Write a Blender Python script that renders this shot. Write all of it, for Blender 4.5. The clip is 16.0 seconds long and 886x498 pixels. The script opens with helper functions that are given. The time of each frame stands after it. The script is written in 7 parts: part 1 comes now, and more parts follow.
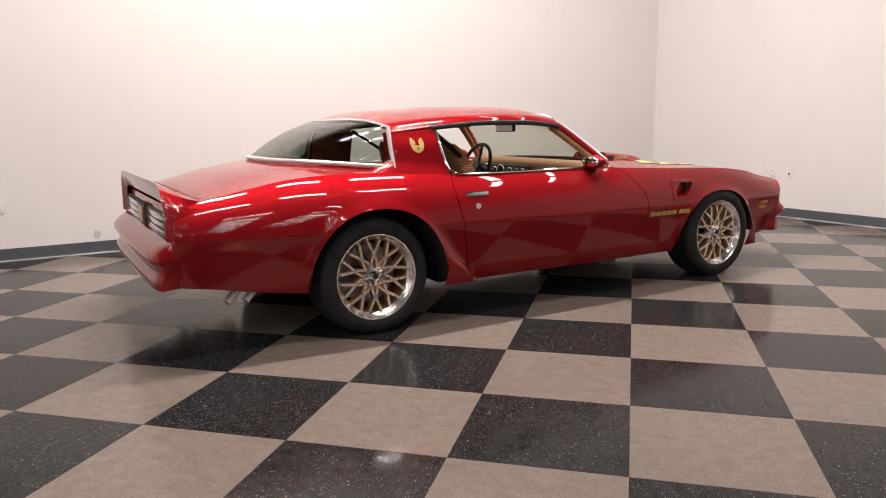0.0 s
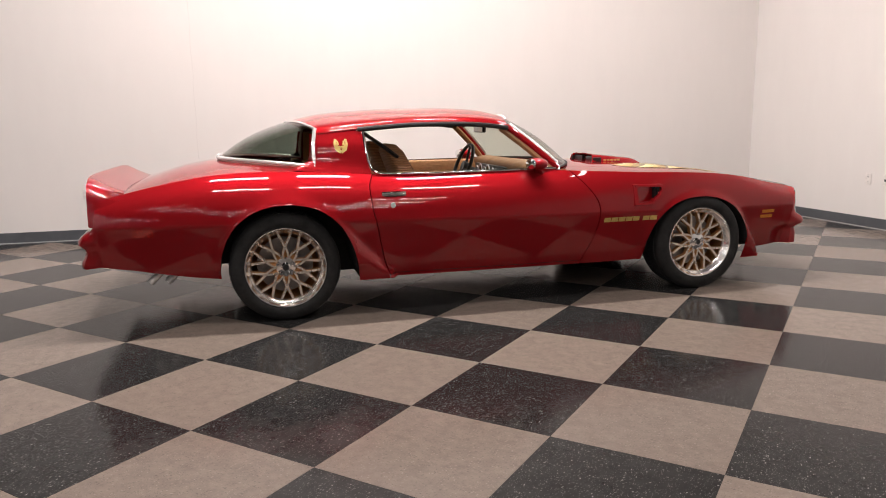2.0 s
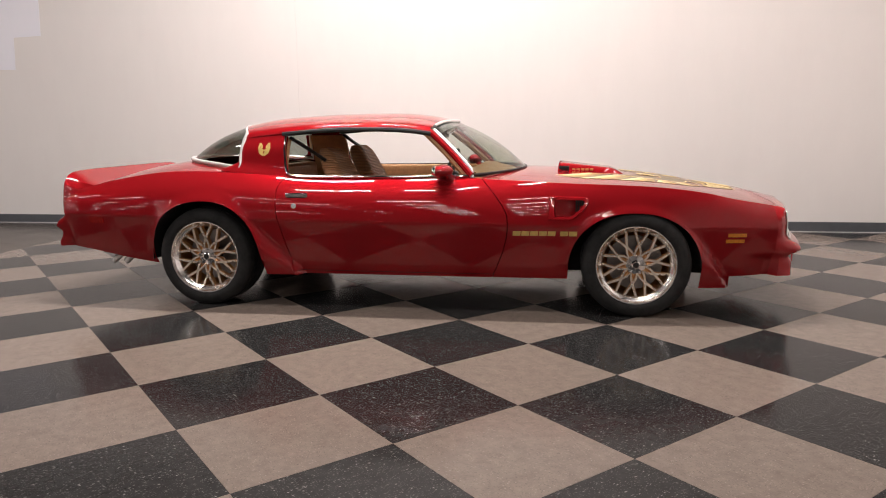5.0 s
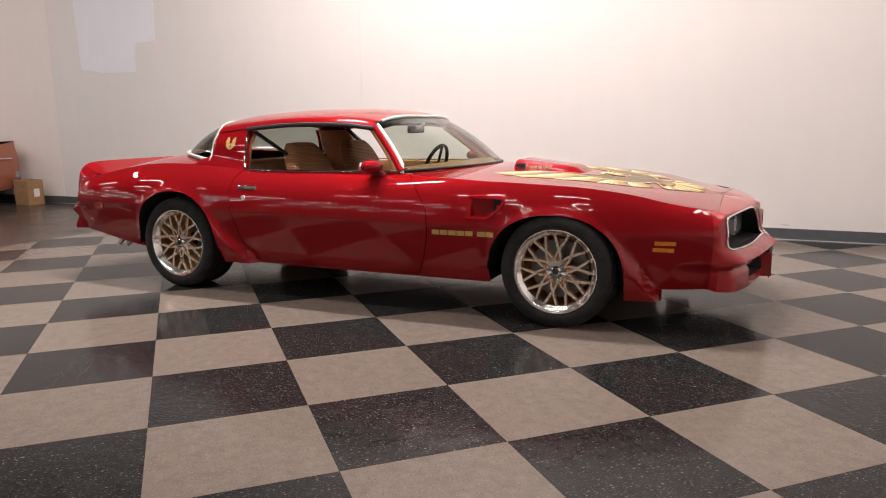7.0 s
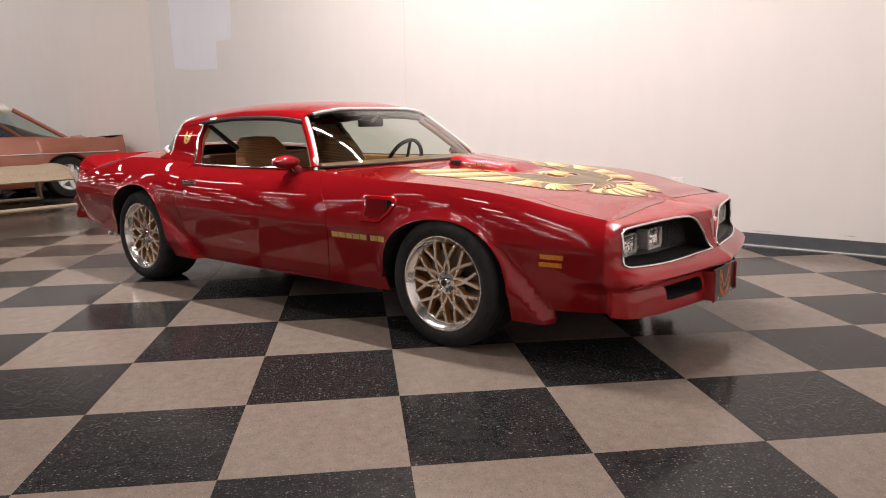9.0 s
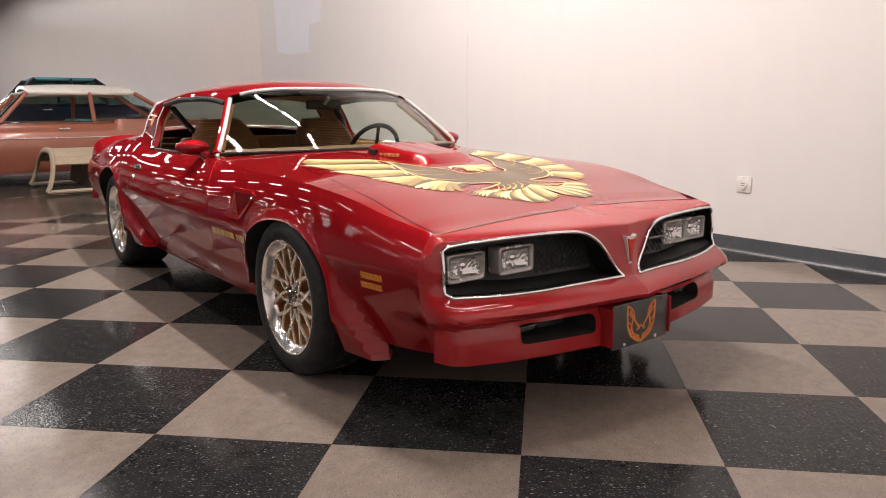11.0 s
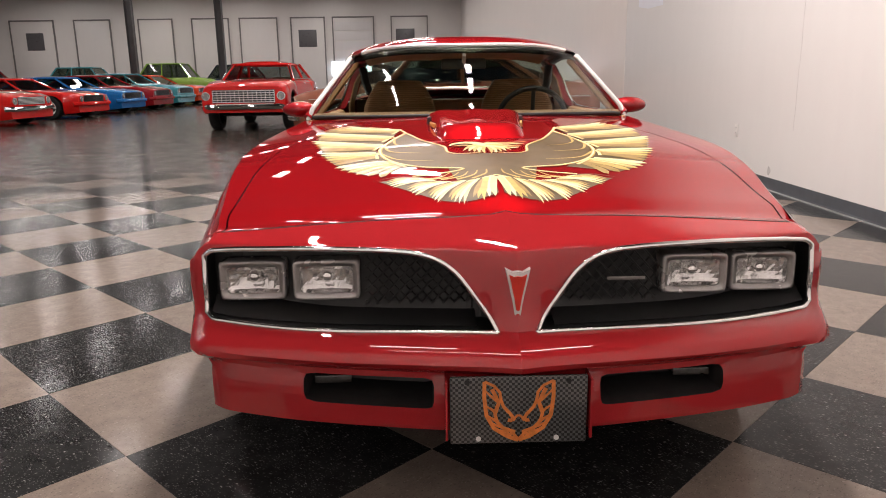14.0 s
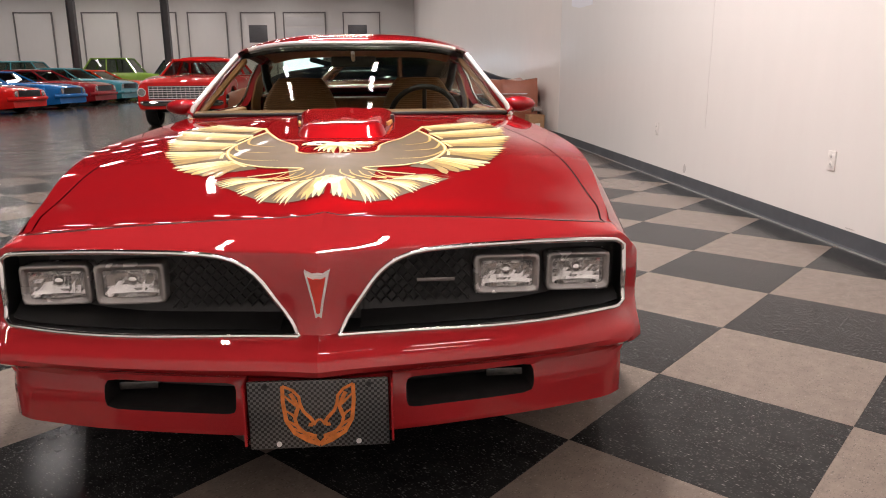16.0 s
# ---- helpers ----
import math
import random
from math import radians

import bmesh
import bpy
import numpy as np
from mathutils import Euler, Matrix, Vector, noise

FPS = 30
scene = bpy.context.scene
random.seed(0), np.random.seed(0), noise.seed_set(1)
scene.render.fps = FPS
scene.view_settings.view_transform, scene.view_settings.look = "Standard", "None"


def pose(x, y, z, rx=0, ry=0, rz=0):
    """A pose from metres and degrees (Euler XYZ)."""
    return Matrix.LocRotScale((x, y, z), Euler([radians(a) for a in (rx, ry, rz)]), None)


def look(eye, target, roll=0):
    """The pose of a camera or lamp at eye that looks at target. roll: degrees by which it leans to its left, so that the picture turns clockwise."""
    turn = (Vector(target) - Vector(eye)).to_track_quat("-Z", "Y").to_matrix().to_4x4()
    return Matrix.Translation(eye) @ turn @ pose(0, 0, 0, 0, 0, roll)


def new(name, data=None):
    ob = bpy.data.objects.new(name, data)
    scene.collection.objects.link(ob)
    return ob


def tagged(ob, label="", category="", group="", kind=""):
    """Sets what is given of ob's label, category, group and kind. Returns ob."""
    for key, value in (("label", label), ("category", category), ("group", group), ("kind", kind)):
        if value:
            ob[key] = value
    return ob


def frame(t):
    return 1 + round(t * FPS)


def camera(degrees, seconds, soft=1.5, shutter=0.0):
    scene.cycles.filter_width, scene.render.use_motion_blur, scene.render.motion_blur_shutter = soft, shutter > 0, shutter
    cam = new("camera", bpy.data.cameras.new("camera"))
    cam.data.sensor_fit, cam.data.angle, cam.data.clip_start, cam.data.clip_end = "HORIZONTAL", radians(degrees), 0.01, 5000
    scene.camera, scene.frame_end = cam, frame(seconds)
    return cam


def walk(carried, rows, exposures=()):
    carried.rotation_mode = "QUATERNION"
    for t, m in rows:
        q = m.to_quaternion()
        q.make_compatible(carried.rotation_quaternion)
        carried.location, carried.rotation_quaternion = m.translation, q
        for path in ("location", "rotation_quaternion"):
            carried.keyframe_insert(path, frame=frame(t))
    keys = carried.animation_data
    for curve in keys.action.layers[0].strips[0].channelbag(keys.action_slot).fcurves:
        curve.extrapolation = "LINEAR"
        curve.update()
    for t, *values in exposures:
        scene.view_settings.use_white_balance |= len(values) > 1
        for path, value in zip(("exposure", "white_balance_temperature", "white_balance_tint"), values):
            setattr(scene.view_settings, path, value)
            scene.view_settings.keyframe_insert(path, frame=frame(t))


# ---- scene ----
cam = camera(63.4, 16.0, soft=1.0)
PATH = [
    (0, (-2.983, -4.352, 1.139), (-1.993, -2.649, 0.791), -0.8),
    (0.5, (-2.683, -4.64, 1.147), (-1.812, -2.874, 0.801), -0.7),
    (1, (-2.312, -4.836, 1.151), (-1.557, -3.018, 0.801), -0.8),
    (1.5, (-1.922, -5.0, 1.158), (-1.295, -3.134, 0.807), -0.8),
    (2, (-1.521, -5.095, 1.151), (-1.028, -3.189, 0.8), -0.8),
    (2.5, (-1.119, -5.166, 1.155), (-0.75, -3.232, 0.805), -0.8),
    (3, (-0.731, -5.265, 1.168), (-0.517, -3.307, 0.821), -0.8),
    (3.5, (-0.318, -5.288, 1.176), (-0.264, -3.319, 0.833), -0.8),
    (4, (0.111, -5.315, 1.164), (0.024, -3.346, 0.824), -1.0),
    (4.2, (0.274, -5.297, 1.155), (0.155, -3.33, 0.815), -0.9),
    (6.3, (1.968, -4.908, 1.137), (1.256, -3.07, 0.8), -0.7),
    (6.5, (2.108, -4.834, 1.126), (1.363, -3.009, 0.786), -0.7),
    (7, (2.45, -4.639, 1.125), (1.618, -2.853, 0.782), -0.7),
    (7.5, (2.775, -4.433, 1.136), (1.842, -2.698, 0.787), -0.9),
    (8, (3.044, -4.154, 1.139), (2.04, -2.46, 0.788), -0.7),
    (8.2, (3.144, -4.041, 1.116), (2.1, -2.372, 0.765), -0.8),
    (10.3, (3.888, -2.593, 1.082), (2.427, -1.279, 0.712), -0.7),
    (10.5, (3.932, -2.436, 1.062), (2.444, -1.154, 0.688), -0.7),
    (11, (4.003, -2.065, 1.057), (2.435, -0.884, 0.676), -0.5),
    (11.5, (4.013, -1.678, 1.051), (2.358, -0.626, 0.66), -0.5),
    (12, (4.05, -1.311, 1.043), (2.31, -0.413, 0.634), -0.6),
    (12.5, (4.028, -0.952, 1.032), (2.21, -0.235, 0.604), -0.5),
    (13, (4.017, -0.645, 1.016), (2.132, -0.148, 0.567), -0.3),
    (13.5, (3.973, -0.402, 1.018), (2.043, -0.156, 0.557), -0.4),
    (14, (3.911, -0.196, 1.026), (1.967, -0.157, 0.56), -0.8),
    (14.5, (3.899, -0.034, 1.019), (1.954, -0.031, 0.55), -0.7),
    (15, (3.896, 0.056, 1.022), (1.953, 0.087, 0.552), -0.5),
    (15.5, (3.898, 0.117, 1.029), (1.956, 0.204, 0.555), -0.4),
    (16, (3.91, 0.161, 1.029), (1.973, 0.309, 0.554), -0.4),
]
walk(cam, [(t, look(e, a, r)) for t, e, a, r in PATH])

# ---- light: ceiling tubes and hall fixtures are the emitters; a faint grey world stands in for the rest of the building ----
world = bpy.data.worlds.new("hall_air")
world.use_nodes = True
world.node_tree.nodes["Background"].inputs[0].default_value = (1.0, 0.93, 0.88, 1)
world.node_tree.nodes["Background"].inputs[1].default_value = 0.02
scene.world = world
scene.view_settings.exposure = 0.38


# ---- helpers of this scene ----
def lerp(a, b, t):
    return a + (b - a) * t


def spline(xs, ys):
    """A smooth curve y(x) through a few knots."""
    xs, ys = np.array(xs, float), np.array(ys, float)
    if xs[0] > xs[-1]:
        xs, ys = xs[::-1], ys[::-1]
    d = np.diff(ys) / np.diff(xs)
    m = np.concatenate(([d[0]], (d[:-1] + d[1:]) / 2, [d[-1]]))
    m[1:-1][d[:-1] * d[1:] <= 0] = 0

    def f(x):
        x = min(max(x, xs[0]), xs[-1])
        k = min(int(np.searchsorted(xs, x, side="right")) - 1, len(xs) - 2)
        h = xs[k + 1] - xs[k]
        t = (x - xs[k]) / h
        return float((2 * t**3 - 3 * t**2 + 1) * ys[k] + (t**3 - 2 * t**2 + t) * h * m[k] + (3 * t**2 - 2 * t**3) * ys[k + 1] + (t**3 - t**2) * h * m[k + 1])

    return f


def bump01(x, a, b, s):
    """Near 1 between a and b, fading to 0 over s outside."""
    d = max(a - x, x - b, 0) / s
    return math.exp(-d * d * 2)


def mesh_of(name, verts, faces, mat, smooth=True, angle=35):
    me = bpy.data.meshes.new(name)
    me.from_pydata([tuple(v) for v in verts], [], faces)
    me.validate()
    bm = bmesh.new()
    bm.from_mesh(me)
    bmesh.ops.remove_doubles(bm, verts=bm.verts, dist=1e-5)
    return finish(name, bm, mat, smooth, angle, me)


def finish(name, bm, mat, smooth=True, angle=35, me=None):
    me = me or bpy.data.meshes.new(name)
    if smooth:
        lim = radians(angle)
        for f in bm.faces:
            f.smooth = True
        for e in bm.edges:
            if len(e.link_faces) == 2 and e.calc_face_angle(0) > lim:
                e.smooth = False
    bm.to_mesh(me)
    bm.free()
    for m in mat if isinstance(mat, (list, tuple)) else [mat]:
        me.materials.append(m)
    return me


def put(name, me, parent=None, label="", m=None):
    ob = new(name, me)
    if parent is not None:
        ob.parent = parent
    if m is not None:
        ob.matrix_basis = m
    if label:
        ob["label"] = label
    return ob


def part(name, bm, material, parent, label="", smooth=True, angle=35):
    return put(name, finish(name, bm, material, smooth, angle), parent, label)


def structure(ob, label, category=""):
    return tagged(ob, label, category, kind="structure")


def box(bm, x0, x1, y0, y1, z0, z1, bevel=0.0, seg=2):
    r = bmesh.ops.create_cube(bm, size=1.0, matrix=Matrix.Translation(((x0 + x1) / 2, (y0 + y1) / 2, (z0 + z1) / 2)) @ Matrix.Diagonal((abs(x1 - x0), abs(y1 - y0), abs(z1 - z0), 1)))
    if bevel:
        es = list({e for v in r["verts"] for e in v.link_edges})
        bmesh.ops.bevel(bm, geom=es, offset=bevel, segments=seg, affect="EDGES", profile=0.6)
    return r["verts"]


def rod(bm, p, q, r, seg=10, r2=None):
    p, q = Vector(p), Vector(q)
    d = q - p
    m = Matrix.Translation((p + q) / 2) @ d.to_track_quat("Z", "Y").to_matrix().to_4x4()
    return bmesh.ops.create_cone(bm, cap_ends=True, segments=seg, radius1=r, radius2=r if r2 is None else r2, depth=d.length, matrix=m)["verts"]


def ball(bm, c, sx, sy, sz, u=14, v=10):
    return bmesh.ops.create_uvsphere(bm, u_segments=u, v_segments=v, radius=1.0, matrix=Matrix.Translation(c) @ Matrix.Diagonal((sx, sy, sz, 1)))["verts"]


def tube(path, r, seg=8, closed=False, flat=1.0):
    """Verts and faces of a round bar along a path of points; flat squeezes it sideways."""
    pts = [Vector(p) for p in path]
    n = len(pts)
    vs, fs = [], []
    ref = Vector((0, 0, 1))
    for i, p in enumerate(pts):
        a = pts[(i - 1) % n] if closed or i else p
        b = pts[(i + 1) % n] if closed or i < n - 1 else p
        d = (b - a).normalized()
        if abs(d.dot(ref)) > 0.97:
            ref = Vector((0, 1, 0)) if abs(d.y) < 0.9 else Vector((1, 0, 0))
        s = d.cross(ref).normalized()
        u = s.cross(d)
        ref = u
        for k in range(seg):
            c = 2 * math.pi * k / seg
            vs.append(p + s * (r * math.cos(c) * flat) + u * (r * math.sin(c)))
    for i in range(n if closed else n - 1):
        for k in range(seg):
            j = (i + 1) % n
            fs.append((i * seg + k, i * seg + (k + 1) % seg, j * seg + (k + 1) % seg, j * seg + k))
    if not closed:
        fs += [tuple(range(seg))[::-1], tuple((n - 1) * seg + k for k in range(seg))]
    return vs, fs


def grid_mesh(name, pts, mat, thick=0.0, skip=None, angle=35, flip=False):
    """A sheet through rows of points; thick gives it a back, inward by its normals."""
    nr, nc = len(pts), len(pts[0])
    vs = [Vector(p) for row in pts for p in row]
    fs = []
    for i in range(nr - 1):
        for j in range(nc - 1):
            if skip and skip(i, j):
                continue
            q = (i * nc + j, i * nc + j + 1, (i + 1) * nc + j + 1, (i + 1) * nc + j)
            fs.append(q[::-1] if flip else q)
    me = bpy.data.meshes.new(name)
    me.from_pydata([tuple(v) for v in vs], [], fs)
    bm = bmesh.new()
    bm.from_mesh(me)
    bmesh.ops.remove_doubles(bm, verts=bm.verts, dist=1e-5)
    if thick:
        bmesh.ops.recalc_face_normals(bm, faces=bm.faces)
        bmesh.ops.solidify(bm, geom=bm.faces[:], thickness=thick)
    loose = [v for v in bm.verts if not v.link_faces]
    bmesh.ops.delete(bm, geom=loose, context="VERTS")
    return finish(name, bm, mat, True, angle, me)


# ---- materials ----
def mat_new(name, base, rough, metal=0.0, coat=0.0, spec=0.5):
    m = bpy.data.materials.new(name)
    m.use_nodes = True
    b = m.node_tree.nodes["Principled BSDF"]
    b.inputs["Base Color"].default_value = (*base, 1)
    b.inputs["Roughness"].default_value = rough
    b.inputs["Metallic"].default_value = metal
    b.inputs["Coat Weight"].default_value = coat
    b.inputs["Coat Roughness"].default_value = 0.03
    b.inputs["Specular IOR Level"].default_value = spec
    return m, m.node_tree, b


def coords(nt, scale=(1, 1, 1), kind="Object"):
    tc, mp = nt.nodes.new("ShaderNodeTexCoord"), nt.nodes.new("ShaderNodeMapping")
    mp.inputs["Scale"].default_value = scale
    nt.links.new(tc.outputs[kind], mp.inputs["Vector"])
    return mp.outputs["Vector"]


def noise_tex(nt, vec, scale, detail=4, rough=0.6):
    n = nt.nodes.new("ShaderNodeTexNoise")
    n.inputs["Scale"].default_value, n.inputs["Detail"].default_value, n.inputs["Roughness"].default_value = scale, detail, rough
    nt.links.new(vec, n.inputs["Vector"])
    return n.outputs["Fac"]


def ramp(nt, fac, stops):
    r = nt.nodes.new("ShaderNodeValToRGB")
    while len(r.color_ramp.elements) < len(stops):
        r.color_ramp.elements.new(0.5)
    for e, (p, c) in zip(r.color_ramp.elements, stops):
        e.position, e.color = p, (*c, 1) if len(c) == 3 else c
    nt.links.new(fac, r.inputs["Fac"])
    return r.outputs["Color"]


def mix(nt, fac, a, b, mode="MIX"):
    n = nt.nodes.new("ShaderNodeMix")
    n.data_type, n.blend_type = "RGBA", mode
    for k, v in ((0, fac), (6, a), (7, b)):
        if isinstance(v, (int, float)):
            n.inputs[k].default_value = v
        elif isinstance(v, tuple):
            n.inputs[k].default_value = (*v, 1)
        else:
            nt.links.new(v, n.inputs[k])
    return n.outputs[2]


def bumped(nt, b, fac, strength, dist):
    n = nt.nodes.new("ShaderNodeBump")
    n.inputs["Strength"].default_value, n.inputs["Distance"].default_value = strength, dist
    nt.links.new(fac, n.inputs["Height"])
    nt.links.new(n.outputs["Normal"], b.inputs["Normal"])


def plain(name, base, rough, metal=0.0, coat=0.0, var=0.12, scale=30, bump=0.0):
    """A surface of one colour with slight mottling and uneven gloss."""
    m, nt, b = mat_new(name, base, rough, metal, coat)
    v = coords(nt)
    n = noise_tex(nt, v, scale)
    lo, hi = tuple(c * (1 - var) for c in base), tuple(min(1, c * (1 + var)) for c in base)
    nt.links.new(ramp(nt, n, [(0.3, lo), (0.7, hi)]), b.inputs["Base Color"])
    r = max(0.02, rough)
    nt.links.new(ramp(nt, noise_tex(nt, v, scale * 0.3), [(0.3, (r * 0.85,) * 3), (0.7, (min(1, r * 1.2),) * 3)]), b.inputs["Roughness"])
    if bump:
        bumped(nt, b, noise_tex(nt, v, scale * 4), bump, 0.002)
    return m


def wall_paint(name, base):
    m, nt, b = mat_new(name, base, 0.33)
    v = coords(nt)
    big = noise_tex(nt, v, 0.7, 3)
    fine = noise_tex(nt, coords(nt, (1, 1, 0.25)), 6, 5)
    c1 = ramp(nt, big, [(0.3, tuple(c * 0.965 for c in base)), (0.7, base)])
    c2 = mix(nt, 0.35, c1, ramp(nt, fine, [(0.35, tuple(c * 0.95 for c in base)), (0.65, base)]))
    nt.links.new(c2, b.inputs["Base Color"])
    bumped(nt, b, noise_tex(nt, v, 90, 3), 0.12, 0.002)
    return m


def tile_mat(name, dark):
    base = (0.0165, 0.016, 0.016) if dark else (0.185, 0.149, 0.126)
    m, nt, b = mat_new(name, base, 0.20, spec=0.08)
    info = nt.nodes.new("ShaderNodeObjectInfo")
    shift = nt.nodes.new("ShaderNodeVectorMath")
    shift.operation = "MULTIPLY_ADD"
    nt.links.new(info.outputs["Location"], shift.inputs[0])
    shift.inputs[1].default_value = (7.3, 5.1, 1.0)
    tc = nt.nodes.new("ShaderNodeTexCoord")
    nt.links.new(tc.outputs["Object"], shift.inputs[2])
    geo = shift.outputs[0]

    hi = tuple(c * (1.7 if dark else 1.18) for c in base)
    lo = tuple(c * (0.7 if dark else 0.84) for c in base)
    body = ramp(nt, noise_tex(nt, geo, 11 if dark else 16, 8, 0.75), [(0.32, lo), (0.7, hi)])
    tone = ramp(nt, info.outputs["Random"], [(0.0, (0.92,) * 3), (1.0, (1.08,) * 3)])
    body = mix(nt, 1.0, body, tone, "MULTIPLY")
    # pale chips of two sizes, drawn out at varying slants
    def chips(scale, lo_, hi_, gate):
        wob = nt.nodes.new("ShaderNodeVectorMath")
        wob.operation = "MULTIPLY_ADD"
        nz = nt.nodes.new("ShaderNodeTexNoise")
        nz.inputs["Scale"].default_value = 9.0
        nt.links.new(geo, nz.inputs["Vector"])
        nt.links.new(nz.outputs["Color"], wob.inputs[0])
        wob.inputs[1].default_value = (0.06, 0.06, 0)
        nt.links.new(geo, wob.inputs[2])
        mp = nt.nodes.new("ShaderNodeMapping")
        mp.inputs["Scale"].default_value = scale
        nt.links.new(wob.outputs[0], mp.inputs["Vector"])
        vo = nt.nodes.new("ShaderNodeTexVoronoi")
        vo.inputs["Scale"].default_value = 1.0
        nt.links.new(mp.outputs[0], vo.inputs["Vector"])
        chip = ramp(nt, vo.outputs["Distance"], [(lo_, (1, 1, 1)), (hi_, (0, 0, 0))])
        sep = nt.nodes.new("ShaderNodeSeparateColor")
        nt.links.new(vo.outputs["Color"], sep.inputs[0])
        some = ramp(nt, sep.outputs[0], [(gate, (0, 0, 0)), (min(1.0, gate + 0.35), (1, 1, 1))])
        return mix(nt, 1.0, chip, some, "MULTIPLY")

    pale = (0.20, 0.195, 0.188) if dark else (0.115, 0.094, 0.078)
    body = mix(nt, chips((110, 220, 40), 0.20, 0.42, 0.45), body, tuple(c * (0.42 if dark else 1.12) for c in pale))
    body = mix(nt, chips((55, 130, 40), 0.15, 0.30, 0.62), body, pale)
    if not dark:
        body = mix(nt, chips((90, 150, 40), 0.15, 0.35, 0.5), body, (0.26, 0.215, 0.185))
    nt.links.new(body, b.inputs["Base Color"])
    nt.links.new(ramp(nt, noise_tex(nt, geo, 2.2, 5, 0.65), [(0.25, (0.10,) * 3), (0.8, (0.19,) * 3)]), b.inputs["Roughness"])
    bumped(nt, b, noise_tex(nt, geo, 45, 4), 0.10, 0.002)
    return m


M = {}
M["wall"] = wall_paint("white_wall_paint", (0.80, 0.765, 0.74))
# hall wall: the brighter light on it is put into this lighter colour
M["wall2"] = wall_paint("warm_lit_wall_paint", (0.86, 0.79, 0.74))
M["wall_far"] = wall_paint("hall_wall_paint", (0.74, 0.70, 0.67))
M["base"] = plain("grey_vinyl_base", (0.065, 0.07, 0.078), 0.45, var=0.15, scale=8)
M["silver_lip"] = plain("metal_lip", (0.5, 0.5, 0.5), 0.35, 1.0)
M["tile_dark"] = tile_mat("black_vinyl_tile", True)
M["tile_light"] = tile_mat("taupe_vinyl_tile", False)
m, nt, b = mat_new("sealed_concrete", (0.10, 0.08, 0.065), 0.25, spec=0.12)
v = coords(nt)
nt.links.new(ramp(nt, noise_tex(nt, v, 0.8, 8, 0.65), [(0.3, (0.040, 0.032, 0.026)), (0.7, (0.072, 0.058, 0.048))]), b.inputs["Base Color"])
nt.links.new(ramp(nt, noise_tex(nt, v, 3, 6), [(0.3, (0.17,) * 3), (0.75, (0.28,) * 3)]), b.inputs["Roughness"])
M["concrete"] = m
M["grout"] = plain("dark_seam", (0.05, 0.045, 0.04), 0.7)
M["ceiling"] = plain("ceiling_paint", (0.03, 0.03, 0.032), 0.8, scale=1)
M["steel_dark"] = plain("dark_steel", (0.075, 0.07, 0.072), 0.5, 0.0, scale=4)
M["plate_white"] = plain("white_plastic", (0.78, 0.74, 0.71), 0.35)
M["scuff"] = plain("grey_scuff", (0.60, 0.56, 0.54), 0.7, var=0.2, scale=20)
# paint that stands for light cast on the back wall
M["patch"] = wall_paint("pale_light_paint", (0.86, 0.86, 0.92))


def emitter(name, colour, strength):
    m = bpy.data.materials.new(name)
    m.use_nodes = True
    nt = m.node_tree
    e = nt.nodes.new("ShaderNodeEmission")
    e.inputs[0].default_value, e.inputs[1].default_value = (*colour, 1), strength
    nt.links.new(e.outputs[0], nt.nodes["Material Output"].inputs[0])
    return m


WARM = (1.0, 0.908, 0.872)
M["tube_wall"] = emitter("lit_wall_tube", WARM, 390)
M["tube_mid"] = emitter("lit_middle_tube", WARM, 115)
M["tube"] = emitter("lit_tube", WARM, 42)
M["tube_nose"] = emitter("lit_nose_tube", WARM, 24)
M["tube_hall"] = emitter("lit_hall_tube", (1.0, 0.925, 0.90), 25)
M["tube_far"] = emitter("added_far_tube", (1.0, 0.915, 0.89), 33)
M["tube_side"] = emitter("added_side_tube", (1.0, 0.925, 0.90), 46)
M["daylight"] = emitter("daylight_pane", (0.72, 0.84, 1.0), 6)

# ---- the room: x runs along the parked car, the back wall lies at y = 2.87 ----
WALL_Y, WALL_X, BEND_X, HALL_X, CEIL = 2.87, 4.62, -7.42, -36.0, 6.6
CHECK_X = -4.35


def wall_piece(name, p, q, z0, z1, out, mat, label):
    """An upright wall 15 cm thick from p to q in plan; out: which side its thickness lies."""
    p, q = Vector((*p, 0)), Vector((*q, 0))
    n = Vector((0, 0, 1)).cross((q - p).normalized()) * out * 0.15
    vs = [p, q, q + n, p + n]
    verts = [(v.x, v.y, z0) for v in vs] + [(v.x, v.y, z1) for v in vs]
    faces = [(0, 1, 2, 3), (4, 5, 6, 7), (0, 1, 5, 4), (1, 2, 6, 5), (2, 3, 7, 6), (3, 0, 4, 7)]
    me = mesh_of(name, verts, faces, mat, smooth=False)
    bm = bmesh.new()
    bm.from_mesh(me)
    bmesh.ops.recalc_face_normals(bm, faces=bm.faces)
    bm.to_mesh(me)
    bm.free()
    return structure(put(name, me), label, "wall")


FAR_Y = 1.75
wall_piece("wall_back", (BEND_X, WALL_Y), (WALL_X, WALL_Y), 0, CEIL, 1, M["wall"], "smooth white painted drywall wall behind the car")
wall_piece("wall_side", (WALL_X, WALL_Y + 0.15), (WALL_X, -26), 0, CEIL, 1, M["wall"], "white painted drywall side wall")
wall_piece("wall_hall", (HALL_X, FAR_Y), (BEND_X, WALL_Y - 0.004), 0, CEIL + 3, 1, M["wall2"], "long warm white wall of the hall")
wall_piece("wall_far", (HALL_X, FAR_Y + 0.15), (HALL_X, -26), 0, CEIL + 3, -1, M["wall_far"], "grey panelled far wall of the hall")
wall_piece("wall_front", (HALL_X, -26), (WALL_X, -26), 0, CEIL + 3, -1, M["wall_far"], "plain painted hall wall")
# unseen ceiling, near black to keep its reflection out of the car paint
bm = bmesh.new()
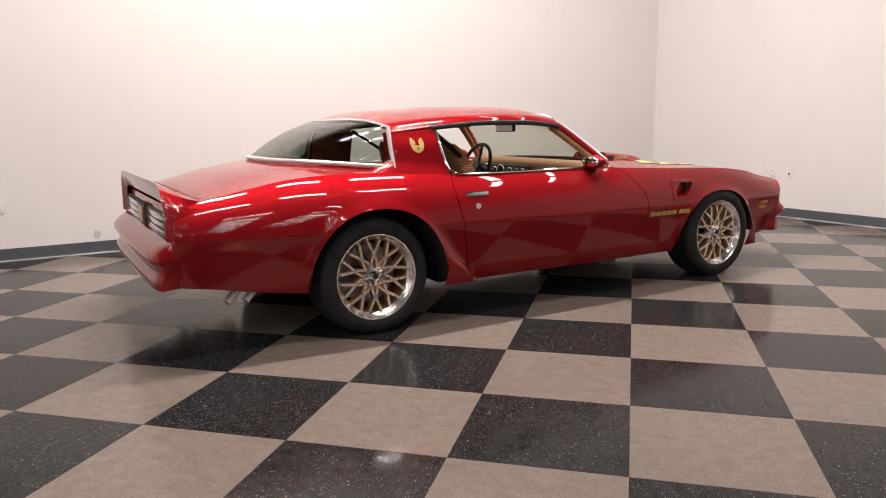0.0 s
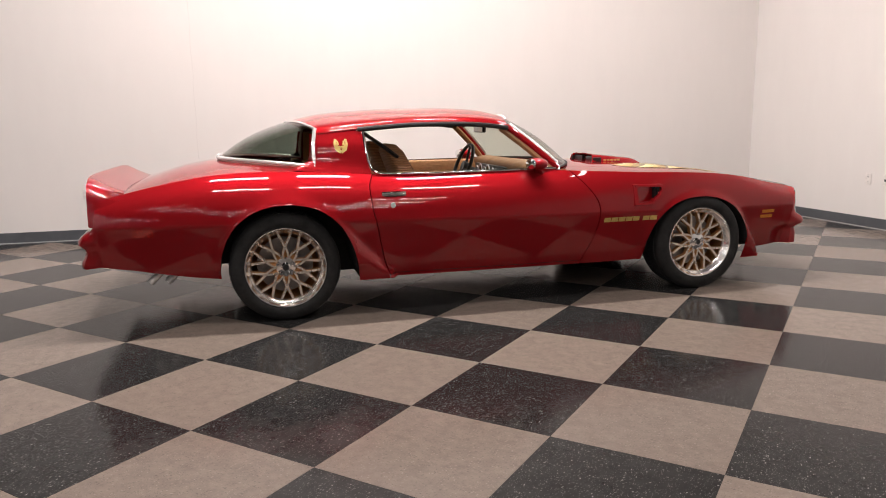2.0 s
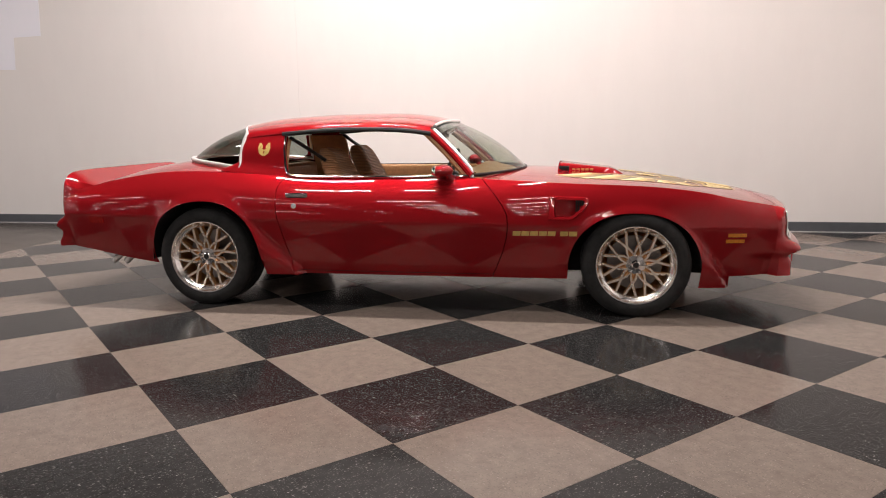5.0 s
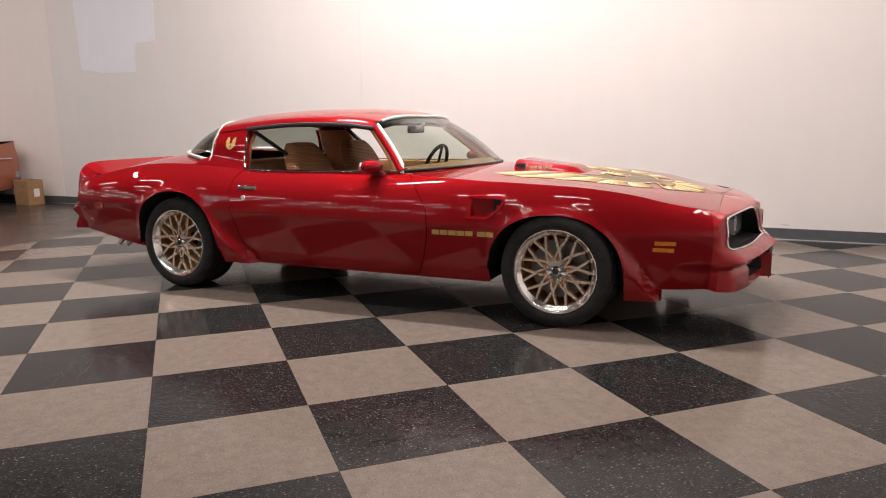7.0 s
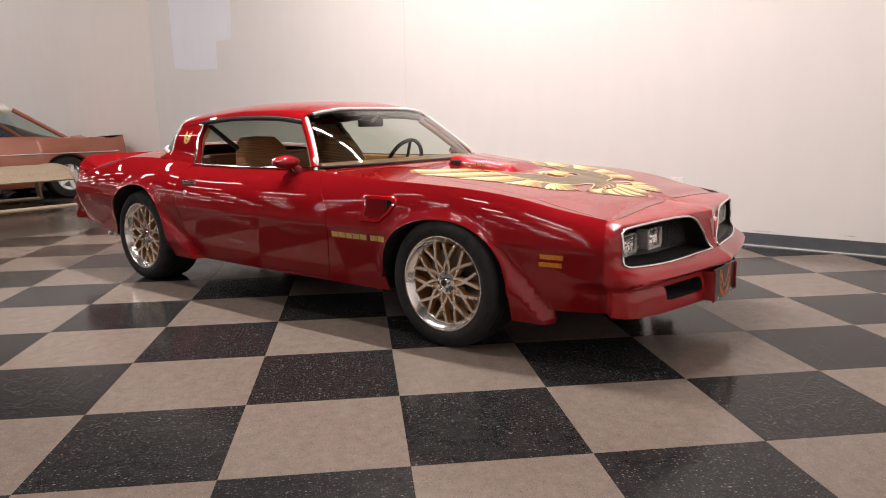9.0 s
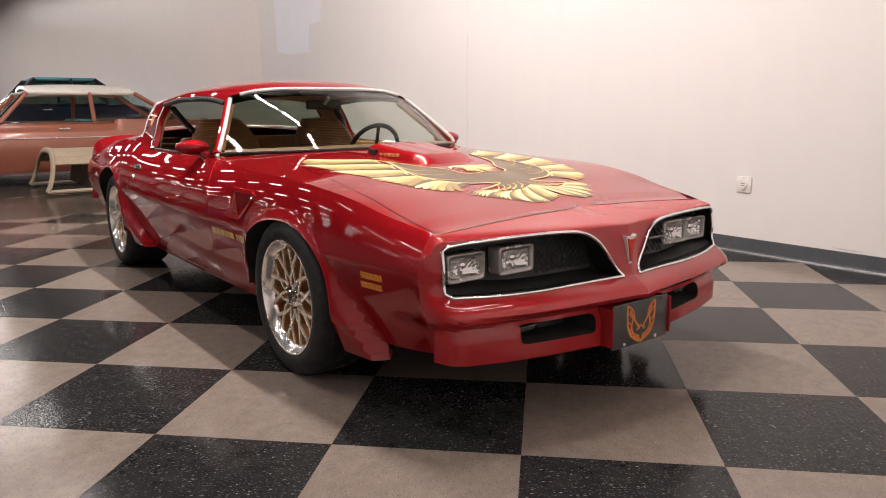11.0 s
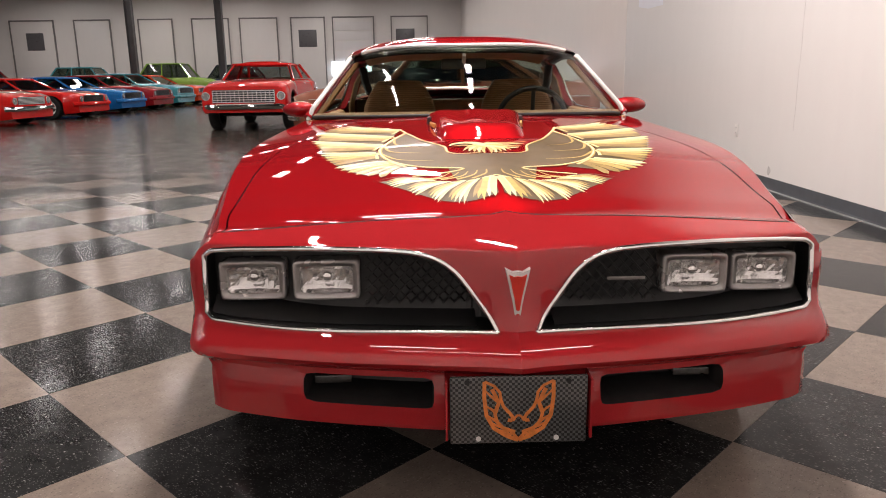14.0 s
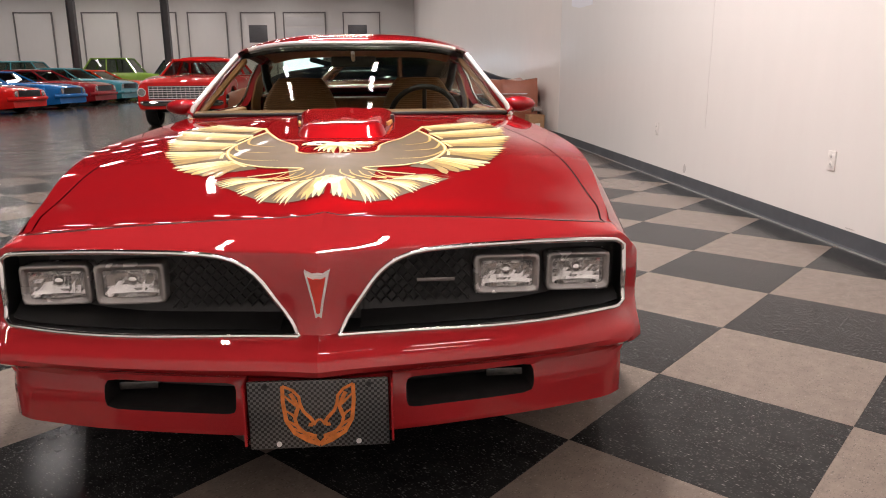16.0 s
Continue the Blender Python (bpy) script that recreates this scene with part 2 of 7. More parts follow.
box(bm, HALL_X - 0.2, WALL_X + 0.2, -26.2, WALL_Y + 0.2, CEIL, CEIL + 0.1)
structure(part("ceiling", bm, M["ceiling"], None, smooth=False), "near-black ceiling over the showroom, out of view", "ceiling")
bm = bmesh.new()
box(bm, HALL_X - 0.2, CHECK_X, -26.2, WALL_Y + 0.2, -0.1, 0.0)
structure(part("floor_hall", bm, M["concrete"], None, smooth=False), "polished brown sealed concrete hall floor", "floor")
bm = bmesh.new()
box(bm, CHECK_X, WALL_X + 0.2, -26.2, WALL_Y + 0.2, -0.1, -0.004)
floor = structure(part("floor", bm, M["grout"], None, smooth=False), "black and taupe checkerboard vinyl tile floor", "floor")


def skirting(p, q, name="baseboard"):
    """A coved vinyl base 11 cm high along the foot of a wall."""
    p, q = Vector((*p, 0)), Vector((*q, 0))
    d = (q - p).normalized()
    n = Vector((0, 0, 1)).cross(d) * -1
    prof = [(0.0005, 0.0), (0.016, 0.0), (0.010, 0.006), (0.006, 0.02), (0.0045, 0.10), (0.003, 0.106), (0.0005, 0.107)]
    vs, fs = [], []
    for e in (p, q):
        vs += [e + n * a + Vector((0, 0, z)) for a, z in prof]
    k = len(prof)
    fs = [(i, i + 1, k + i + 1, k + i) for i in range(k - 1)] + [tuple(range(k)), tuple(range(k, 2 * k))[::-1]]
    structure(put(name, mesh_of(name, vs, fs, M["base"], angle=50)), "dark grey vinyl cove base along the wall", "baseboard")
    bm = bmesh.new()
    vs2 = [e + n * a + Vector((0, 0, z)) for e in (p, q) for a, z in ((0.017, 0.0), (0.024, 0.0), (0.022, 0.007), (0.017, 0.008))]
    structure(put("trim", mesh_of("trim", vs2, [(0, 1, 5, 4), (1, 2, 6, 5), (2, 3, 7, 6), (3, 0, 4, 7)], M["silver_lip"])), "thin worn metal strip along the base", "trim")


skirting((BEND_X, WALL_Y), (WALL_X - 0.03, WALL_Y))
skirting((WALL_X, WALL_Y - 0.03), (WALL_X, -12))
skirting((HALL_X, FAR_Y), (BEND_X, WALL_Y - 0.004))


# floor tiles, laid at 45 degrees to the walls
TILE = 0.6096


def clip_poly(poly, inside, cut):
    out = []
    for i, p in enumerate(poly):
        q = poly[(i + 1) % len(poly)]
        if inside(p):
            out.append(p)
        if inside(p) != inside(q):
            out.append(cut(p, q))
    return out


def tile_slab(poly, z0=-0.004, z1=0.0):
    n = len(poly)
    cx, cy = sum(p[0] for p in poly) / n, sum(p[1] for p in poly) / n
    ring = lambda s, z: [(cx + (p[0] - cx) * s, cy + (p[1] - cy) * s, z) for p in poly]
    vs = ring(1.0, z0) + ring(1.0, z1 - 0.0006) + ring(0.997, z1)
    fs = [tuple(range(2 * n, 3 * n))]
    for a in (0, n):
        fs += [(a + i, a + (i + 1) % n, a + n + (i + 1) % n, a + n + i) for i in range(n)]
    return vs, fs


h = TILE / 2 - 0.0004
SQUARE = [(-h, -h), (h, -h), (h, h), (-h, h)]
vs, fs = tile_slab(SQUARE)
slab = {d: mesh_of("tile", vs, fs, M["tile_dark" if d else "tile_light"], smooth=False) for d in (0, 1)}
rest = {0: ([], []), 1: ([], [])}
turn = Matrix.Rotation(radians(-45), 4, "Z")
tiles = []
for i in range(-30, 26):
    for j in range(-26, 30):
        gx, gy = (i + 0.5) * TILE + 0.9885, (j + 0.5) * TILE - 2.95
        c = Vector(((gx + gy) * 0.70710678, (gy - gx) * 0.70710678))
        if CHECK_X - 0.5 < c.x < WALL_X + 0.5 and -12 < c.y < WALL_Y + 0.5:
            tiles.append((i, j, c))
count = 0
for i, j, c in tiles:
    dark = (i + j) % 2
    lim = [(1, CHECK_X + 0.002, 1), (1, WALL_X, -1), (2, WALL_Y, -1)]
    poly = [((turn @ Vector((*p, 0))).xy + c) for p in SQUARE]
    for ax, at, sg in lim:
        k = ax - 1
        poly = clip_poly(poly, lambda p: (p[k] - at) * sg > 0, lambda p, q: p + (q - p) * ((at - p[k]) / (q[k] - p[k])))
        if len(poly) < 3:
            break
    if len(poly) < 3:
        continue
    whole = all(min(abs(p[0] - CHECK_X), abs(p[0] - WALL_X), abs(p[1] - WALL_Y)) > 0.01 for p in poly) and len(poly) == 4
    if whole and c.y > -6.2 and count < 300:
        count += 1
        put("tile", slab[dark], floor, m=Matrix.Translation((c.x, c.y, 0)) @ turn @ Matrix.Rotation(radians(90 * ((i * 7 + j * 3) % 2)), 4, "Z"))
    else:
        vv, ff = tile_slab([tuple(p) for p in poly])
        k = len(rest[dark][0])
        rest[dark][0].extend(vv)
        rest[dark][1].extend(tuple(a + k for a in f) for f in ff)
for d in (0, 1):
    me = bpy.data.meshes.new("edge_tiles")
    me.from_pydata(rest[d][0], [], rest[d][1])
    me.materials.append(M["tile_dark" if d else "tile_light"])
    tagged(put("edge_tiles", me, floor), kind="stuff")

# ceiling light fixtures, hung on thin rods
LAMP_Z = 5.4


def strip_light(x, y, length, mat, turn_z=0, w=0.16, z=None):
    root = new("ceiling_light")
    z = LAMP_Z if z is None else z
    root.matrix_basis = pose(x, y, z, 0, 0, turn_z)
    for sx in (-0.4, 0.4):
        bm = bmesh.new()
        rod(bm, (sx * length, 0, -0.01), (sx * length, 0, CEIL - z + 0.01), 0.006, 6)
        part("suspension_rod", bm, M["steel_dark"], root)
    bm = bmesh.new()
    box(bm, -length / 2 - 0.03, length / 2 + 0.03, -w / 2 - 0.03, w / 2 + 0.03, -0.07, -0.002, 0.008)
    part("housing", bm, M["plate_white"], root)
    bm = bmesh.new()
    bm.faces.new([bm.verts.new((sx * length / 2, sy * w / 2, -0.074)) for sx, sy in ((-1, -1), (-1, 1), (1, 1), (1, -1))])
    part("diffuser", bm, mat, root, "glowing white diffuser", smooth=False)
    return tagged(root, "long white fluorescent ceiling fixture, switched on", "light", "ceiling lights")


# short tubes stand in rows over the floor before the car, wider ones over the hall
for x in (-2.0, -0.6, 0.8):
    for y, k in ((0.3, "wall"), (-1.9, "mid")):
        strip_light(x, y, 0.95, M["tube_" + k], 0, 0.095)
for x in (2.6, 3.5):
    for y in (1.5, 0.2, -1.1):
        strip_light(x, y, 0.95, M["tube_nose"], 90, 0.09)
for x in (0.8, -1.4, -3.8):
    for y in (-5.6, -7.6, -9.6, -11.6, -14.0, -17.0):
        strip_light(x, y, 1.0, M["tube" if x > -3 else "tube_hall"], 0, 0.13 if x > -3 else 0.07)
for k in range(9):
    for j in range(7):
        strip_light(-7.6 - 2.7 * k, -2.9 - 2.7 * j, 1.2, M["tube_hall"], 0, 0.14)
# unseen rows, added to brighten the hall's long wall and far wall
for x in (-8, -12, -16, -20, -24, -28, -32):
    strip_light(x, -0.9, 1.6, M["tube_far" if x < -26 else "tube_side"], 90, 0.25)
for y in (-5.5, -10, -14.5, -19.5):
    for x in (-30.0, -33.0):
        strip_light(x, y, 1.6, M["tube_far"], 90, 0.25)

# ---- car materials ----
def red_paint(name, base=(0.285, 0.0085, 0.0125), metal=0.30, rough=0.42, coat_ior=1.46):
    """Candy paint: a fine-flaked base below a hard clear coat."""
    m, nt, b = mat_new(name, base, rough, metal, 1.0, 0.0)
    v = coords(nt)
    fl = nt.nodes.new("ShaderNodeTexVoronoi")
    fl.inputs["Scale"].default_value = 900
    nt.links.new(v, fl.inputs["Vector"])
    c = ramp(nt, fl.outputs["Distance"], [(0.2, tuple(x * 1.2 for x in base)), (0.8, tuple(x * 0.85 for x in base))])
    nt.links.new(mix(nt, 0.25, c, ramp(nt, noise_tex(nt, v, 1.7), [(0.3, tuple(x * 0.92 for x in base)), (0.7, tuple(x * 1.08 for x in base))])), b.inputs["Base Color"])
    b.inputs["Coat Roughness"].default_value = 0.006
    b.inputs["Specular Tint"].default_value = (0.45, 0.006, 0.012, 1)
    b.inputs["Coat IOR"].default_value = coat_ior
    return m


M["red"] = red_paint("candy_red_paint")
# flexible nose paint, its base lightened to carry the light on the car's front
M["red_soft"] = red_paint("flexible_lit_red_paint", (0.36, 0.018, 0.022), 0.0, 0.5, 1.55)
M["chrome"] = mat_new("chrome", (0.82, 0.81, 0.80), 0.06, 1.0)[0]
M["machined"] = plain("machined_alloy", (0.90, 0.88, 0.86), 0.32, 0.35, var=0.05)
M["gold_alloy"] = plain("gold_wheel_paint", (0.52, 0.26, 0.10), 0.32, 0.5, 0.4)
M["polished"] = plain("polished_lip", (0.93, 0.90, 0.87), 0.16, 0.9, var=0.04, scale=60)
M["spoke_cut"] = plain("cut_spoke_face", (0.88, 0.80, 0.70), 0.28, 0.75, var=0.05, scale=60)
M["rubber"] = plain("tyre_rubber", (0.011, 0.011, 0.011), 0.75, var=0.25, scale=60, bump=0.1)
M["black"] = plain("satin_black", (0.012, 0.012, 0.012), 0.45)
M["under"] = plain("underbody_black", (0.014, 0.013, 0.013), 0.85)
M["tan"] = plain("tan_vinyl", (0.38, 0.185, 0.08), 0.45, var=0.15, scale=40, bump=0.15)
M["tan_dark"] = plain("tan_carpet", (0.13, 0.07, 0.032), 0.9, var=0.3, scale=200, bump=0.3)
M["gold"] = plain("gold_vinyl", (0.64, 0.43, 0.125), 0.42, 0.2, 0.25, var=0.18, scale=25)
M["gold_pale"] = plain("pale_gold_vinyl", (0.84, 0.68, 0.31), 0.42, 0.1, 0.25, var=0.1, scale=25)
M["gold_dark"] = plain("dark_gold_vinyl", (0.40, 0.255, 0.075), 0.42, 0.2, 0.25, var=0.15, scale=25)
M["foil_light"] = plain("light_gold_vinyl", (0.92, 0.82, 0.45), 0.42, 0.05, 0.25, var=0.08, scale=25)
M["bronze"] = plain("bronze_vinyl", (0.13, 0.078, 0.028), 0.4, 0.2, 0.2, var=0.15, scale=12)
M["amber"] = plain("amber_lens", (0.75, 0.25, 0.03), 0.12, 0, 0.8, var=0.2, scale=90)
M["red_lens"] = plain("red_lens", (0.36, 0.008, 0.006), 0.1, 0, 0.8, var=0.35, scale=60)
M["grey_lens"] = plain("smoked_lens", (0.20, 0.18, 0.17), 0.15, 0.2, 0.8, var=0.2, scale=60)
M["smoke_slat"] = plain("smoked_slat", (0.34, 0.32, 0.31), 0.12, 0.55, 0.8, var=0.15, scale=40)
M["fog"] = plain("dim_lamp_lens", (0.045, 0.042, 0.040), 0.15, 0.1, 0.8, var=0.3, scale=60)
M["orange"] = plain("orange_flame", (0.72, 0.22, 0.05), 0.4, 0.1, var=0.2, scale=60)
M["bezel"] = plain("grey_bezel", (0.42, 0.40, 0.39), 0.25, 0.6)
M["reflector"] = plain("lamp_reflector", (0.80, 0.79, 0.78), 0.13, 0.92, var=0.08, scale=70)
M["badge_red"] = plain("badge_red", (0.62, 0.035, 0.02), 0.2, 0, 0.6)
M["bright_trim"] = plain("bright_trim", (0.90, 0.88, 0.86), 0.20, 0.4, var=0.05)
M["dash_tan"] = plain("dark_tan_vinyl", (0.20, 0.105, 0.045), 0.55, var=0.15, scale=40, bump=0.15)
M["dial"] = plain("dial_face", (0.03, 0.03, 0.032), 0.25)


def glass(name, tint, rough=0.0):
    m = bpy.data.materials.new(name)
    m.use_nodes = True
    nt = m.node_tree
    t, g, mx, lw, pw, ma = (nt.nodes.new("ShaderNode" + k) for k in ("BsdfTransparent", "BsdfGlossy", "MixShader", "LayerWeight", "Math", "Math"))
    t.inputs[0].default_value = (*tint, 1)
    g.inputs["Roughness"].default_value = rough
    lw.inputs["Blend"].default_value = 0.5
    pw.operation, ma.operation = "POWER", "MULTIPLY_ADD"
    pw.inputs[1].default_value, ma.inputs[1].default_value, ma.inputs[2].default_value = 5, 0.9, 0.045
    nt.links.new(lw.outputs["Facing"], pw.inputs[0])
    nt.links.new(pw.outputs[0], ma.inputs[0])
    nt.links.new(ma.outputs[0], mx.inputs[0])
    nt.links.new(t.outputs[0], mx.inputs[1])
    nt.links.new(g.outputs[0], mx.inputs[2])
    nt.links.new(mx.outputs[0], nt.nodes["Material Output"].inputs[0])
    return m


M["glass"] = glass("windscreen_glass", (0.62, 0.68, 0.60))
M["glass_dark"] = glass("tinted_glass", (0.32, 0.36, 0.32))
M["glass_band"] = glass("shade_band_glass", (0.035, 0.045, 0.04))
M["lens"] = glass("lamp_glass", (0.95, 0.95, 0.95))
m, nt, b = mat_new("carbon_weave", (0.02, 0.02, 0.02), 0.3, 0.2, 0.8)
ck = nt.nodes.new("ShaderNodeTexChecker")
ck.inputs["Scale"].default_value = 160
nt.links.new(coords(nt), ck.inputs["Vector"])
nt.links.new(ramp(nt, ck.outputs["Fac"], [(0.0, (0.015,) * 3), (1.0, (0.13,) * 3)]), b.inputs["Base Color"])
M["carbon"] = m
m, nt, b = mat_new("ribbed_tan_cloth", (0.36, 0.17, 0.07), 0.6)
wv = nt.nodes.new("ShaderNodeTexWave")
wv.bands_direction = "Z"
wv.inputs["Scale"].default_value = 28
nt.links.new(coords(nt), wv.inputs["Vector"])
nt.links.new(ramp(nt, wv.outputs["Fac"], [(0.2, (0.24, 0.115, 0.05)), (0.7, (0.36, 0.175, 0.076))]), b.inputs["Base Color"])
bumped(nt, b, wv.outputs["Fac"], 0.6, 0.006)
M["tan_rib"] = m

# ---- the red coupe: its middle between the axles is the origin, +x ahead, its right flank at -y ----
car = new("sports_car")
tagged(car, "glossy red two-door coupe with gold snowflake wheels parked on checkered tiles", "car")

PLAN = [(2.388, 0), (2.367, 0.1), (2.345, 0.25), (2.31, 0.45), (2.266, 0.65), (2.243, 0.735), (2.205, 0.782), (2.12, 0.806), (1.97, 0.828), (1.8, 0.852), (1.55, 0.880), (1.2, 0.902), (0.8, 0.915), (0.3, 0.925), (-0.3, 0.928),
        (-0.8, 0.925), (-1.2, 0.925), (-1.6, 0.915), (-1.95, 0.895), (-2.2, 0.875), (-2.38, 0.852), (-2.450, 0.805), (-2.470, 0.70), (-2.478, 0.45), (-2.48, 0.2), (-2.48, 0)]


def catmull(pts, n):
    out = []
    k = len(pts)
    for i in range(k - 1):
        p0, p1, p2, p3 = (np.array(pts[min(max(j, 0), k - 1)], float) for j in (i - 1, i, i + 1, i + 2))
        if i == 0:
            p0 = 2 * p1 - p2
        if i == k - 2:
            p3 = np.array([pts[-2][0], -pts[-2][1]])
        for s in range(n):
            t = s / n
            out.append(0.5 * (2 * p1 + (p2 - p0) * t + (2 * p0 - 5 * p1 + 4 * p2 - p3) * t * t + (3 * p1 - p0 - 3 * p2 + p3) * t**3))
    out.append(np.array(pts[-1], float))
    return np.array(out)


DENSE = catmull(PLAN, 40)
ARC = np.concatenate(([0], np.cumsum(np.linalg.norm(np.diff(DENSE, axis=0), axis=1))))
TAN = np.gradient(DENSE, axis=0)
TAN /= np.linalg.norm(TAN, axis=1)[:, None]


def plan_at(s):
    p = [np.interp(s, ARC, DENSE[:, k]) for k in (0, 1)]
    t = [np.interp(s, ARC, TAN[:, k]) for k in (0, 1)]
    n = np.array([-t[1], t[0]]) / math.hypot(*t)
    return p[0], p[1], abs(n[0]) * (1 if p[0] > 0 else -1), abs(n[1])


def smooth01(x, a, b):
    t = min(max((x - a) / (b - a), 0), 1)
    return t * t * (3 - 2 * t)


z_side = spline([2.2, 1.96, 1.78, 1.53, 1.28, 0.92, 0.57, 0.38, -0.5, -0.8, -1.1, -1.45, -1.75, -2.0, -2.2, -2.38], [0.662, 0.702, 0.742, 0.775, 0.790, 0.803, 0.825, 0.836, 0.830, 0.838, 0.856, 0.870, 0.862, 0.826, 0.785, 0.740])
d_side = spline([2.2, 1.9, 1.3, 0.9, 0.5, 0.3, -0.5, -0.8, -1.1, -1.5, -2.0, -2.38], [0.078, 0.074, 0.080, 0.095, 0.140, 0.165, 0.165, 0.165, 0.17, 0.19, 0.15, 0.08])
front_prof = spline([0.22, 0.245, 0.30, 0.340, 0.362, 0.376, 0.390, 0.400, 0.408, 0.425, 0.445, 0.468, 0.480, 0.56, 0.64, 0.70], [0.030, 0.046, 0.046, 0.040, 0.028, 0.034, 0.066, 0.084, 0.088, 0.080, 0.056, 0.012, 0.0, -0.008, -0.02, -0.03])
rear_prof = spline([0.33, 0.365, 0.385, 0.455, 0.475, 0.505, 0.53, 0.585, 0.605, 0.74, 0.80], [0.005, 0.024, 0.030, 0.004, 0.012, 0.040, 0.032, -0.035, -0.080, -0.08, -0.07])
zhigh_f = spline([0.045, 0.06, 0.085, 0.13, 0.165, 0.214, 0.30, 0.42, 0.58, 0.69, 0.718, 0.735], [0.469, 0.494, 0.530, 0.590, 0.618, 0.636, 0.643, 0.644, 0.640, 0.634, 0.630, 0.618])
zlow_f = spline([0.045, 0.2, 0.45, 0.69, 0.718, 0.735], [0.467, 0.465, 0.461, 0.468, 0.471, 0.482])
nose_back = spline([0, 0.05, 0.12, 0.30, 0.45, 0.69, 0.8], [0.262, 0.225, 0.178, 0.145, 0.112, 0.055, 0.045])
GRILLE_IN, GRILLE_OUT = 0.045, 0.735
FA, RA = (1.36, 0.28, 0.385, 0.350), (-1.362, 0.27, 0.390, 0.418)
ARCH_P = 2.25
crease_z = lambda x: 0.566 - 0.013 * x
rear_low = spline([-2.45, -2.25, -2.11, -1.907, -1.74], [0.372, 0.345, 0.318, 0.282, 0.260])
front_low = spline([1.87, 2.08, 2.25], [0.236, 0.242, 0.248])


def z_bottom(x, y, wf, wr):
    for cx, cz, rx, rz in (FA, RA):
        if abs(x - cx) < rx:
            return cz + rz * max(0, 1 - abs((x - cx) / rx) ** ARCH_P) ** (1 / ARCH_P)
    if x > 1.94:
        return lerp(front_low(x), lerp(0.232, 0.246, (y / 0.74) ** 2), wf)
    if x > FA[0] + FA[2]:
        return 0.178
    if x < RA[0] - RA[2]:
        return lerp(rear_low(x), 0.366, wr)
    return 0.214


def flare(x, z):
    o = 0.0
    for k, (cx, cz, rx, rz) in enumerate((FA, RA)):
        r = math.hypot((x - cx) / rx, (z - cz) / rz)
        if z > 0.3:
            o += (0.014 if k == 0 else 0.016) * math.exp(-(((r - 1.0) / 0.10) ** 2))
    if -1.05 < x < -0.5:
        e = -1.04 + (0.59 - z) * 0.72
        o += 0.066 * smooth01(e - x, -0.012, 0.045) * smooth01(0.60 - z, 0, 0.32)
    if 1.55 < x < 2.02:
        e = 1.69 + (0.53 - z) * 0.72
        o += 0.075 * smooth01(e - x, -0.012, 0.035) * smooth01(0.56 - z, 0, 0.30)
    return o


door_front = spline([0.20, 0.40, 0.543, 0.632, 0.738, 0.835], [0.505, 0.583, 0.609, 0.597, 0.525, 0.437])
door_rear = spline([0.20, 0.39, 0.534, 0.64, 0.76, 0.855], [-0.755, -0.807, -0.836, -0.860, -0.869, -0.830])
X_DF, X_DR = 0.56, -0.83
NB, NM, NU = 20, 9, 12
FB = sorted([i / (NB - 3) for i in range(NB - 2)] + [0.046, 0.30])
# fractions of the lower band; two of them bound the cooling slots under the nose
SLOT_LO, SLOT_HI = 5, 11


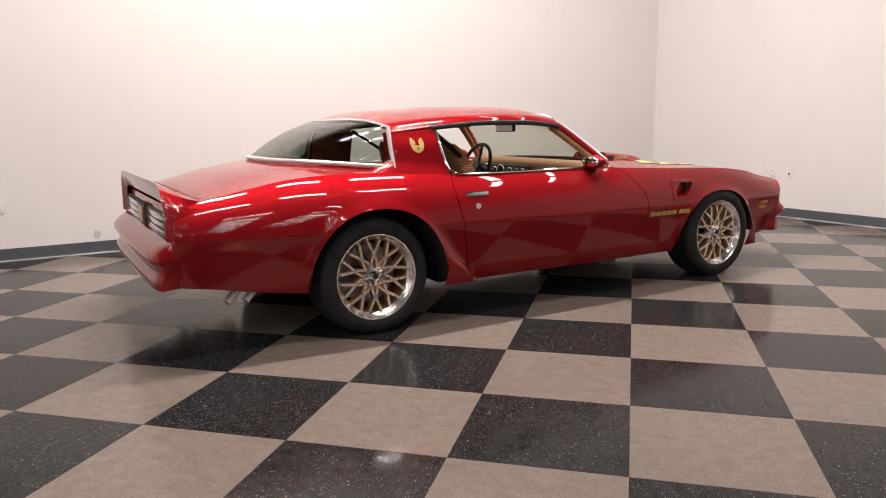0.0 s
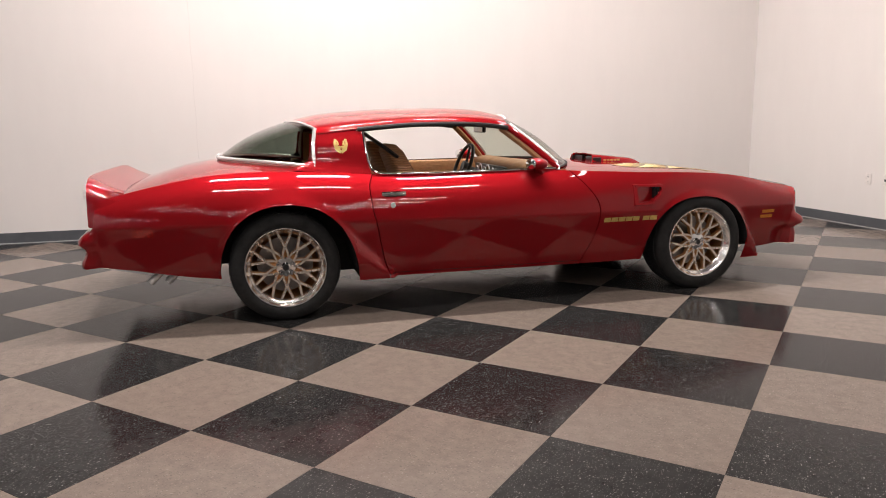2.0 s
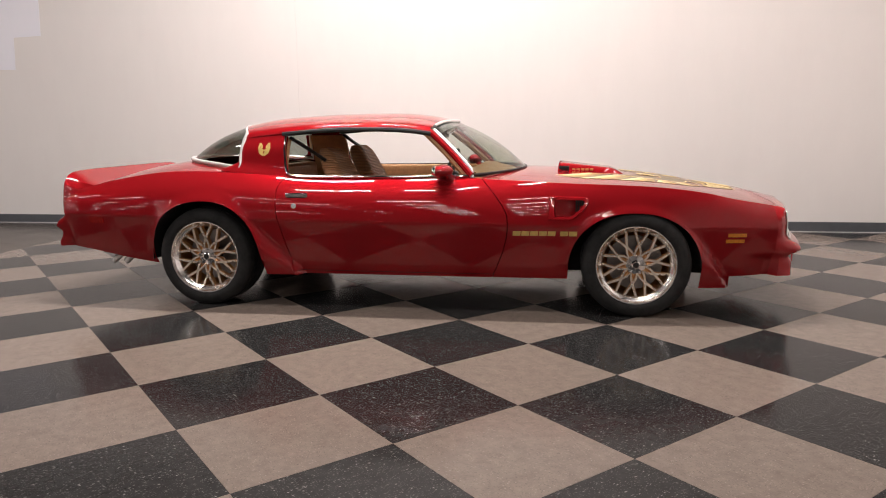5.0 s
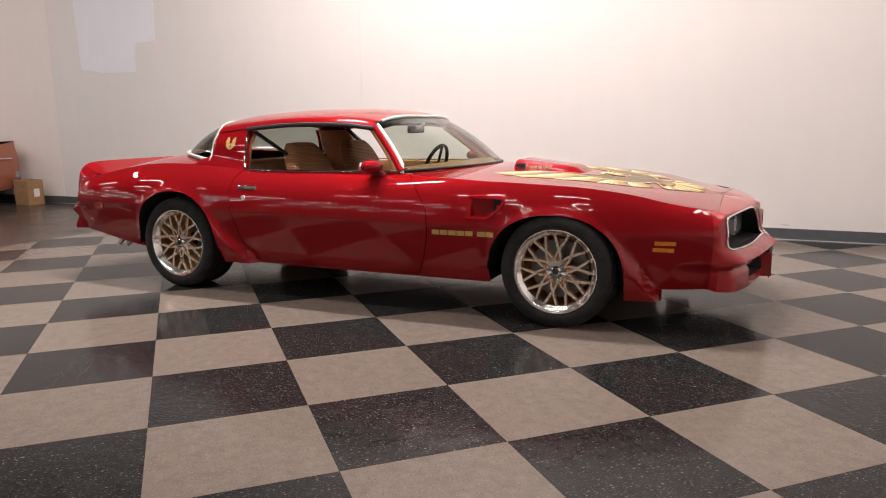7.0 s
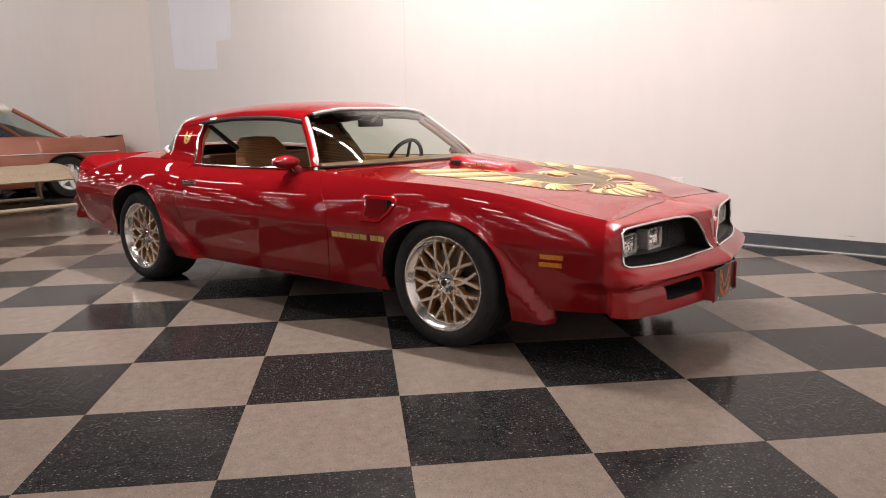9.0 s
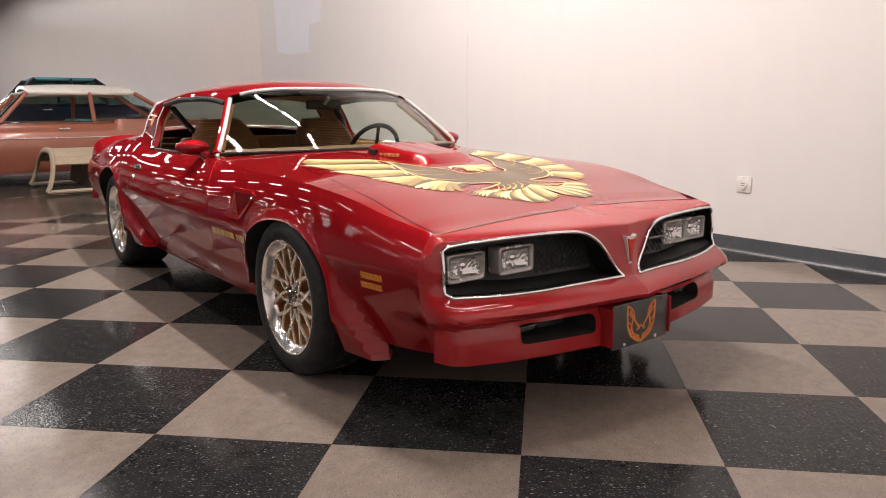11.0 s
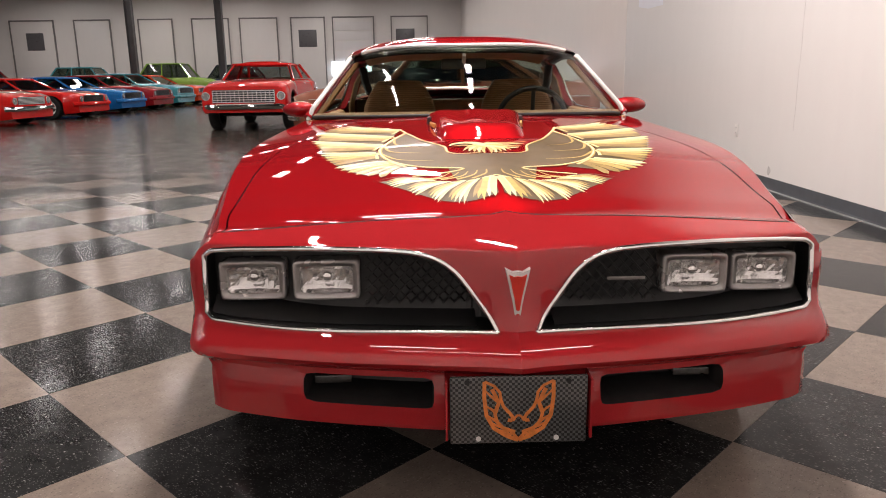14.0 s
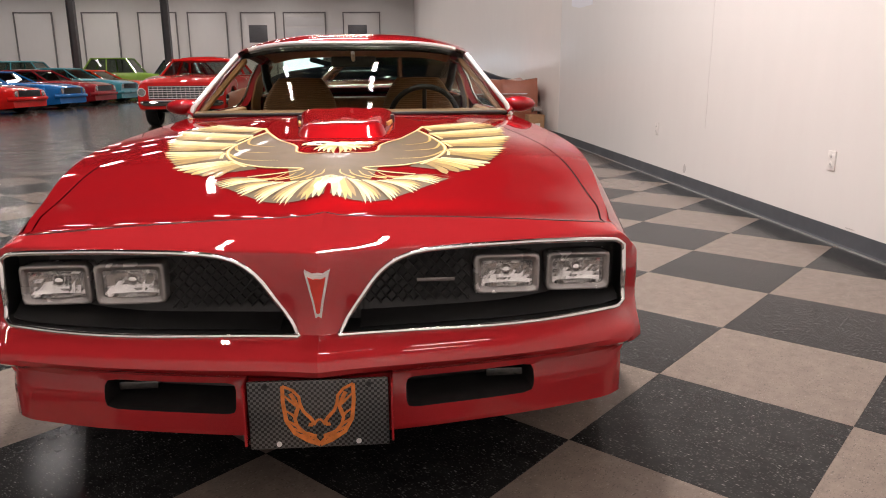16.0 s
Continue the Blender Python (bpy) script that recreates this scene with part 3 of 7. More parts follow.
def column(s, dx=0.0):
    x, y, nx, ny = plan_at(s)
    x += dx
    wf, wr = (smooth01(nx, 0.35, 0.9), 0.0) if x > 0 else (0.0, smooth01(-nx, 0.35, 0.9))
    wp = smooth01(nx, 0.20, 0.75) if x > 0 else 0.0
    zs = lerp(lerp(z_side(x), 0.692 - 0.028 * (y / 0.72) ** 2, wf), 0.755, wr)
    zb = z_bottom(x, y, wf, wr)
    if wf > 0 and y <= GRILLE_OUT + 1e-6:
        zl, zh = zlow_f(max(y, GRILLE_IN)), zhigh_f(max(y, GRILLE_IN))
        if y < GRILLE_IN:
            zh = zl + 0.002
    else:
        t = smooth01(y, GRILLE_OUT, 0.83) if x > 0 else 1
        zl, zh = lerp(zlow_f(0.735), crease_z(x), t), lerp(zhigh_f(0.735), 0.66, t)
    zl = max(zl, zb + 0.16 * (zs - zb))
    zh = max(zh, zl + 0.4 * (zs - zl)) if not (wf > 0 and y <= GRILLE_OUT + 1e-6) else zh
    zh = min(zh, zs - 0.012)
    zs_list = [zb + (zl - zb) * f for f in FB] + [zl + (zh - zl) * (i + 1) / NM for i in range(NM)] + [zh + (zs - zh) * (i + 1) / NU for i in range(NU)]
    D = d_side(x)
    zr = 0.645 - 0.045 * smooth01(y, 0.725, 0.80)
    if wf > 0:
        roll = max(zr, zh)
        fine = [zh + (roll - zh) * (i + 1) / 3 for i in range(3)] + [roll + (zs - roll) * ((i + 1) / (NU - 3)) ** 1.3 for i in range(NU - 3)]
        k0, t = NB + NM, smooth01(wf, 0.0, 0.6)
        for i in range(NU):
            zs_list[k0 + i] = lerp(zs_list[k0 + i], fine[i], t)
    col = []
    for k, z in enumerate(zs_list):
        zc = crease_z(x)
        if z < zc:
            side = -0.19 * (zc - z) - 0.32 * (zc - z) ** 2
        else:
            u = (z - zc) / max(zs - zc, 0.02)
            lean = min(0.15 * max(zs - zc, 0.02), 0.5 * D)
            side = -(lean * u + (D - lean) * u ** lerp(3.0, 2.2, smooth01(x, 1.95, 2.15)))
        up = max(0, (z - zh) / (zs - zh)) if k >= NB + NM - 1 else 0
        up = max(0, (z - zr) / (zs - zr)) if wf > 0 else up
        fr = front_prof(min(z, zr)) - nose_back(y) * up**1.6
        re = rear_prof(z)
        o = (1 - max(wf, wp) - wr) * (side + flare(x, z)) + max(wf, wp) * fr + wr * re
        xx = x + nx * o
        w1, w2 = bump01(x, X_DF, X_DF, 0.30), bump01(x, X_DR, X_DR, 0.18)
        xx += w1 * (door_front(z) - X_DF) * (1 if abs(x - X_DF) < 0.6 else 0) + w2 * (door_rear(z) - X_DR) * (1 if abs(x - X_DR) < 0.5 else 0)
        inset = 0.034 * smooth01(x, 1.96, 2.2) * smooth01(0.395 - z, 0.0, 0.05) * smooth01(y, 0.5, 0.76)
        col.append(Vector((xx, y - inset + ny * min(1, y / 0.08 if x > 0 else 1) * o * (1 - 0.93 * min(1, max(wf, wp) * 1.8) * (1 - smooth01(z, zr - 0.004, zr + 0.012))), z)))
    return col


# where the upright rows of the skin stand along the flank, closer at the wheel openings
stops = list(np.arange(0, ARC[-1], 0.028)) + [ARC[-1]]


def arc_of(value, axis):
    if axis == 1:
        k = np.argmax(DENSE[:, 0] < 1.5)
        return float(np.interp(value, DENSE[:k, 1], ARC[:k]))
    return float(np.interp(-value, -DENSE[:, 0], ARC))


marks = {}
for nm, v, ax in (("g_in", GRILLE_IN, 1), ("g_out", GRILLE_OUT, 1), ("s_in", 0.19, 1), ("s_out", 0.495, 1), ("d_f", X_DF, 0), ("d_r", X_DR, 0)):
    marks[nm] = arc_of(v, ax)
for cx, cz, rx, rz in (FA, RA):
    for sg in (-1, 1):
        for e in (0.0006, 0.004, 0.010, 0.018):
            stops.append(arc_of(cx + sg * (rx - e), 0))
        stops.append(arc_of(cx + sg * (rx + 0.0006), 0))
for e in (-0.0008, 0.0008):
    stops.append(arc_of(1.94 + e, 0))
for y in list(np.arange(0.05, 0.22, 0.012)) + [0.69, 0.705, 0.718, 0.727]:
    stops.append(arc_of(y, 1))
for v in marks.values():
    stops = [s for s in stops if abs(s - v) > 0.006] + [v]
stops = sorted(stops)
stops = [s for i, s in enumerate(stops) if i == 0 or s - stops[i - 1] > 0.0003]
idx = {k: min(range(len(stops)), key=lambda i: abs(stops[i] - v)) for k, v in marks.items()}
COLS = [column(s) for s in stops]
NR = len(COLS[0])
# the cooling slots have rounded corners
s0, s1, SLOT_R = idx["s_in"], idx["s_out"], 0.016
for i in range(s0, s1 + 1):
    for k in range(SLOT_LO, SLOT_HI + 1):
        if i in (s0, s1) or k in (SLOT_LO, SLOT_HI):
            p = COLS[i][k]
            ca = min(max(p.y, COLS[s0][k].y + SLOT_R), COLS[s1][k].y - SLOT_R)
            cb = min(max(p.z, COLS[i][SLOT_LO].z + SLOT_R), COLS[i][SLOT_HI].z - SLOT_R)
            d = Vector((p.y - ca, p.z - cb))
            if abs(d.x) > 1e-5 and abs(d.y) > 1e-5 and d.length > SLOT_R:
                d *= SLOT_R / d.length
                COLS[i][k] = Vector((p.x, ca + d.x, cb + d.y))
TOP = [c[-1] for c in COLS]


def mirror(p, side):
    return Vector((p[0], p[1] * side, p[2]))


def skin(name, i0, i1, r0, r1, side, mat=None, skip=None, gap=(0, 0, 0), label=""):
    """One body panel: columns i0 to i1, rows r0 to r1 of the skin on one side, its rims turned inwards."""
    rows = []
    for i in range(i0, i1 + 1):
        c = [Vector(v) for v in COLS[i][r0:r1 + 1]]
        if i == i0 and gap[0]:
            c = [v - Vector((gap[0], 0, 0)) for v in c]
        if i == i1 and gap[1]:
            c = [v + Vector((gap[1], 0, 0)) for v in c]
        if gap[2]:
            c[0] = c[0] + Vector((0, 0, gap[2]))
        rows.append([mirror(v, side) for v in c])
    if gap[0]:
        rows.insert(0, [v * 1.0 + Vector((0.004, -side * 0.03, 0)) for v in rows[0]])
    if gap[1]:
        rows.append([v + Vector((-0.004, -side * 0.03, 0)) for v in rows[-1]])
    off = 1 if gap[0] else 0
    sk = (lambda a, b: skip(a - off + i0, b + r0)) if skip else None
    me = grid_mesh(name, rows, mat or M["red"], skip=sk, angle=42, flip=side > 0)
    return put(name, me, car, label)


def in_vent(i, k):
    p = (COLS[i][k] + COLS[min(i + 1, len(COLS) - 1)][min(k + 1, NR - 1)]) / 2
    return 0.872 < p.x < 1.075 - max(0, 0.70 - p.z) * 0.75 and 0.598 < p.z < 0.716


SILL = 2
for side in (-1, 1):
    skin("front_fender", 0 + idx["g_out"] + 4, idx["d_f"], 0, NR - 1, side, skip=in_vent, gap=(0, 0.003, 0))
    skin("door", idx["d_f"], idx["d_r"], SILL, NR - 1, side, gap=(0.003, 0.003, 0.003))
    skin("rocker_panel", idx["d_f"], idx["d_r"], 0, SILL, side)
    skin("quarter_panel", idx["d_r"], len(COLS) - 1, 0, NR - 1, side, gap=(0.003, 0, 0))


def grille_or_slot(i, k):
    if idx["g_in"] <= i < idx["g_out"] and NB - 1 <= k < NB + NM - 1:
        return True
    return idx["s_in"] <= i < idx["s_out"] and SLOT_LO <= k < SLOT_HI


end = idx["g_out"] + 4
rows = [[mirror(v, -1) for v in COLS[i]] for i in range(end, 0, -1)] + [[mirror(v, 1) for v in COLS[i]] for i in range(0, end + 1)]
fascia = put("front_fascia", grid_mesh("front_fascia", rows, M["red_soft"], skip=lambda a, b: grille_or_slot((end - a - 1) if a < end else a - end, b), angle=38), car, "flexible red nose and bumper with twin openings")


for e in fascia.data.edges:
    if all(abs(fascia.data.vertices[v].co.y) < 1e-4 for v in e.vertices):
        e.use_edge_sharp = True


def loop_of(i0, i1, k0, k1, side):
    pts = [COLS[i][k0] for i in range(i0, i1 + 1)] + [COLS[i1][k] for k in range(k0 + 1, k1 + 1)] + [COLS[i][k1] for i in range(i1 - 1, i0 - 1, -1)] + [COLS[i0][k] for k in range(k1 - 1, k0, -1)]
    out = []
    for p in pts:
        q = mirror(p, side)
        if not out or (q - out[-1]).length > 0.0012:
            out.append(q)
    return out


def pocket(name, loop, depth, mat, parent, floor_mat=None):
    """A recess behind an opening: walls drawn straight back and a closing plate."""
    n = len(loop)
    xb = min(p.x for p in loop) - depth
    vs = loop + [Vector((max(xb, p.x - depth - 0.03), p.y, p.z)) for p in loop]
    fs = [(i, (i + 1) % n, n + (i + 1) % n, n + i) for i in range(n)]
    ob = put(name, mesh_of(name, vs, fs, mat, angle=30), parent)
    bmq = bmesh.new()
    vv = [bmq.verts.new(Vector((max(xb, p.x - depth - 0.03) + 0.001, p.y, p.z))) for p in loop]
    f = bmq.faces.new(vv)
    bmesh.ops.triangulate(bmq, faces=[f])
    put("back_plate", finish("back_plate", bmq, floor_mat or mat, False), ob)
    return ob


for side in (-1, 1):
    ring = loop_of(idx["g_in"], idx["g_out"], NB - 1, NB + NM - 1, side)
    pocket("grille_recess", ring, 0.075, M["black"], fascia)
    vs, fs = tube([p + Vector((0.004, 0, 0)) for p in ring], 0.0065, 8, True)
    put("grille_trim", mesh_of("grille_trim", vs, fs, M["chrome"], angle=60), fascia, "bright chrome moulding round the grille opening")
    # diamond mesh, inside the recess
    bm = bmesh.new()
    for a in np.arange(-0.2, 0.72, 0.026):
        for sg in (-1, 1):
            pts = []
            for t in np.linspace(0, 1, 60):
                z = 0.475 + 0.17 * t
                y = a + sg * (z - 0.56) * 0.9 + 0.0
                if 0.10 < y < 0.352 and zlow_f(y) + 0.035 < z < zhigh_f(y) - 0.006:
                    pts.append(Vector((2.275 - 0.02 * (y / 0.4) ** 2 - 0.0015 * sg, y * side, z)))
            if len(pts) > 3:
                rod(bm, pts[0], pts[-1], 0.0028, 5)
    part("grille_mesh", bm, M["black"], fascia, "black diamond mesh grille")
    # black sloping shelf under the lamps
    sh = [[Vector((lerp(2.19, plan_at(arc_of(y, 1))[0] - 0.012, t), y * side, zlow_f(y) + 0.004 + 0.030 * (1 - t))) for t in (0, 0.5, 1)] for y in np.linspace(0.09, 0.725, 14)]
    put("grille_shelf", grid_mesh("grille_shelf", sh, M["black"], thick=0.002), fascia)
    ring = loop_of(idx["s_in"], idx["s_out"], SLOT_LO, SLOT_HI, side)
    pocket("cooling_slot", ring, 0.12, M["under"], fascia, M["black"])
    bm = bmesh.new()
    box(bm, 2.24, 2.312, side * 0.385, side * 0.475, 0.318, 0.338, 0.005)
    part("fog_lamp", bm, M["fog"], fascia, "small smoked lamp in the slot")
    # twin square lamps
    for y0, y1, x, zc in ((0.362, 0.522, 2.256, 0.559), (0.546, 0.708, 2.216, 0.550)):
        yc, hw, hz = side * (y0 + y1) / 2, (y1 - y0) / 2, 0.0495
        bm = bmesh.new()
        n = 48
        def rr(a, sx, sz, k=14):
            c, s = math.cos(a), math.sin(a)
            q = (abs(c) ** k + abs(s) ** k) ** (-1 / k)
            return c * q * sx, s * q * sz
        rings = []
        for sx, sz, xo in ((hw, hz, -0.05), (hw, hz, 0.0), (hw * 0.975, hz * 0.96, 0.006), (hw * 0.90, hz * 0.84, 0.007), (hw * 0.88, hz * 0.80, 0.001), (hw * 0.80, hz * 0.68, 0.002), (hw * 0.79, hz * 0.67, -0.006)):
            rings.append([bm.verts.new((x + xo, yc + rr(2 * math.pi * i / n, sx, sz)[0], zc + rr(2 * math.pi * i / n, sx, sz)[1])) for i in range(n)])
        for a, c in zip(rings, rings[1:]):
            for i in range(n):
                bm.faces.new((a[i], a[(i + 1) % n], c[(i + 1) % n], c[i]))
        lamp = part("headlamp", bm, M["bezel"], car, "square clear sealed-beam headlamp")
        # reflector: a bowl cut into upright flutes, with flat mirror floor and roof
        bm = bmesh.new()
        rnd = random.Random(int(y0 * 1000))
        nu, nv = 18, 8
        tilt = [rnd.uniform(-0.0022, 0.0022) for _ in range(nu + 1)]
        gx = []
        for a in range(nu + 1):
            ya = 2 * a / nu - 1
            col_ = []
            for c in range(nv + 1):
                zc_ = 2 * c / nv - 1
                bowl = 0.024 * (1 - ya * ya) ** 0.7 * (1 - zc_ ** 4)
                col_.append((x - 0.008 - bowl + tilt[a] * (1 - abs(zc_)) + rnd.uniform(-0.0004, 0.0004), yc + hw * 0.83 * ya, zc + hz * 0.75 * zc_))
            gx.append(col_)
        gv = [[bm.verts.new(p) for p in row] for row in gx]
        for a in range(nu):
            for c in range(nv):
                bm.faces.new((gv[a][c], gv[a + 1][c], gv[a + 1][c + 1], gv[a][c + 1]))
        part("reflector", bm, M["reflector"], lamp, smooth=False)
        bm = bmesh.new()
        ball(bm, (x - 0.020, yc, zc + 0.004), 0.012, 0.015, 0.015, 12, 8)
        rod(bm, (x - 0.055, yc, zc + 0.004), (x - 0.022, yc, zc + 0.004), 0.008, 8)
        part("bulb_cap", bm, M["chrome"], lamp)
        bm = bmesh.new()
        f = bm.faces.new([bm.verts.new((x + 0.002 - 0.004 * 0, yc + rr(2 * math.pi * i / n, hw * 0.89, hz * 0.83)[0], zc + rr(2 * math.pi * i / n, hw * 0.89, hz * 0.83)[1])) for i in range(n)])
        part("lens", bm, M["lens"], lamp, "clear glass lens")

# badge bar in the left grille (plain bar) and the pointed red badge on the nose
bm = bmesh.new()
box(bm, 2.290, 2.296, 0.222, 0.312, 0.556, 0.565, 0.002)
part("grille_badge", bm, M["grey_lens"], fascia, "small silver badge bar")
out = [(-0.029, 0.612), (-0.012, 0.604), (0, 0.606), (0.012, 0.604), (0.029, 0.612), (0.012, 0.535), (0.006, 0.497), (0, 0.492), (-0.006, 0.497), (-0.012, 0.535)]
def flat_badge(outline, x0, x1, c, k):
    bmq = bmesh.new()
    a = [bmq.verts.new((x0, p[0] * k + c[0] * (1 - k), p[1] * k + c[1] * (1 - k))) for p in outline]
    d = [bmq.verts.new((x1, p[0] * k * 0.94 + c[0] * (1 - k * 0.94), p[1] * k * 0.985 + c[1] * (1 - k * 0.985))) for p in outline]
    n = len(outline)
    for i in range(n):
        bmq.faces.new((a[i], a[(i + 1) % n], d[(i + 1) % n], d[i]))
    bmesh.ops.triangulate(bmq, faces=[bmq.faces.new(d)])
    return bmq


badge = part("nose_badge", flat_badge(out, 2.360, 2.386, (0, 0.56), 1.0), M["bright_trim"], fascia, "chrome pointed nose badge", smooth=False)
put("badge_inlay", finish("badge_inlay", flat_badge(out, 2.384, 2.3905, (0, 0.570), 0.72), M["badge_red"], False), badge, "red inlay")


# ---- bonnet, deck and roof ----
def top_curve(front):
    pts = [p for p in TOP if (p.x > 0.3 if front else p.x < -0.7)]
    return pts


ft = top_curve(True)
k_corner = max(range(len(ft)), key=lambda i: ft[i].x * 0.7 + ft[i].y)
front_edge = spline([p.y for p in ft[:k_corner + 1]][::4] + [ft[k_corner].y], [p.x for p in ft[:k_corner + 1]][::4] + [ft[k_corner].x]) if k_corner > 8 else (lambda y: ft[0].x)
fl = [p for p in ft[k_corner:]]
shoulder_y = lambda x: float(np.interp(-x, [-p.x for p in fl], [p.y for p in fl]))
shoulder_z = lambda x: float(np.interp(-x, [-p.x for p in fl], [p.z for p in fl]))
edge_z = lambda y: float(np.interp(y, [p.y for p in ft[:k_corner + 1]], [p.z for p in ft[:k_corner + 1]]))
hood_mid = spline([0.40, 0.74, 1.10, 1.41, 1.80, 2.04, 2.145], [0.858, 0.853, 0.832, 0.806, 0.750, 0.712, 0.694])
X_CORNER = ft[k_corner].x
Y_CORNER = ft[k_corner].y


def hood_z(x, y):
    """Height of the bonnet and wing tops."""
    y = abs(y)
    yh = shoulder_y(min(x, X_CORNER))
    u = min(y / yh, 1)
    zs = shoulder_z(min(x, X_CORNER))
    mid = hood_mid(x)
    crown = 0.012 * math.exp(-((y / 0.09) ** 2)) * smooth01(x, 1.3, 2.1)
    z = lerp(mid, zs, u**2.2) + crown * (1 - u)
    t = smooth01(x, X_CORNER - 0.12, front_edge(min(y, Y_CORNER)))
    return lerp(z, edge_z(min(y, Y_CORNER)), t)


def hood_x0(y):
    return 0.40 + 0.24 * (1 - min(abs(y) / 0.76, 1) ** 2)


def seam_y(x):
    return min(0.60 + 0.115 * smooth01(x, 0.6, 1.75), shoulder_y(min(x, X_CORNER)) - 0.022)


def top_sheet(name, y_of, nt_, nu, label):
    """A sheet on the bonnet's surface between two edges given as y(x)."""
    rows = []
    for a in range(nt_ + 1):
        t = a / nt_
        row = []
        for c in range(nu + 1):
            u = c / nu
            y = y_of(0.42, u)
            for _ in range(3):
                x = lerp(hood_x0(y), front_edge(min(abs(y), Y_CORNER)), t)
                y = y_of(x, u)
            row.append(Vector((x, y, hood_z(x, y))))
        rows.append(row)
    return put(name, grid_mesh(name, rows, M["red"], angle=40, flip=True), car, label)


G = 0.0022
top_sheet("bonnet", lambda x, u: lerp(-(seam_y(x) - G), seam_y(x) - G, u), 44, 36, "long red bonnet")
for side in (-1, 1):
    top_sheet("wing_top", lambda x, u: lerp(seam_y(x) + G, shoulder_y(min(x, X_CORNER)), u) * side if side > 0 else -lerp(shoulder_y(min(x, X_CORNER)), seam_y(x) + G, u), 44, 6, "")
# a dark gutter below the seams
for side in (-1, 1):
    g = [[Vector((x, side * (seam_y(x) + d), hood_z(x, seam_y(x)) - dz)) for d, dz in ((-0.012, 0.004), (0, 0.010), (0.012, 0.004))] for x in np.linspace(0.55, 1.97, 30)]
    put("gutter", grid_mesh("gutter", g, M["black"]), car)
vs, fs = tube([(front_edge(abs(y)) + 0.001, y, edge_z(abs(y)) - 0.0005) for y in np.linspace(-0.70, 0.70, 41)], 0.0020, 6)
put("bonnet_seam", mesh_of("bonnet_seam", vs, fs, M["black"]), car)

rt = [p for p in TOP if p.x < -0.7]
k_rc = max(range(len(rt)), key=lambda i: -rt[i].x * 0.7 + rt[i].y * 1.0 if rt[i].x < -2.0 else -9)
rl = rt[:k_rc + 1]
q_y = lambda x: float(np.interp(-x, [-p.x for p in rl], [p.y for p in rl]))
q_z = lambda x: float(np.interp(-x, [-p.x for p in rl], [p.z for p in rl]))
re_pts = rt[k_rc:]
rear_edge = lambda y: float(np.interp(y, [p.y for p in re_pts[::-1]], [p.x for p in re_pts[::-1]]))
rear_z = lambda y: float(np.interp(y, [p.y for p in re_pts[::-1]], [p.z for p in re_pts[::-1]]))
deck_mid = spline([-2.45, -2.2, -2.0, -1.85, -1.7, -1.45, -1.2], [0.755, 0.822, 0.882, 0.910, 0.931, 0.944, 0.95])


def deck_z(x, y):
    u = min(abs(y) / q_y(x), 1)
    z = lerp(deck_mid(x), q_z(x), u**2.6)
    t = smooth01(-x, 2.2, -rear_edge(min(abs(y), re_pts[0].y)))
    return lerp(z, rear_z(min(abs(y), re_pts[0].y)), t)


rows = []
for a in range(37):
    t = a / 36
    row = []
    for c in range(41):
        u = c / 40 * 2 - 1
        y = u * 0.75
        for _ in range(4):
            x = lerp(-1.145 - 0.555 * (1 - min(1, abs(y) / 0.70) ** 3.4), rear_edge(min(abs(y), re_pts[0].y)), t)
            y = u * q_y(x)
        row.append(Vector((x, y, deck_z(x, y))))
    rows.append(row)
put("boot_deck", grid_mesh("boot_deck", rows, M["red"], angle=45), car, "red boot deck and rear haunches")

# roof
roof_mid = spline([0.17, 0.10, 0.0, -0.2, -0.5, -0.9, -1.12, -1.31], [1.180, 1.202, 1.225, 1.241, 1.242, 1.227, 1.206, 1.162])
roof_rim = spline([0.14, -0.1, -0.48, -0.83, -1.2], [1.135, 1.165, 1.172, 1.152, 1.115])
roof_y = spline([0.14, -0.3, -0.8, -1.2], [0.565, 0.592, 0.60, 0.60])
rf = lambda u: 0.085 + 0.075 * (1 - u * u)
rb = lambda u: -1.155 - 0.15 * (1 - abs(u) ** 2.2)


def roof_pt(t, u):
    x = lerp(rb(u), rf(u), t)
    return Vector((x, u * roof_y(x), lerp(roof_mid(x), roof_rim(x), abs(u) ** 3)))


rows = []
for a in range(31):
    row = [roof_pt(a / 30, c / 14 - 1) for c in range(29)]
    e0, e1 = row[0], row[-1]
    lip = [(0.022, -0.016), (0.034, -0.034), (0.030, -0.044)]
    row = [e0 + Vector((0, -dy, dz)) for dy, dz in lip[::-1]] + row + [e1 + Vector((0, dy, dz)) for dy, dz in lip]
    rows.append(row)
put("roof", grid_mesh("roof", rows, M["red"], angle=45), car, "smooth red roof")
rows = [[p + Vector((0, 0, -0.022)) for p in (roof_pt(a / 10, (c / 8 - 1) * 0.97) for c in range(17))] for a in range(11)]
put("headliner", grid_mesh("headliner", rows, M["tan"], flip=True), car, "tan headlining")

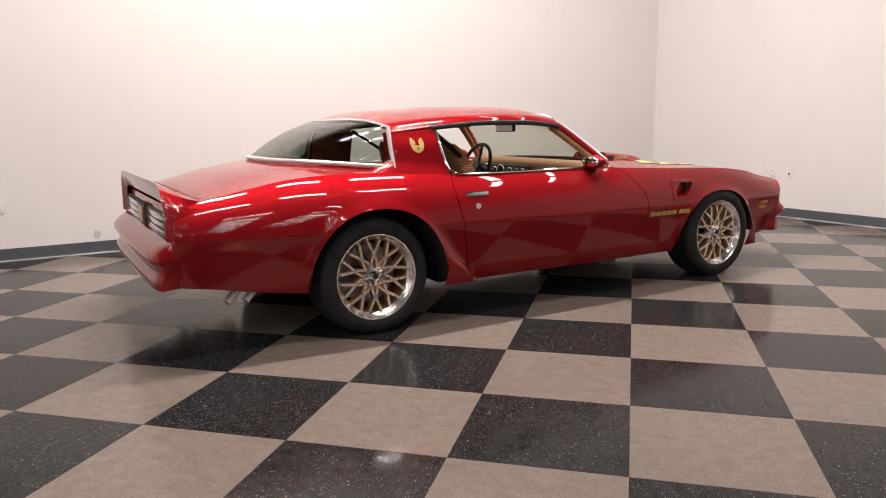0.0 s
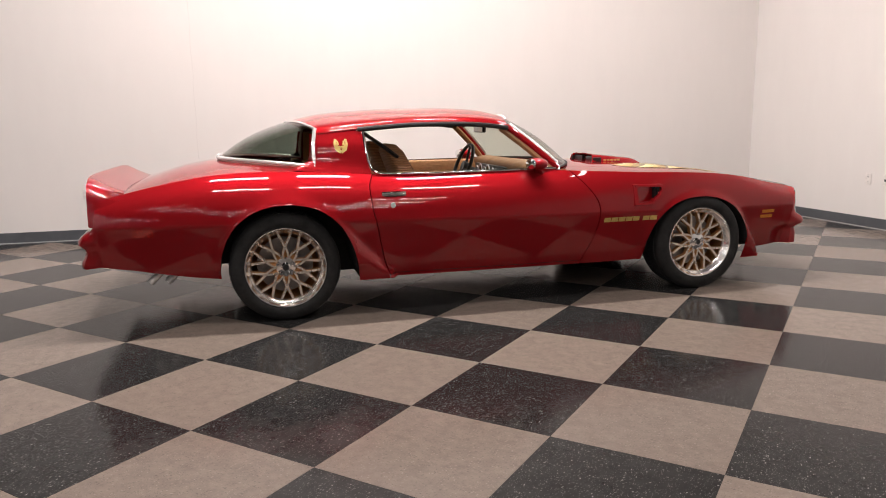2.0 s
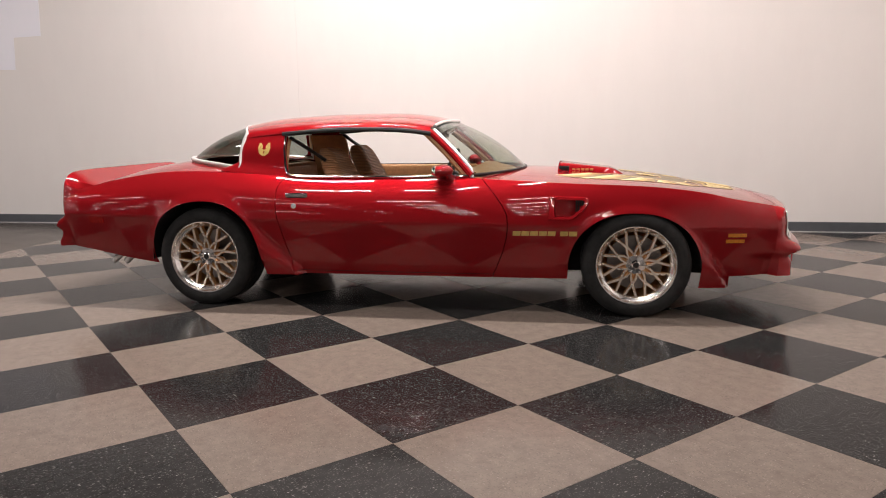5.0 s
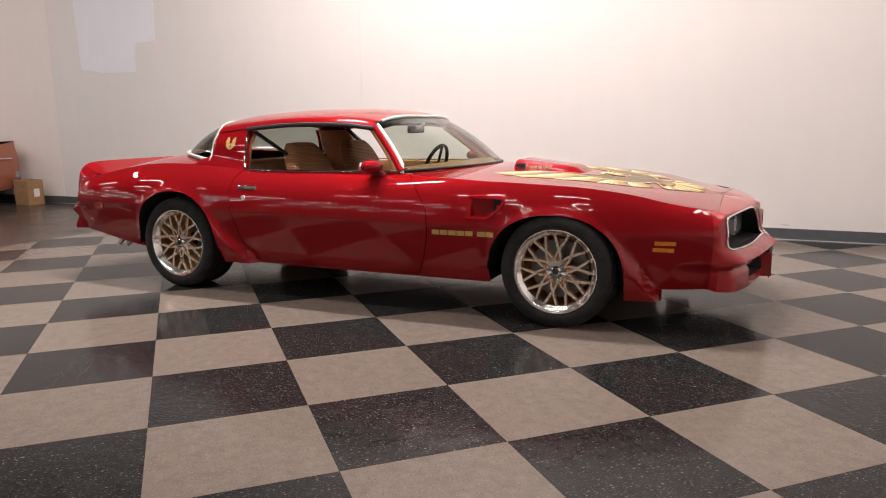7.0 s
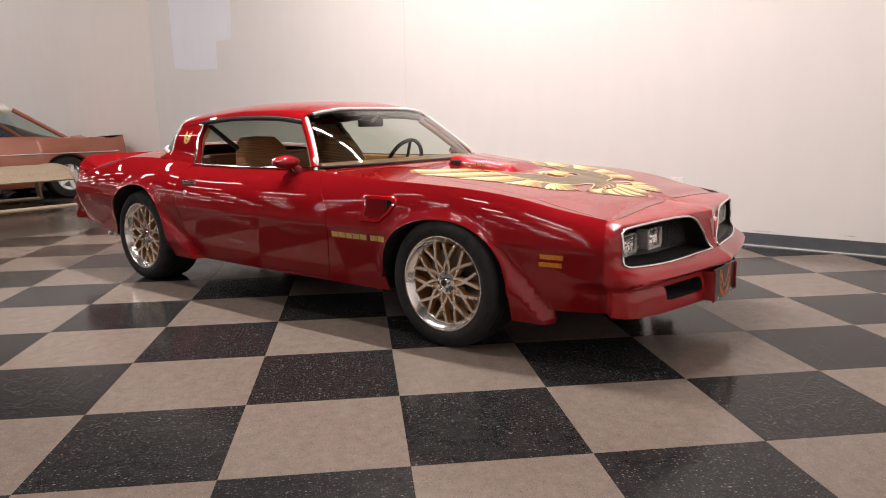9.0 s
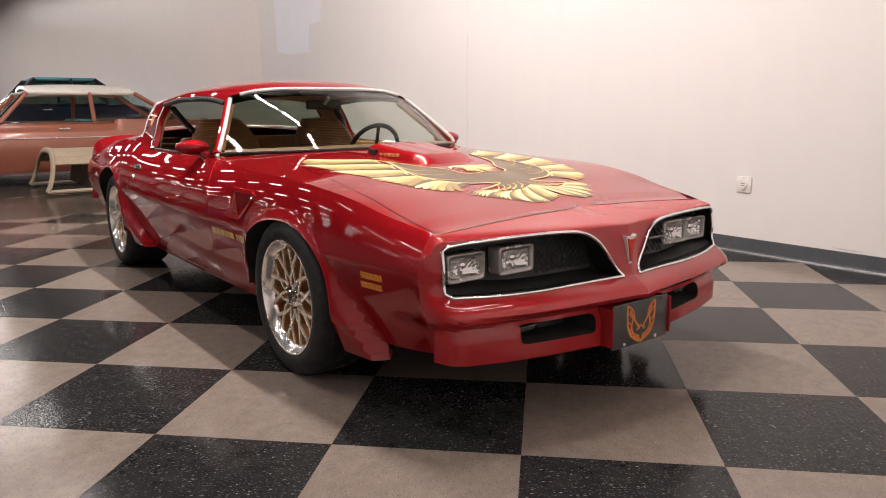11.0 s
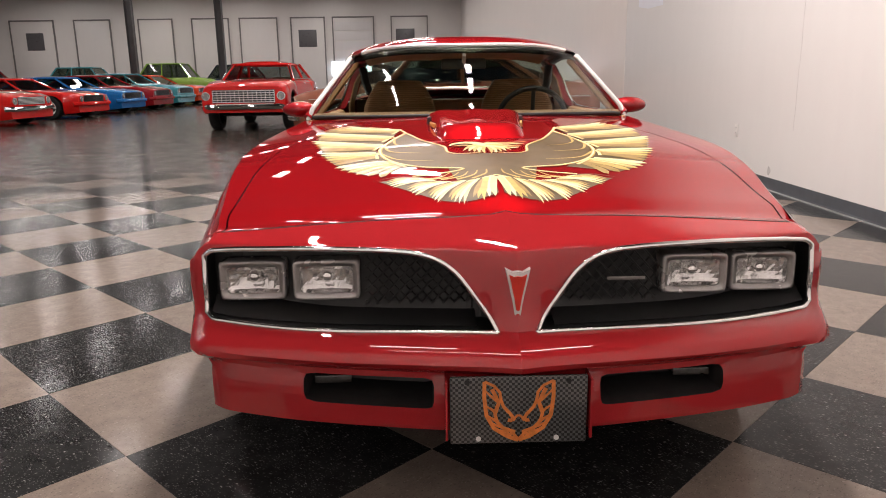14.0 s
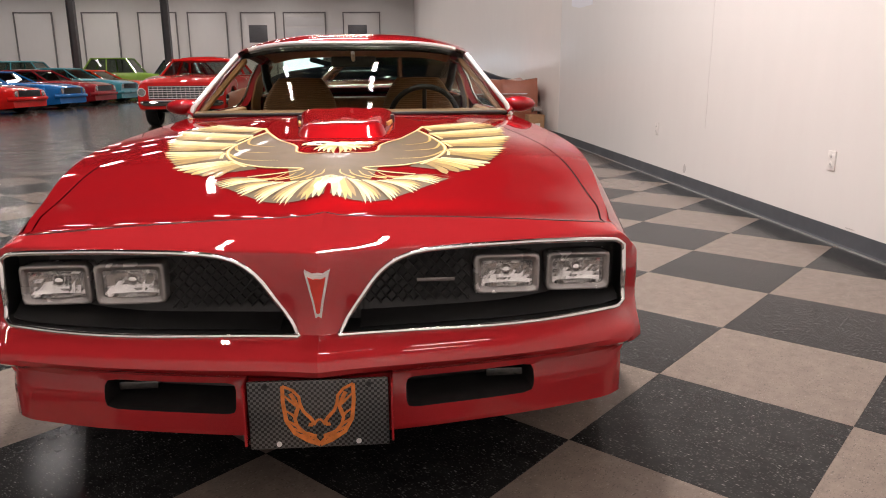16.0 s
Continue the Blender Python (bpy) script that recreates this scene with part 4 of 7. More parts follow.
cab_y = spline([0.83, 0.855, 0.89, 0.93, 1.015, 1.09, 1.14], [0.770, 0.752, 0.733, 0.720, 0.692, 0.645, 0.622])
for side in (-1, 1):
    rows = []
    for a in range(17):
        t = a / 16
        z1, z2 = lerp(1.103, 0.838, t), lerp(1.085, 0.872, t)
        fx = lerp(-0.875, -0.838, t) - 0.012 * math.sin(t * math.pi)
        bx = lerp(-1.16, -1.180, min(1, t * 1.2)) - 0.11 * smooth01(t, 0.72, 1)
        row = []
        for c in range(13):
            u = c / 12
            z = lerp(z1, z2, u)
            x = lerp(fx, bx, u)
            y = lerp(cab_y(z), cab_y(z) - 0.018 * (1 - smooth01(t, 0.72, 1)), u)
            row.append(Vector((x, y * side, z)))
        rows.append([r + Vector((0.004, -side * 0.04, 0)) for r in row[:1]] + row + [r + Vector((-0.03, -side * 0.035, 0)) for r in row[-1:]])
    put("sail_panel", grid_mesh("sail_panel", rows, M["red"], angle=50, flip=side > 0), car, "red sail panel behind the side window")
    # folded filler between window top and roof rail
    path = [(x, side * (roof_y(x) + 0.031), roof_rim(x) - 0.040) for x in np.linspace(-0.9, 0.09, 16)]
    vs, fs = tube(path, 0.015, 8)
    put("window_rail", mesh_of("window_rail", vs, fs, M["black"]), car, "black weatherstrip rail")
    # screen pillar
    path = [Vector((lerp(0.085, 0.375, t) + 0.01 * math.sin(t * 3.14), side * lerp(0.580, 0.768, t), lerp(1.113, 0.842, t))) for t in np.linspace(0, 1, 10)]
    vs, fs = tube(path, 0.021, 10)
    put("screen_pillar", mesh_of("screen_pillar", vs, fs, M["red"]), car)
    inner = [p + Vector((-0.03, -side * 0.022, -0.01)) for p in path]
    vs, fs = tube(inner, 0.022, 8)
    put("pillar_lining", mesh_of("pillar_lining", vs, fs, M["tan"]), car, "tan pillar lining")
    vs, fs = tube([p + Vector((0.024, -side * 0.001, 0.012)) for p in path[:-1]] + [path[-1] + Vector((0.004, 0, -0.012))], 0.0115, 8)
    put("screen_moulding", mesh_of("screen_moulding", vs, fs, M["bright_trim"]), car, "chrome windscreen moulding")
    # bright window surround along rear edge and sill
    path = [(-0.872, cab_y(1.09) + 0.004, 1.092), (-0.868, cab_y(1.02) + 0.005, 1.01), (-0.852, cab_y(0.92) + 0.005, 0.91), (-0.835, cab_y(0.86) + 0.006, 0.862), (-0.80, 0.772, 0.842), (-0.70, 0.770, 0.836), (-0.3, 0.770, 0.835), (0.1, 0.771, 0.839), (0.37, 0.772, 0.843)]
    vs, fs = tube([(x, y * side, z) for x, y, z in path], 0.0075, 8)
    put("window_moulding", mesh_of("window_moulding", vs, fs, M["chrome"]), car, "chrome window moulding")

# rear window
def back_pt(t, u):
    top = Vector((rb(u) - 0.002, u * 0.605, lerp(roof_mid(rb(u)), roof_rim(rb(u)), abs(u) ** 3) - 0.004))
    xb = -1.172 - 0.585 * (1 - abs(u) ** 3.4)
    base = Vector((xb, u * 0.705, deck_z(xb, u * 0.705) + 0.008))
    p = top.lerp(base, t)
    return p + Vector((-0.02, 0.02 * u, 0.022)) * math.sin(math.pi * t) * (1 - 0.5 * abs(u) ** 4)


rows = [[back_pt(a / 14, c / 18 - 1) for c in range(37)] for a in range(15)]
ob = put("rear_window", grid_mesh("rear_window", rows, M["glass_dark"]), car, "dark tinted wraparound rear window")
ob.visible_shadow = False
edge = [back_pt(1, c / 24 - 1) + Vector((0, 0.010 * (c / 24 - 1), 0.009)) for c in range(49)]
vs, fs = tube([back_pt(t, -1) for t in np.linspace(0, 1, 8)][:-1] + edge + [back_pt(t, 1) for t in np.linspace(1, 0, 8)][1:], 0.013, 8)
put("rear_window_moulding", mesh_of("rear_window_moulding", vs, fs, M["bright_trim"]), car, "chrome rear window moulding")
vs, fs = tube([back_pt(0, c / 16 - 1) for c in range(33)], 0.008, 8)
put("rear_window_moulding", mesh_of("rear_window_moulding", vs, fs, M["bright_trim"]), car, "chrome rear window moulding")


# windscreen


def screen_pt(t, u):
    top = Vector((rf(u) + 0.004, u * 0.555, lerp(roof_mid(rf(u)), roof_rim(rf(u)), abs(u) ** 3) - 0.006))
    base = Vector((0.385 + 0.285 * (1 - abs(u) ** 2.2), u * 0.742, 0.846 + 0.012 * (1 - u * u)))
    return top.lerp(base, t) + Vector((0.02, 0, 0.03)) * math.sin(math.pi * t) * (1 - u * u * 0.6)


rows = [[screen_pt(a / 12, c / 12 - 1) for c in range(25)] for a in range(13)]
ob = put("windscreen", grid_mesh("windscreen", rows, M["glass"], flip=True), car, "clear curved windscreen")
ob.visible_shadow = False
rows = [[screen_pt(a / 34, c / 12 - 1) + Vector((-0.006, 0, -0.004)) for c in range(25)] for a in range(6)]
put("sun_band", grid_mesh("sun_band", rows, M["glass_band"], flip=True), car, "dark tinted band along the windscreen top").visible_shadow = False
vs, fs = tube([screen_pt(0, c / 16 - 1) + Vector((0.004, 0, 0.004)) for c in range(1, 32)], 0.0105, 8)
put("screen_moulding", mesh_of("screen_moulding", vs, fs, M["bright_trim"]), car, "chrome windscreen moulding")
vs, fs = tube([screen_pt(1, c / 16 - 1) for c in range(33)], 0.009, 8)
put("screen_seal", mesh_of("screen_seal", vs, fs, M["black"]), car)

# tail spoiler: a raised lip across the deck whose ends sweep forward and down the flanks
def flank_at(x, z):
    c = column(arc_of(x, 0))
    return float(np.interp(z, [v.z for v in c], [v.y for v in c]))


EDGE = [(-2.448, 0.0, 0.873), (-2.446, 0.35, 0.873), (-2.440, 0.58, 0.869), (-2.436, 0.68, 0.859), (-2.434, 0.742, 0.832), (-2.433, 0.778, 0.785), (-2.432, 0.796, 0.718), (-2.432, 0.806, 0.65), (-2.432, 0.808, 0.60)]
LEAD = [(-2.262, 0.0, 0), (-2.262, 0.35, 0), (-2.256, 0.55, 0), (-2.248, 0.64, 0), (-2.246, 0.71, 0), (-2.266, 0.76, 0.74), (-2.315, 0.80, 0.69), (-2.365, 0.82, 0.64), (-2.398, 0.82, 0.60)]
INNER = [(-2.412, 0.0, 0.778), (-2.412, 0.35, 0.778), (-2.412, 0.56, 0.776), (-2.412, 0.64, 0.772), (-2.410, 0.685, 0.757), (-2.410, 0.715, 0.72), (-2.410, 0.73, 0.68), (-2.410, 0.738, 0.64), (-2.410, 0.742, 0.60)]


def along(tab, s):
    xs = list(range(len(tab)))
    return Vector([spline(xs, [p[k] for p in tab])(s) for k in range(3)])


half = []
for q in range(33):
    s_ = q / 32 * 8
    e, l, i_ = along(EDGE, s_), along(LEAD, s_), along(INNER, s_)
    if s_ <= 4:
        l.z = deck_z(l.x, l.y) - 0.003
    else:
        zt = min(1, (s_ - 4) / 1.0)
        l.z = lerp(deck_z(l.x, min(l.y, q_y(l.x))) - 0.003, l.z, zt)
        l.y = lerp(l.y, flank_at(l.x, l.z) - 0.003, zt)
    rnd_in = (i_ - e) * 0.12
    half.append([l, l.lerp(e, 0.3) + Vector((0, 0, -0.004)), l.lerp(e, 0.6) + Vector((0, 0, -0.003)), l.lerp(e, 0.88), l.lerp(e, 0.97) + Vector((0, 0, 0.001)), e, e + rnd_in + Vector((-0.003, 0, 0)), e.lerp(i_, 0.45), i_])
rows = [[mirror(v, -1) for v in r] for r in half[:0:-1]] + half
spoiler = put("tail_spoiler", grid_mesh("tail_spoiler", rows, M["red"], angle=40, flip=False), car, "raised red tail spoiler")
vs, fs = tube([r[0] + Vector((0.001, 0, 0.0035)) for r in rows[12:-12]], 0.0018, 6)
put("spoiler_seam", mesh_of("spoiler_seam", vs, fs, M["black"]), spoiler)
# tail lamps, slatted
for side in (-1, 1):
    bm = bmesh.new()
    box(bm, -2.41, -2.36, side * 0.12, side * 0.70, 0.598, 0.712, 0.006)
    tl = part("tail_lamp", bm, M["black"], car, "wide slatted tail lamp")
    for k in range(3):
        bm = bmesh.new()
        z = 0.606 + k * 0.035
        box(bm, -2.422, -2.40, side * 0.13, side * 0.69, z, z + 0.030, 0.004)
        part("slat", bm, M["smoke_slat"], tl)
bm = bmesh.new()
box(bm, -2.425, -2.36, -0.115, 0.115, 0.598, 0.714, 0.006)
part("fuel_door", bm, M["black"], car, "dark panel between the tail lamps")
bm = bmesh.new()
box(bm, -2.432, -2.42, -0.07, 0.07, 0.612, 0.700, 0.004)
part("rear_badge", bm, M["gold_alloy"], car)

# ---- shaker scoop ----
rows = []
for a in range(15):
    t = a / 14
    x = lerp(0.925, 1.385, t)
    w = lerp(0.198, 0.145, t)
    zt = lerp(0.890, 0.838, t) - 0.045 * smooth01(t, 0.72, 1.0)
    base = hood_z(x, 0.15) - 0.012
    row = []
    for c in range(19):
        u = c / 9 - 1
        k = 1 - abs(u) ** 9
        row.append(Vector((x - 0.03 * (abs(u) ** 3) * (1 - t), u * w, lerp(base, zt - 0.005 * u * u + 0.006 * math.cos(u * 9) * (1 - t) * 0.3, k**0.5 if k > 0 else 0))))
    rows.append(row)
scoop = put("hood_scoop", grid_mesh("hood_scoop", rows, M["red"], thick=-0.006, angle=50), car, "red shaker scoop with a dark opening towards the windscreen")
for side in (-1, 1):
    bm = bmesh.new()
    box(bm, 0.922, 0.95, side * 0.03, side * 0.17, 0.838, 0.876, 0.006)
    part("scoop_mouth", bm, M["black"], scoop)
    bm = bmesh.new()
    box(bm, 0.905, 0.975, side * 0.165, side * 0.194, 0.836, 0.870, 0.006)
    part("scoop_mouth", bm, M["black"], scoop)
    for k in range(5):
        bm = bmesh.new()
        x = 0.995 + k * 0.030
        ys = lerp(0.198, 0.145, (x + 0.011 - 0.925) / 0.46)
        box(bm, x, x + 0.022, side * (ys * 0.97 - 0.012), side * (ys * 0.97 + 0.001), 0.838, 0.853, 0.001)
        part("decal_bar", bm, M["gold"], scoop, "small gold mark")


# ---- bonnet bird, of feather-shaped gold foil ----
def on_hood(x, y, lift):
    return Vector((x, y, hood_z(x, y) + lift))


def feather(kind, p, q, bend, w0, w1, lift, n=9, side=1, tip=0.25):
    bm = bmesh.new()
    (x0, y0), (x1, y1) = p, q
    dx, dy = x1 - x0, y1 - y0
    L = math.hypot(dx, dy)
    nx, ny = -dy / L, dx / L
    prev = None
    for i in range(n + 1):
        t = i / n
        cx, cy = x0 + dx * t + nx * bend * math.sin(math.pi * t), y0 + dy * t + ny * bend * math.sin(math.pi * t)
        w = lerp(w0, w1, t) * (1 if t < 1 - tip else max(0.03, ((1 - t) / tip) ** 0.7))
        a, b_ = on_hood(cx + nx * w, (cy + ny * w) * side, lift), on_hood(cx - nx * w, (cy - ny * w) * side, lift)
        row = [bm.verts.new(a), bm.verts.new(a.lerp(b_, 0.5) + Vector((0, 0, 0.0003))), bm.verts.new(b_)]
        if prev:
            for k in (0, 1):
                bm.faces.new((prev[k], prev[k + 1], row[k + 1], row[k]))
        prev = row
    part("feather", bm, M[kind], decal)


def hood_patch(outline, lift, mat, name, side):
    cx = sum(p[0] for p in outline) / len(outline)
    cy = sum(p[1] for p in outline) / len(outline)
    rows = []
    for k in range(9):
        f = k / 8
        rows.append([on_hood(lerp(cx, p[0], f), lerp(cy, p[1], f) * side, lift) for p in outline + outline[:1]])
    return put(name, grid_mesh(name, rows, mat), decal)


def stroke(kind, pts, w0, w1, lift, side=1, n=6):
    """A tapering line of foil through points on the bonnet."""
    ps = [Vector(p) for p in pts]
    dense = []
    for i in range(len(ps) - 1):
        a, b_, c, d = ps[max(i - 1, 0)], ps[i], ps[i + 1], ps[min(i + 2, len(ps) - 1)]
        for k in range(n):
            t = k / n
            dense.append(0.5 * (2 * b_ + (c - a) * t + (2 * a - 5 * b_ + 4 * c - d) * t * t + (3 * b_ - a - 3 * c + d) * t**3))
    dense.append(ps[-1])
    bm = bmesh.new()
    prev = None
    last = len(dense) - 1
    for i, p in enumerate(dense):
        d = (dense[min(i + 1, last)] - dense[max(i - 1, 0)]).normalized()
        w = lerp(w0, w1, i / last)
        nrm = Vector((-d.y, d.x)) * w
        row = [bm.verts.new(on_hood(p.x + nrm.x, (p.y + nrm.y) * side, lift)), bm.verts.new(on_hood(p.x - nrm.x, (p.y - nrm.y) * side, lift))]
        if prev:
            bm.faces.new((prev[0], prev[1], row[1], row[0]))
        prev = row
    part("feather", bm, M[kind], decal)


decal = new("hood_decal")
decal.parent = car
decal["label"] = "large gold bird decal with spread wings"
FIVE = [0, 0.2, 0.4, 0.6, 0.8, 1]
root_x, root_y = spline(FIVE, [1.09, 1.26, 1.42, 1.54, 1.65, 1.750]), spline(FIVE, [0.298, 0.318, 0.347, 0.366, 0.335, 0.225])
tip_x, tip_y = spline([0, 0.15, 0.35, 0.55, 0.75, 0.9, 1], [0.87, 0.965, 1.20, 1.45, 1.66, 1.79, 1.852]), spline([0, 0.15, 0.35, 0.55, 0.75, 0.9, 1], [0.52, 0.618, 0.622, 0.578, 0.510, 0.425, 0.318])
trx, try_ = spline([0, 0.35, 0.7, 1], [1.872, 1.895, 1.895, 1.850]), spline([0, 0.35, 0.7, 1], [0.006, 0.07, 0.14, 0.215])
ttx, tty = spline([0, 0.15, 0.35, 0.55, 0.75, 1], [2.046, 2.088, 2.080, 2.030, 1.955, 1.872]), spline([0, 0.15, 0.35, 0.55, 0.75, 1], [0.008, 0.075, 0.150, 0.208, 0.272, 0.350])
for side in (-1, 1):
    body = [(1.205, 0.272), (1.30, 0.238), (1.385, 0.206), (1.44, 0.172), (1.475, 0.143), (1.53, 0.128), (1.578, 0.124), (1.592, 0.095), (1.594, 0.05), (1.594, 0.0), (1.70, 0.0), (1.80, 0.0), (1.87, 0.0), (1.885, 0.05), (1.89, 0.11), (1.84, 0.12), (1.765, 0.098), (1.745, 0.20), (1.70, 0.28), (1.64, 0.335), (1.54, 0.360), (1.42, 0.338), (1.30, 0.305)]
    hood_patch(body, 0.0012, M["bronze"], "bird_body", side)
    wing = [(root_x(t), root_y(t)) for t in np.linspace(0, 1, 12)] + [(lerp(root_x(t), tip_x(t), 0.90), lerp(root_y(t), tip_y(t), 0.90)) for t in np.linspace(0.94, 0, 16)]
    hood_patch(wing, 0.0014, M["bronze"], "wing_ground", side)
    # five wing plumes, each a bundle of strands that spread from a curled root
    for g in range(5):
        t0, t1 = g / 5, (g + 1) / 5
        for k in range(6):
            tt = lerp(t0, t1, (k + 0.5) / 6)
            tr = lerp(t0 + 0.02, tt, 0.62)
            ln = 1.0 - 0.012 * k
            root = (root_x(tr), root_y(tr))
            tipp = (lerp(root[0], tip_x(tt), ln), lerp(root[1], tip_y(tt), ln))
            sp = math.hypot(tip_x(t1) - tip_x(t0), tip_y(t1) - tip_y(t0)) / 6
            kind = ("foil_light", "gold_pale", "gold", "gold", "gold_dark", "gold_dark")[k]
            bow = lerp(-0.030, 0.012, tt)
            feather(kind, root, tipp, bow, sp * 0.24, sp * 0.40, 0.0024 + 0.0001 * k, side=side, tip=0.16)
            if k in (0, 2):
                feather("gold_pale" if k else "foil_light", (lerp(root[0], tipp[0], 0.06), lerp(root[1], tipp[1], 0.06)), (lerp(root[0], tipp[0], 0.92), lerp(root[1], tipp[1], 0.92)), bow, sp * 0.12, sp * 0.16, 0.0032, side=side, tip=0.5)
        # curl of the plume's root
        a = Vector((root_x(t0 + 0.03), root_y(t0 + 0.03)))
        b_ = Vector((root_x(t1), root_y(t1)))
        q = Vector((tip_x(t0 + 0.02), tip_y(t0 + 0.02)))
        stroke("gold_pale", [a.lerp(q, 0.55), a.lerp(q, 0.22), a + Vector((0.006, -0.006)), a.lerp(b_, 0.35) + Vector((0.0, 0.004)), a.lerp(b_, 0.75) + Vector((0.004, 0.012))], 0.003, 0.0055, 0.0036, side)
    # gold lines round the body
    rim_in = [(1.10, 0.300), (1.205, 0.274), (1.30, 0.242), (1.385, 0.208), (1.455, 0.158), (1.50, 0.136), (1.56, 0.130), (1.588, 0.105), (1.594, 0.06), (1.585, 0.02)]
    rim_out = [(1.205, 0.274), (1.30, 0.302), (1.40, 0.330), (1.52, 0.352), (1.62, 0.332), (1.69, 0.285), (1.735, 0.215), (1.752, 0.14), (1.766, 0.095), (1.785, 0.10), (1.812, 0.165), (1.835, 0.24)]
    for pts, w in ((rim_in, 0.0060), (rim_out, 0.0075)):
        stroke("gold", pts, w, w * 0.7, 0.0030, side)
        stroke("foil_light", pts, w * 0.4, w * 0.25, 0.0037, side)
    # long barbs that run from the wing root into the body
    for pts in ([(1.33, 0.312), (1.43, 0.305), (1.475, 0.265), (1.49, 0.21)], [(1.45, 0.342), (1.535, 0.320), (1.56, 0.27), (1.57, 0.215)], [(1.56, 0.35), (1.635, 0.30), (1.66, 0.245), (1.665, 0.175)]):
        stroke("gold", pts, 0.0055, 0.0008, 0.0031, side)
    # rump barbs over the tail
    for k in range(5):
        y0 = 0.030 + 0.036 * k
        stroke("gold", [(1.800 + 0.002 * k, y0 * 0.75), (1.845 + 0.002 * k, y0 * 0.95), (1.882 - 0.004 * k, y0 * 1.25 + 0.03)], 0.0012, 0.0058, 0.0031, side)
    stroke("gold_pale", [(1.868, 0.0), (1.895, 0.05), (1.908, 0.11), (1.885, 0.175), (1.845, 0.235)], 0.005, 0.004, 0.0034, side)
    # tail: five flame plumes
    tail = [(trx(t), try_(t)) for t in np.linspace(0, 1, 8)] + [(lerp(trx(t), ttx(t), 0.9), lerp(try_(t), tty(t), 0.9)) for t in np.linspace(1, 0, 14)]
    hood_patch(tail, 0.0014, M["bronze"], "tail_ground", side)
    for g in range(5):
        t0, t1 = g / 5, (g + 1) / 5
        for k in range(5):
            tt = lerp(t0, t1, (k + 0.5) / 5)
            tr = lerp((t0 + t1) / 2, tt, 0.75)
            ln = (1.0, 0.97, 0.92, 0.87, 0.80)[k]
            root = (trx(tr), try_(tr))
            tipp = (lerp(root[0], ttx(tt), ln), lerp(root[1], tty(tt), ln))
            sp = math.hypot(ttx(t1) - ttx(t0), tty(t1) - tty(t0)) / 5
            feather(("gold_pale", "foil_light", "gold_pale", "gold", "gold_dark")[k], root, tipp, lerp(0.002, 0.022, t0 ** 0.5), sp * 0.36, sp * 0.50, 0.0026 + 0.0001 * k, side=side, tip=0.45)
        root, tipp = (trx(t1), try_(t1)), (ttx(t1), tty(t1))
        feather("bronze", root, tipp, lerp(0.002, 0.022, t1 ** 0.5), 0.0030, 0.0030, 0.0035, side=side, tip=0.6)
    feather("gold_pale", (1.885, 0.006), (2.060, 0.020), 0.004, 0.009, 0.011, 0.0036, side=side, tip=0.5)
    feather("gold", (1.890, 0.030), (2.075, 0.050), 0.004, 0.008, 0.010, 0.0034, side=side, tip=0.5)
    # ruff of the neck
    for k in range(5):
        feather("gold_pale" if k % 2 else "gold", (1.475, 0.004 + 0.006 * k), (1.612 - 0.012 * k, 0.010 + 0.017 * k), 0.006, 0.010, 0.009, 0.0040 + 0.0002 * k, side=side, tip=0.6)
for k in range(4):
    stroke(("gold", "gold_pale")[k % 2], [(1.45 + 0.018 * k, 0.0), (1.455 + 0.022 * k, 0.05), (1.448 + 0.026 * k, 0.10 - 0.004 * k), (1.435 + 0.030 * k, 0.145 - 0.012 * k)], 0.013, 0.002, 0.0046 + 0.0002 * k)
stroke("gold_pale", [(1.50, 0.0), (1.455, -0.035), (1.447, -0.075), (1.462, -0.108), (1.490, -0.120)], 0.022, 0.003, 0.0050)
stroke("gold", [(1.52, -0.01), (1.495, -0.045), (1.487, -0.080), (1.492, -0.105)], 0.012, 0.003, 0.0052)
stroke("bronze", [(1.474, -0.060), (1.478, -0.085), (1.476, -0.108)], 0.0035, 0.001, 0.0056)

# ---- flank details ----
def sail_y(x, z):
    """Half width of the sail panel beside the emblem."""
    u = (x + 0.868) / (-1.168 + 0.868)
    return cab_y(z) - 0.018 * u


def flank_y(x, z):
    c = column(arc_of(x, 0))
    zs_ = [v.z for v in c]
    return float(np.interp(z, zs_, [v.y for v in c]))


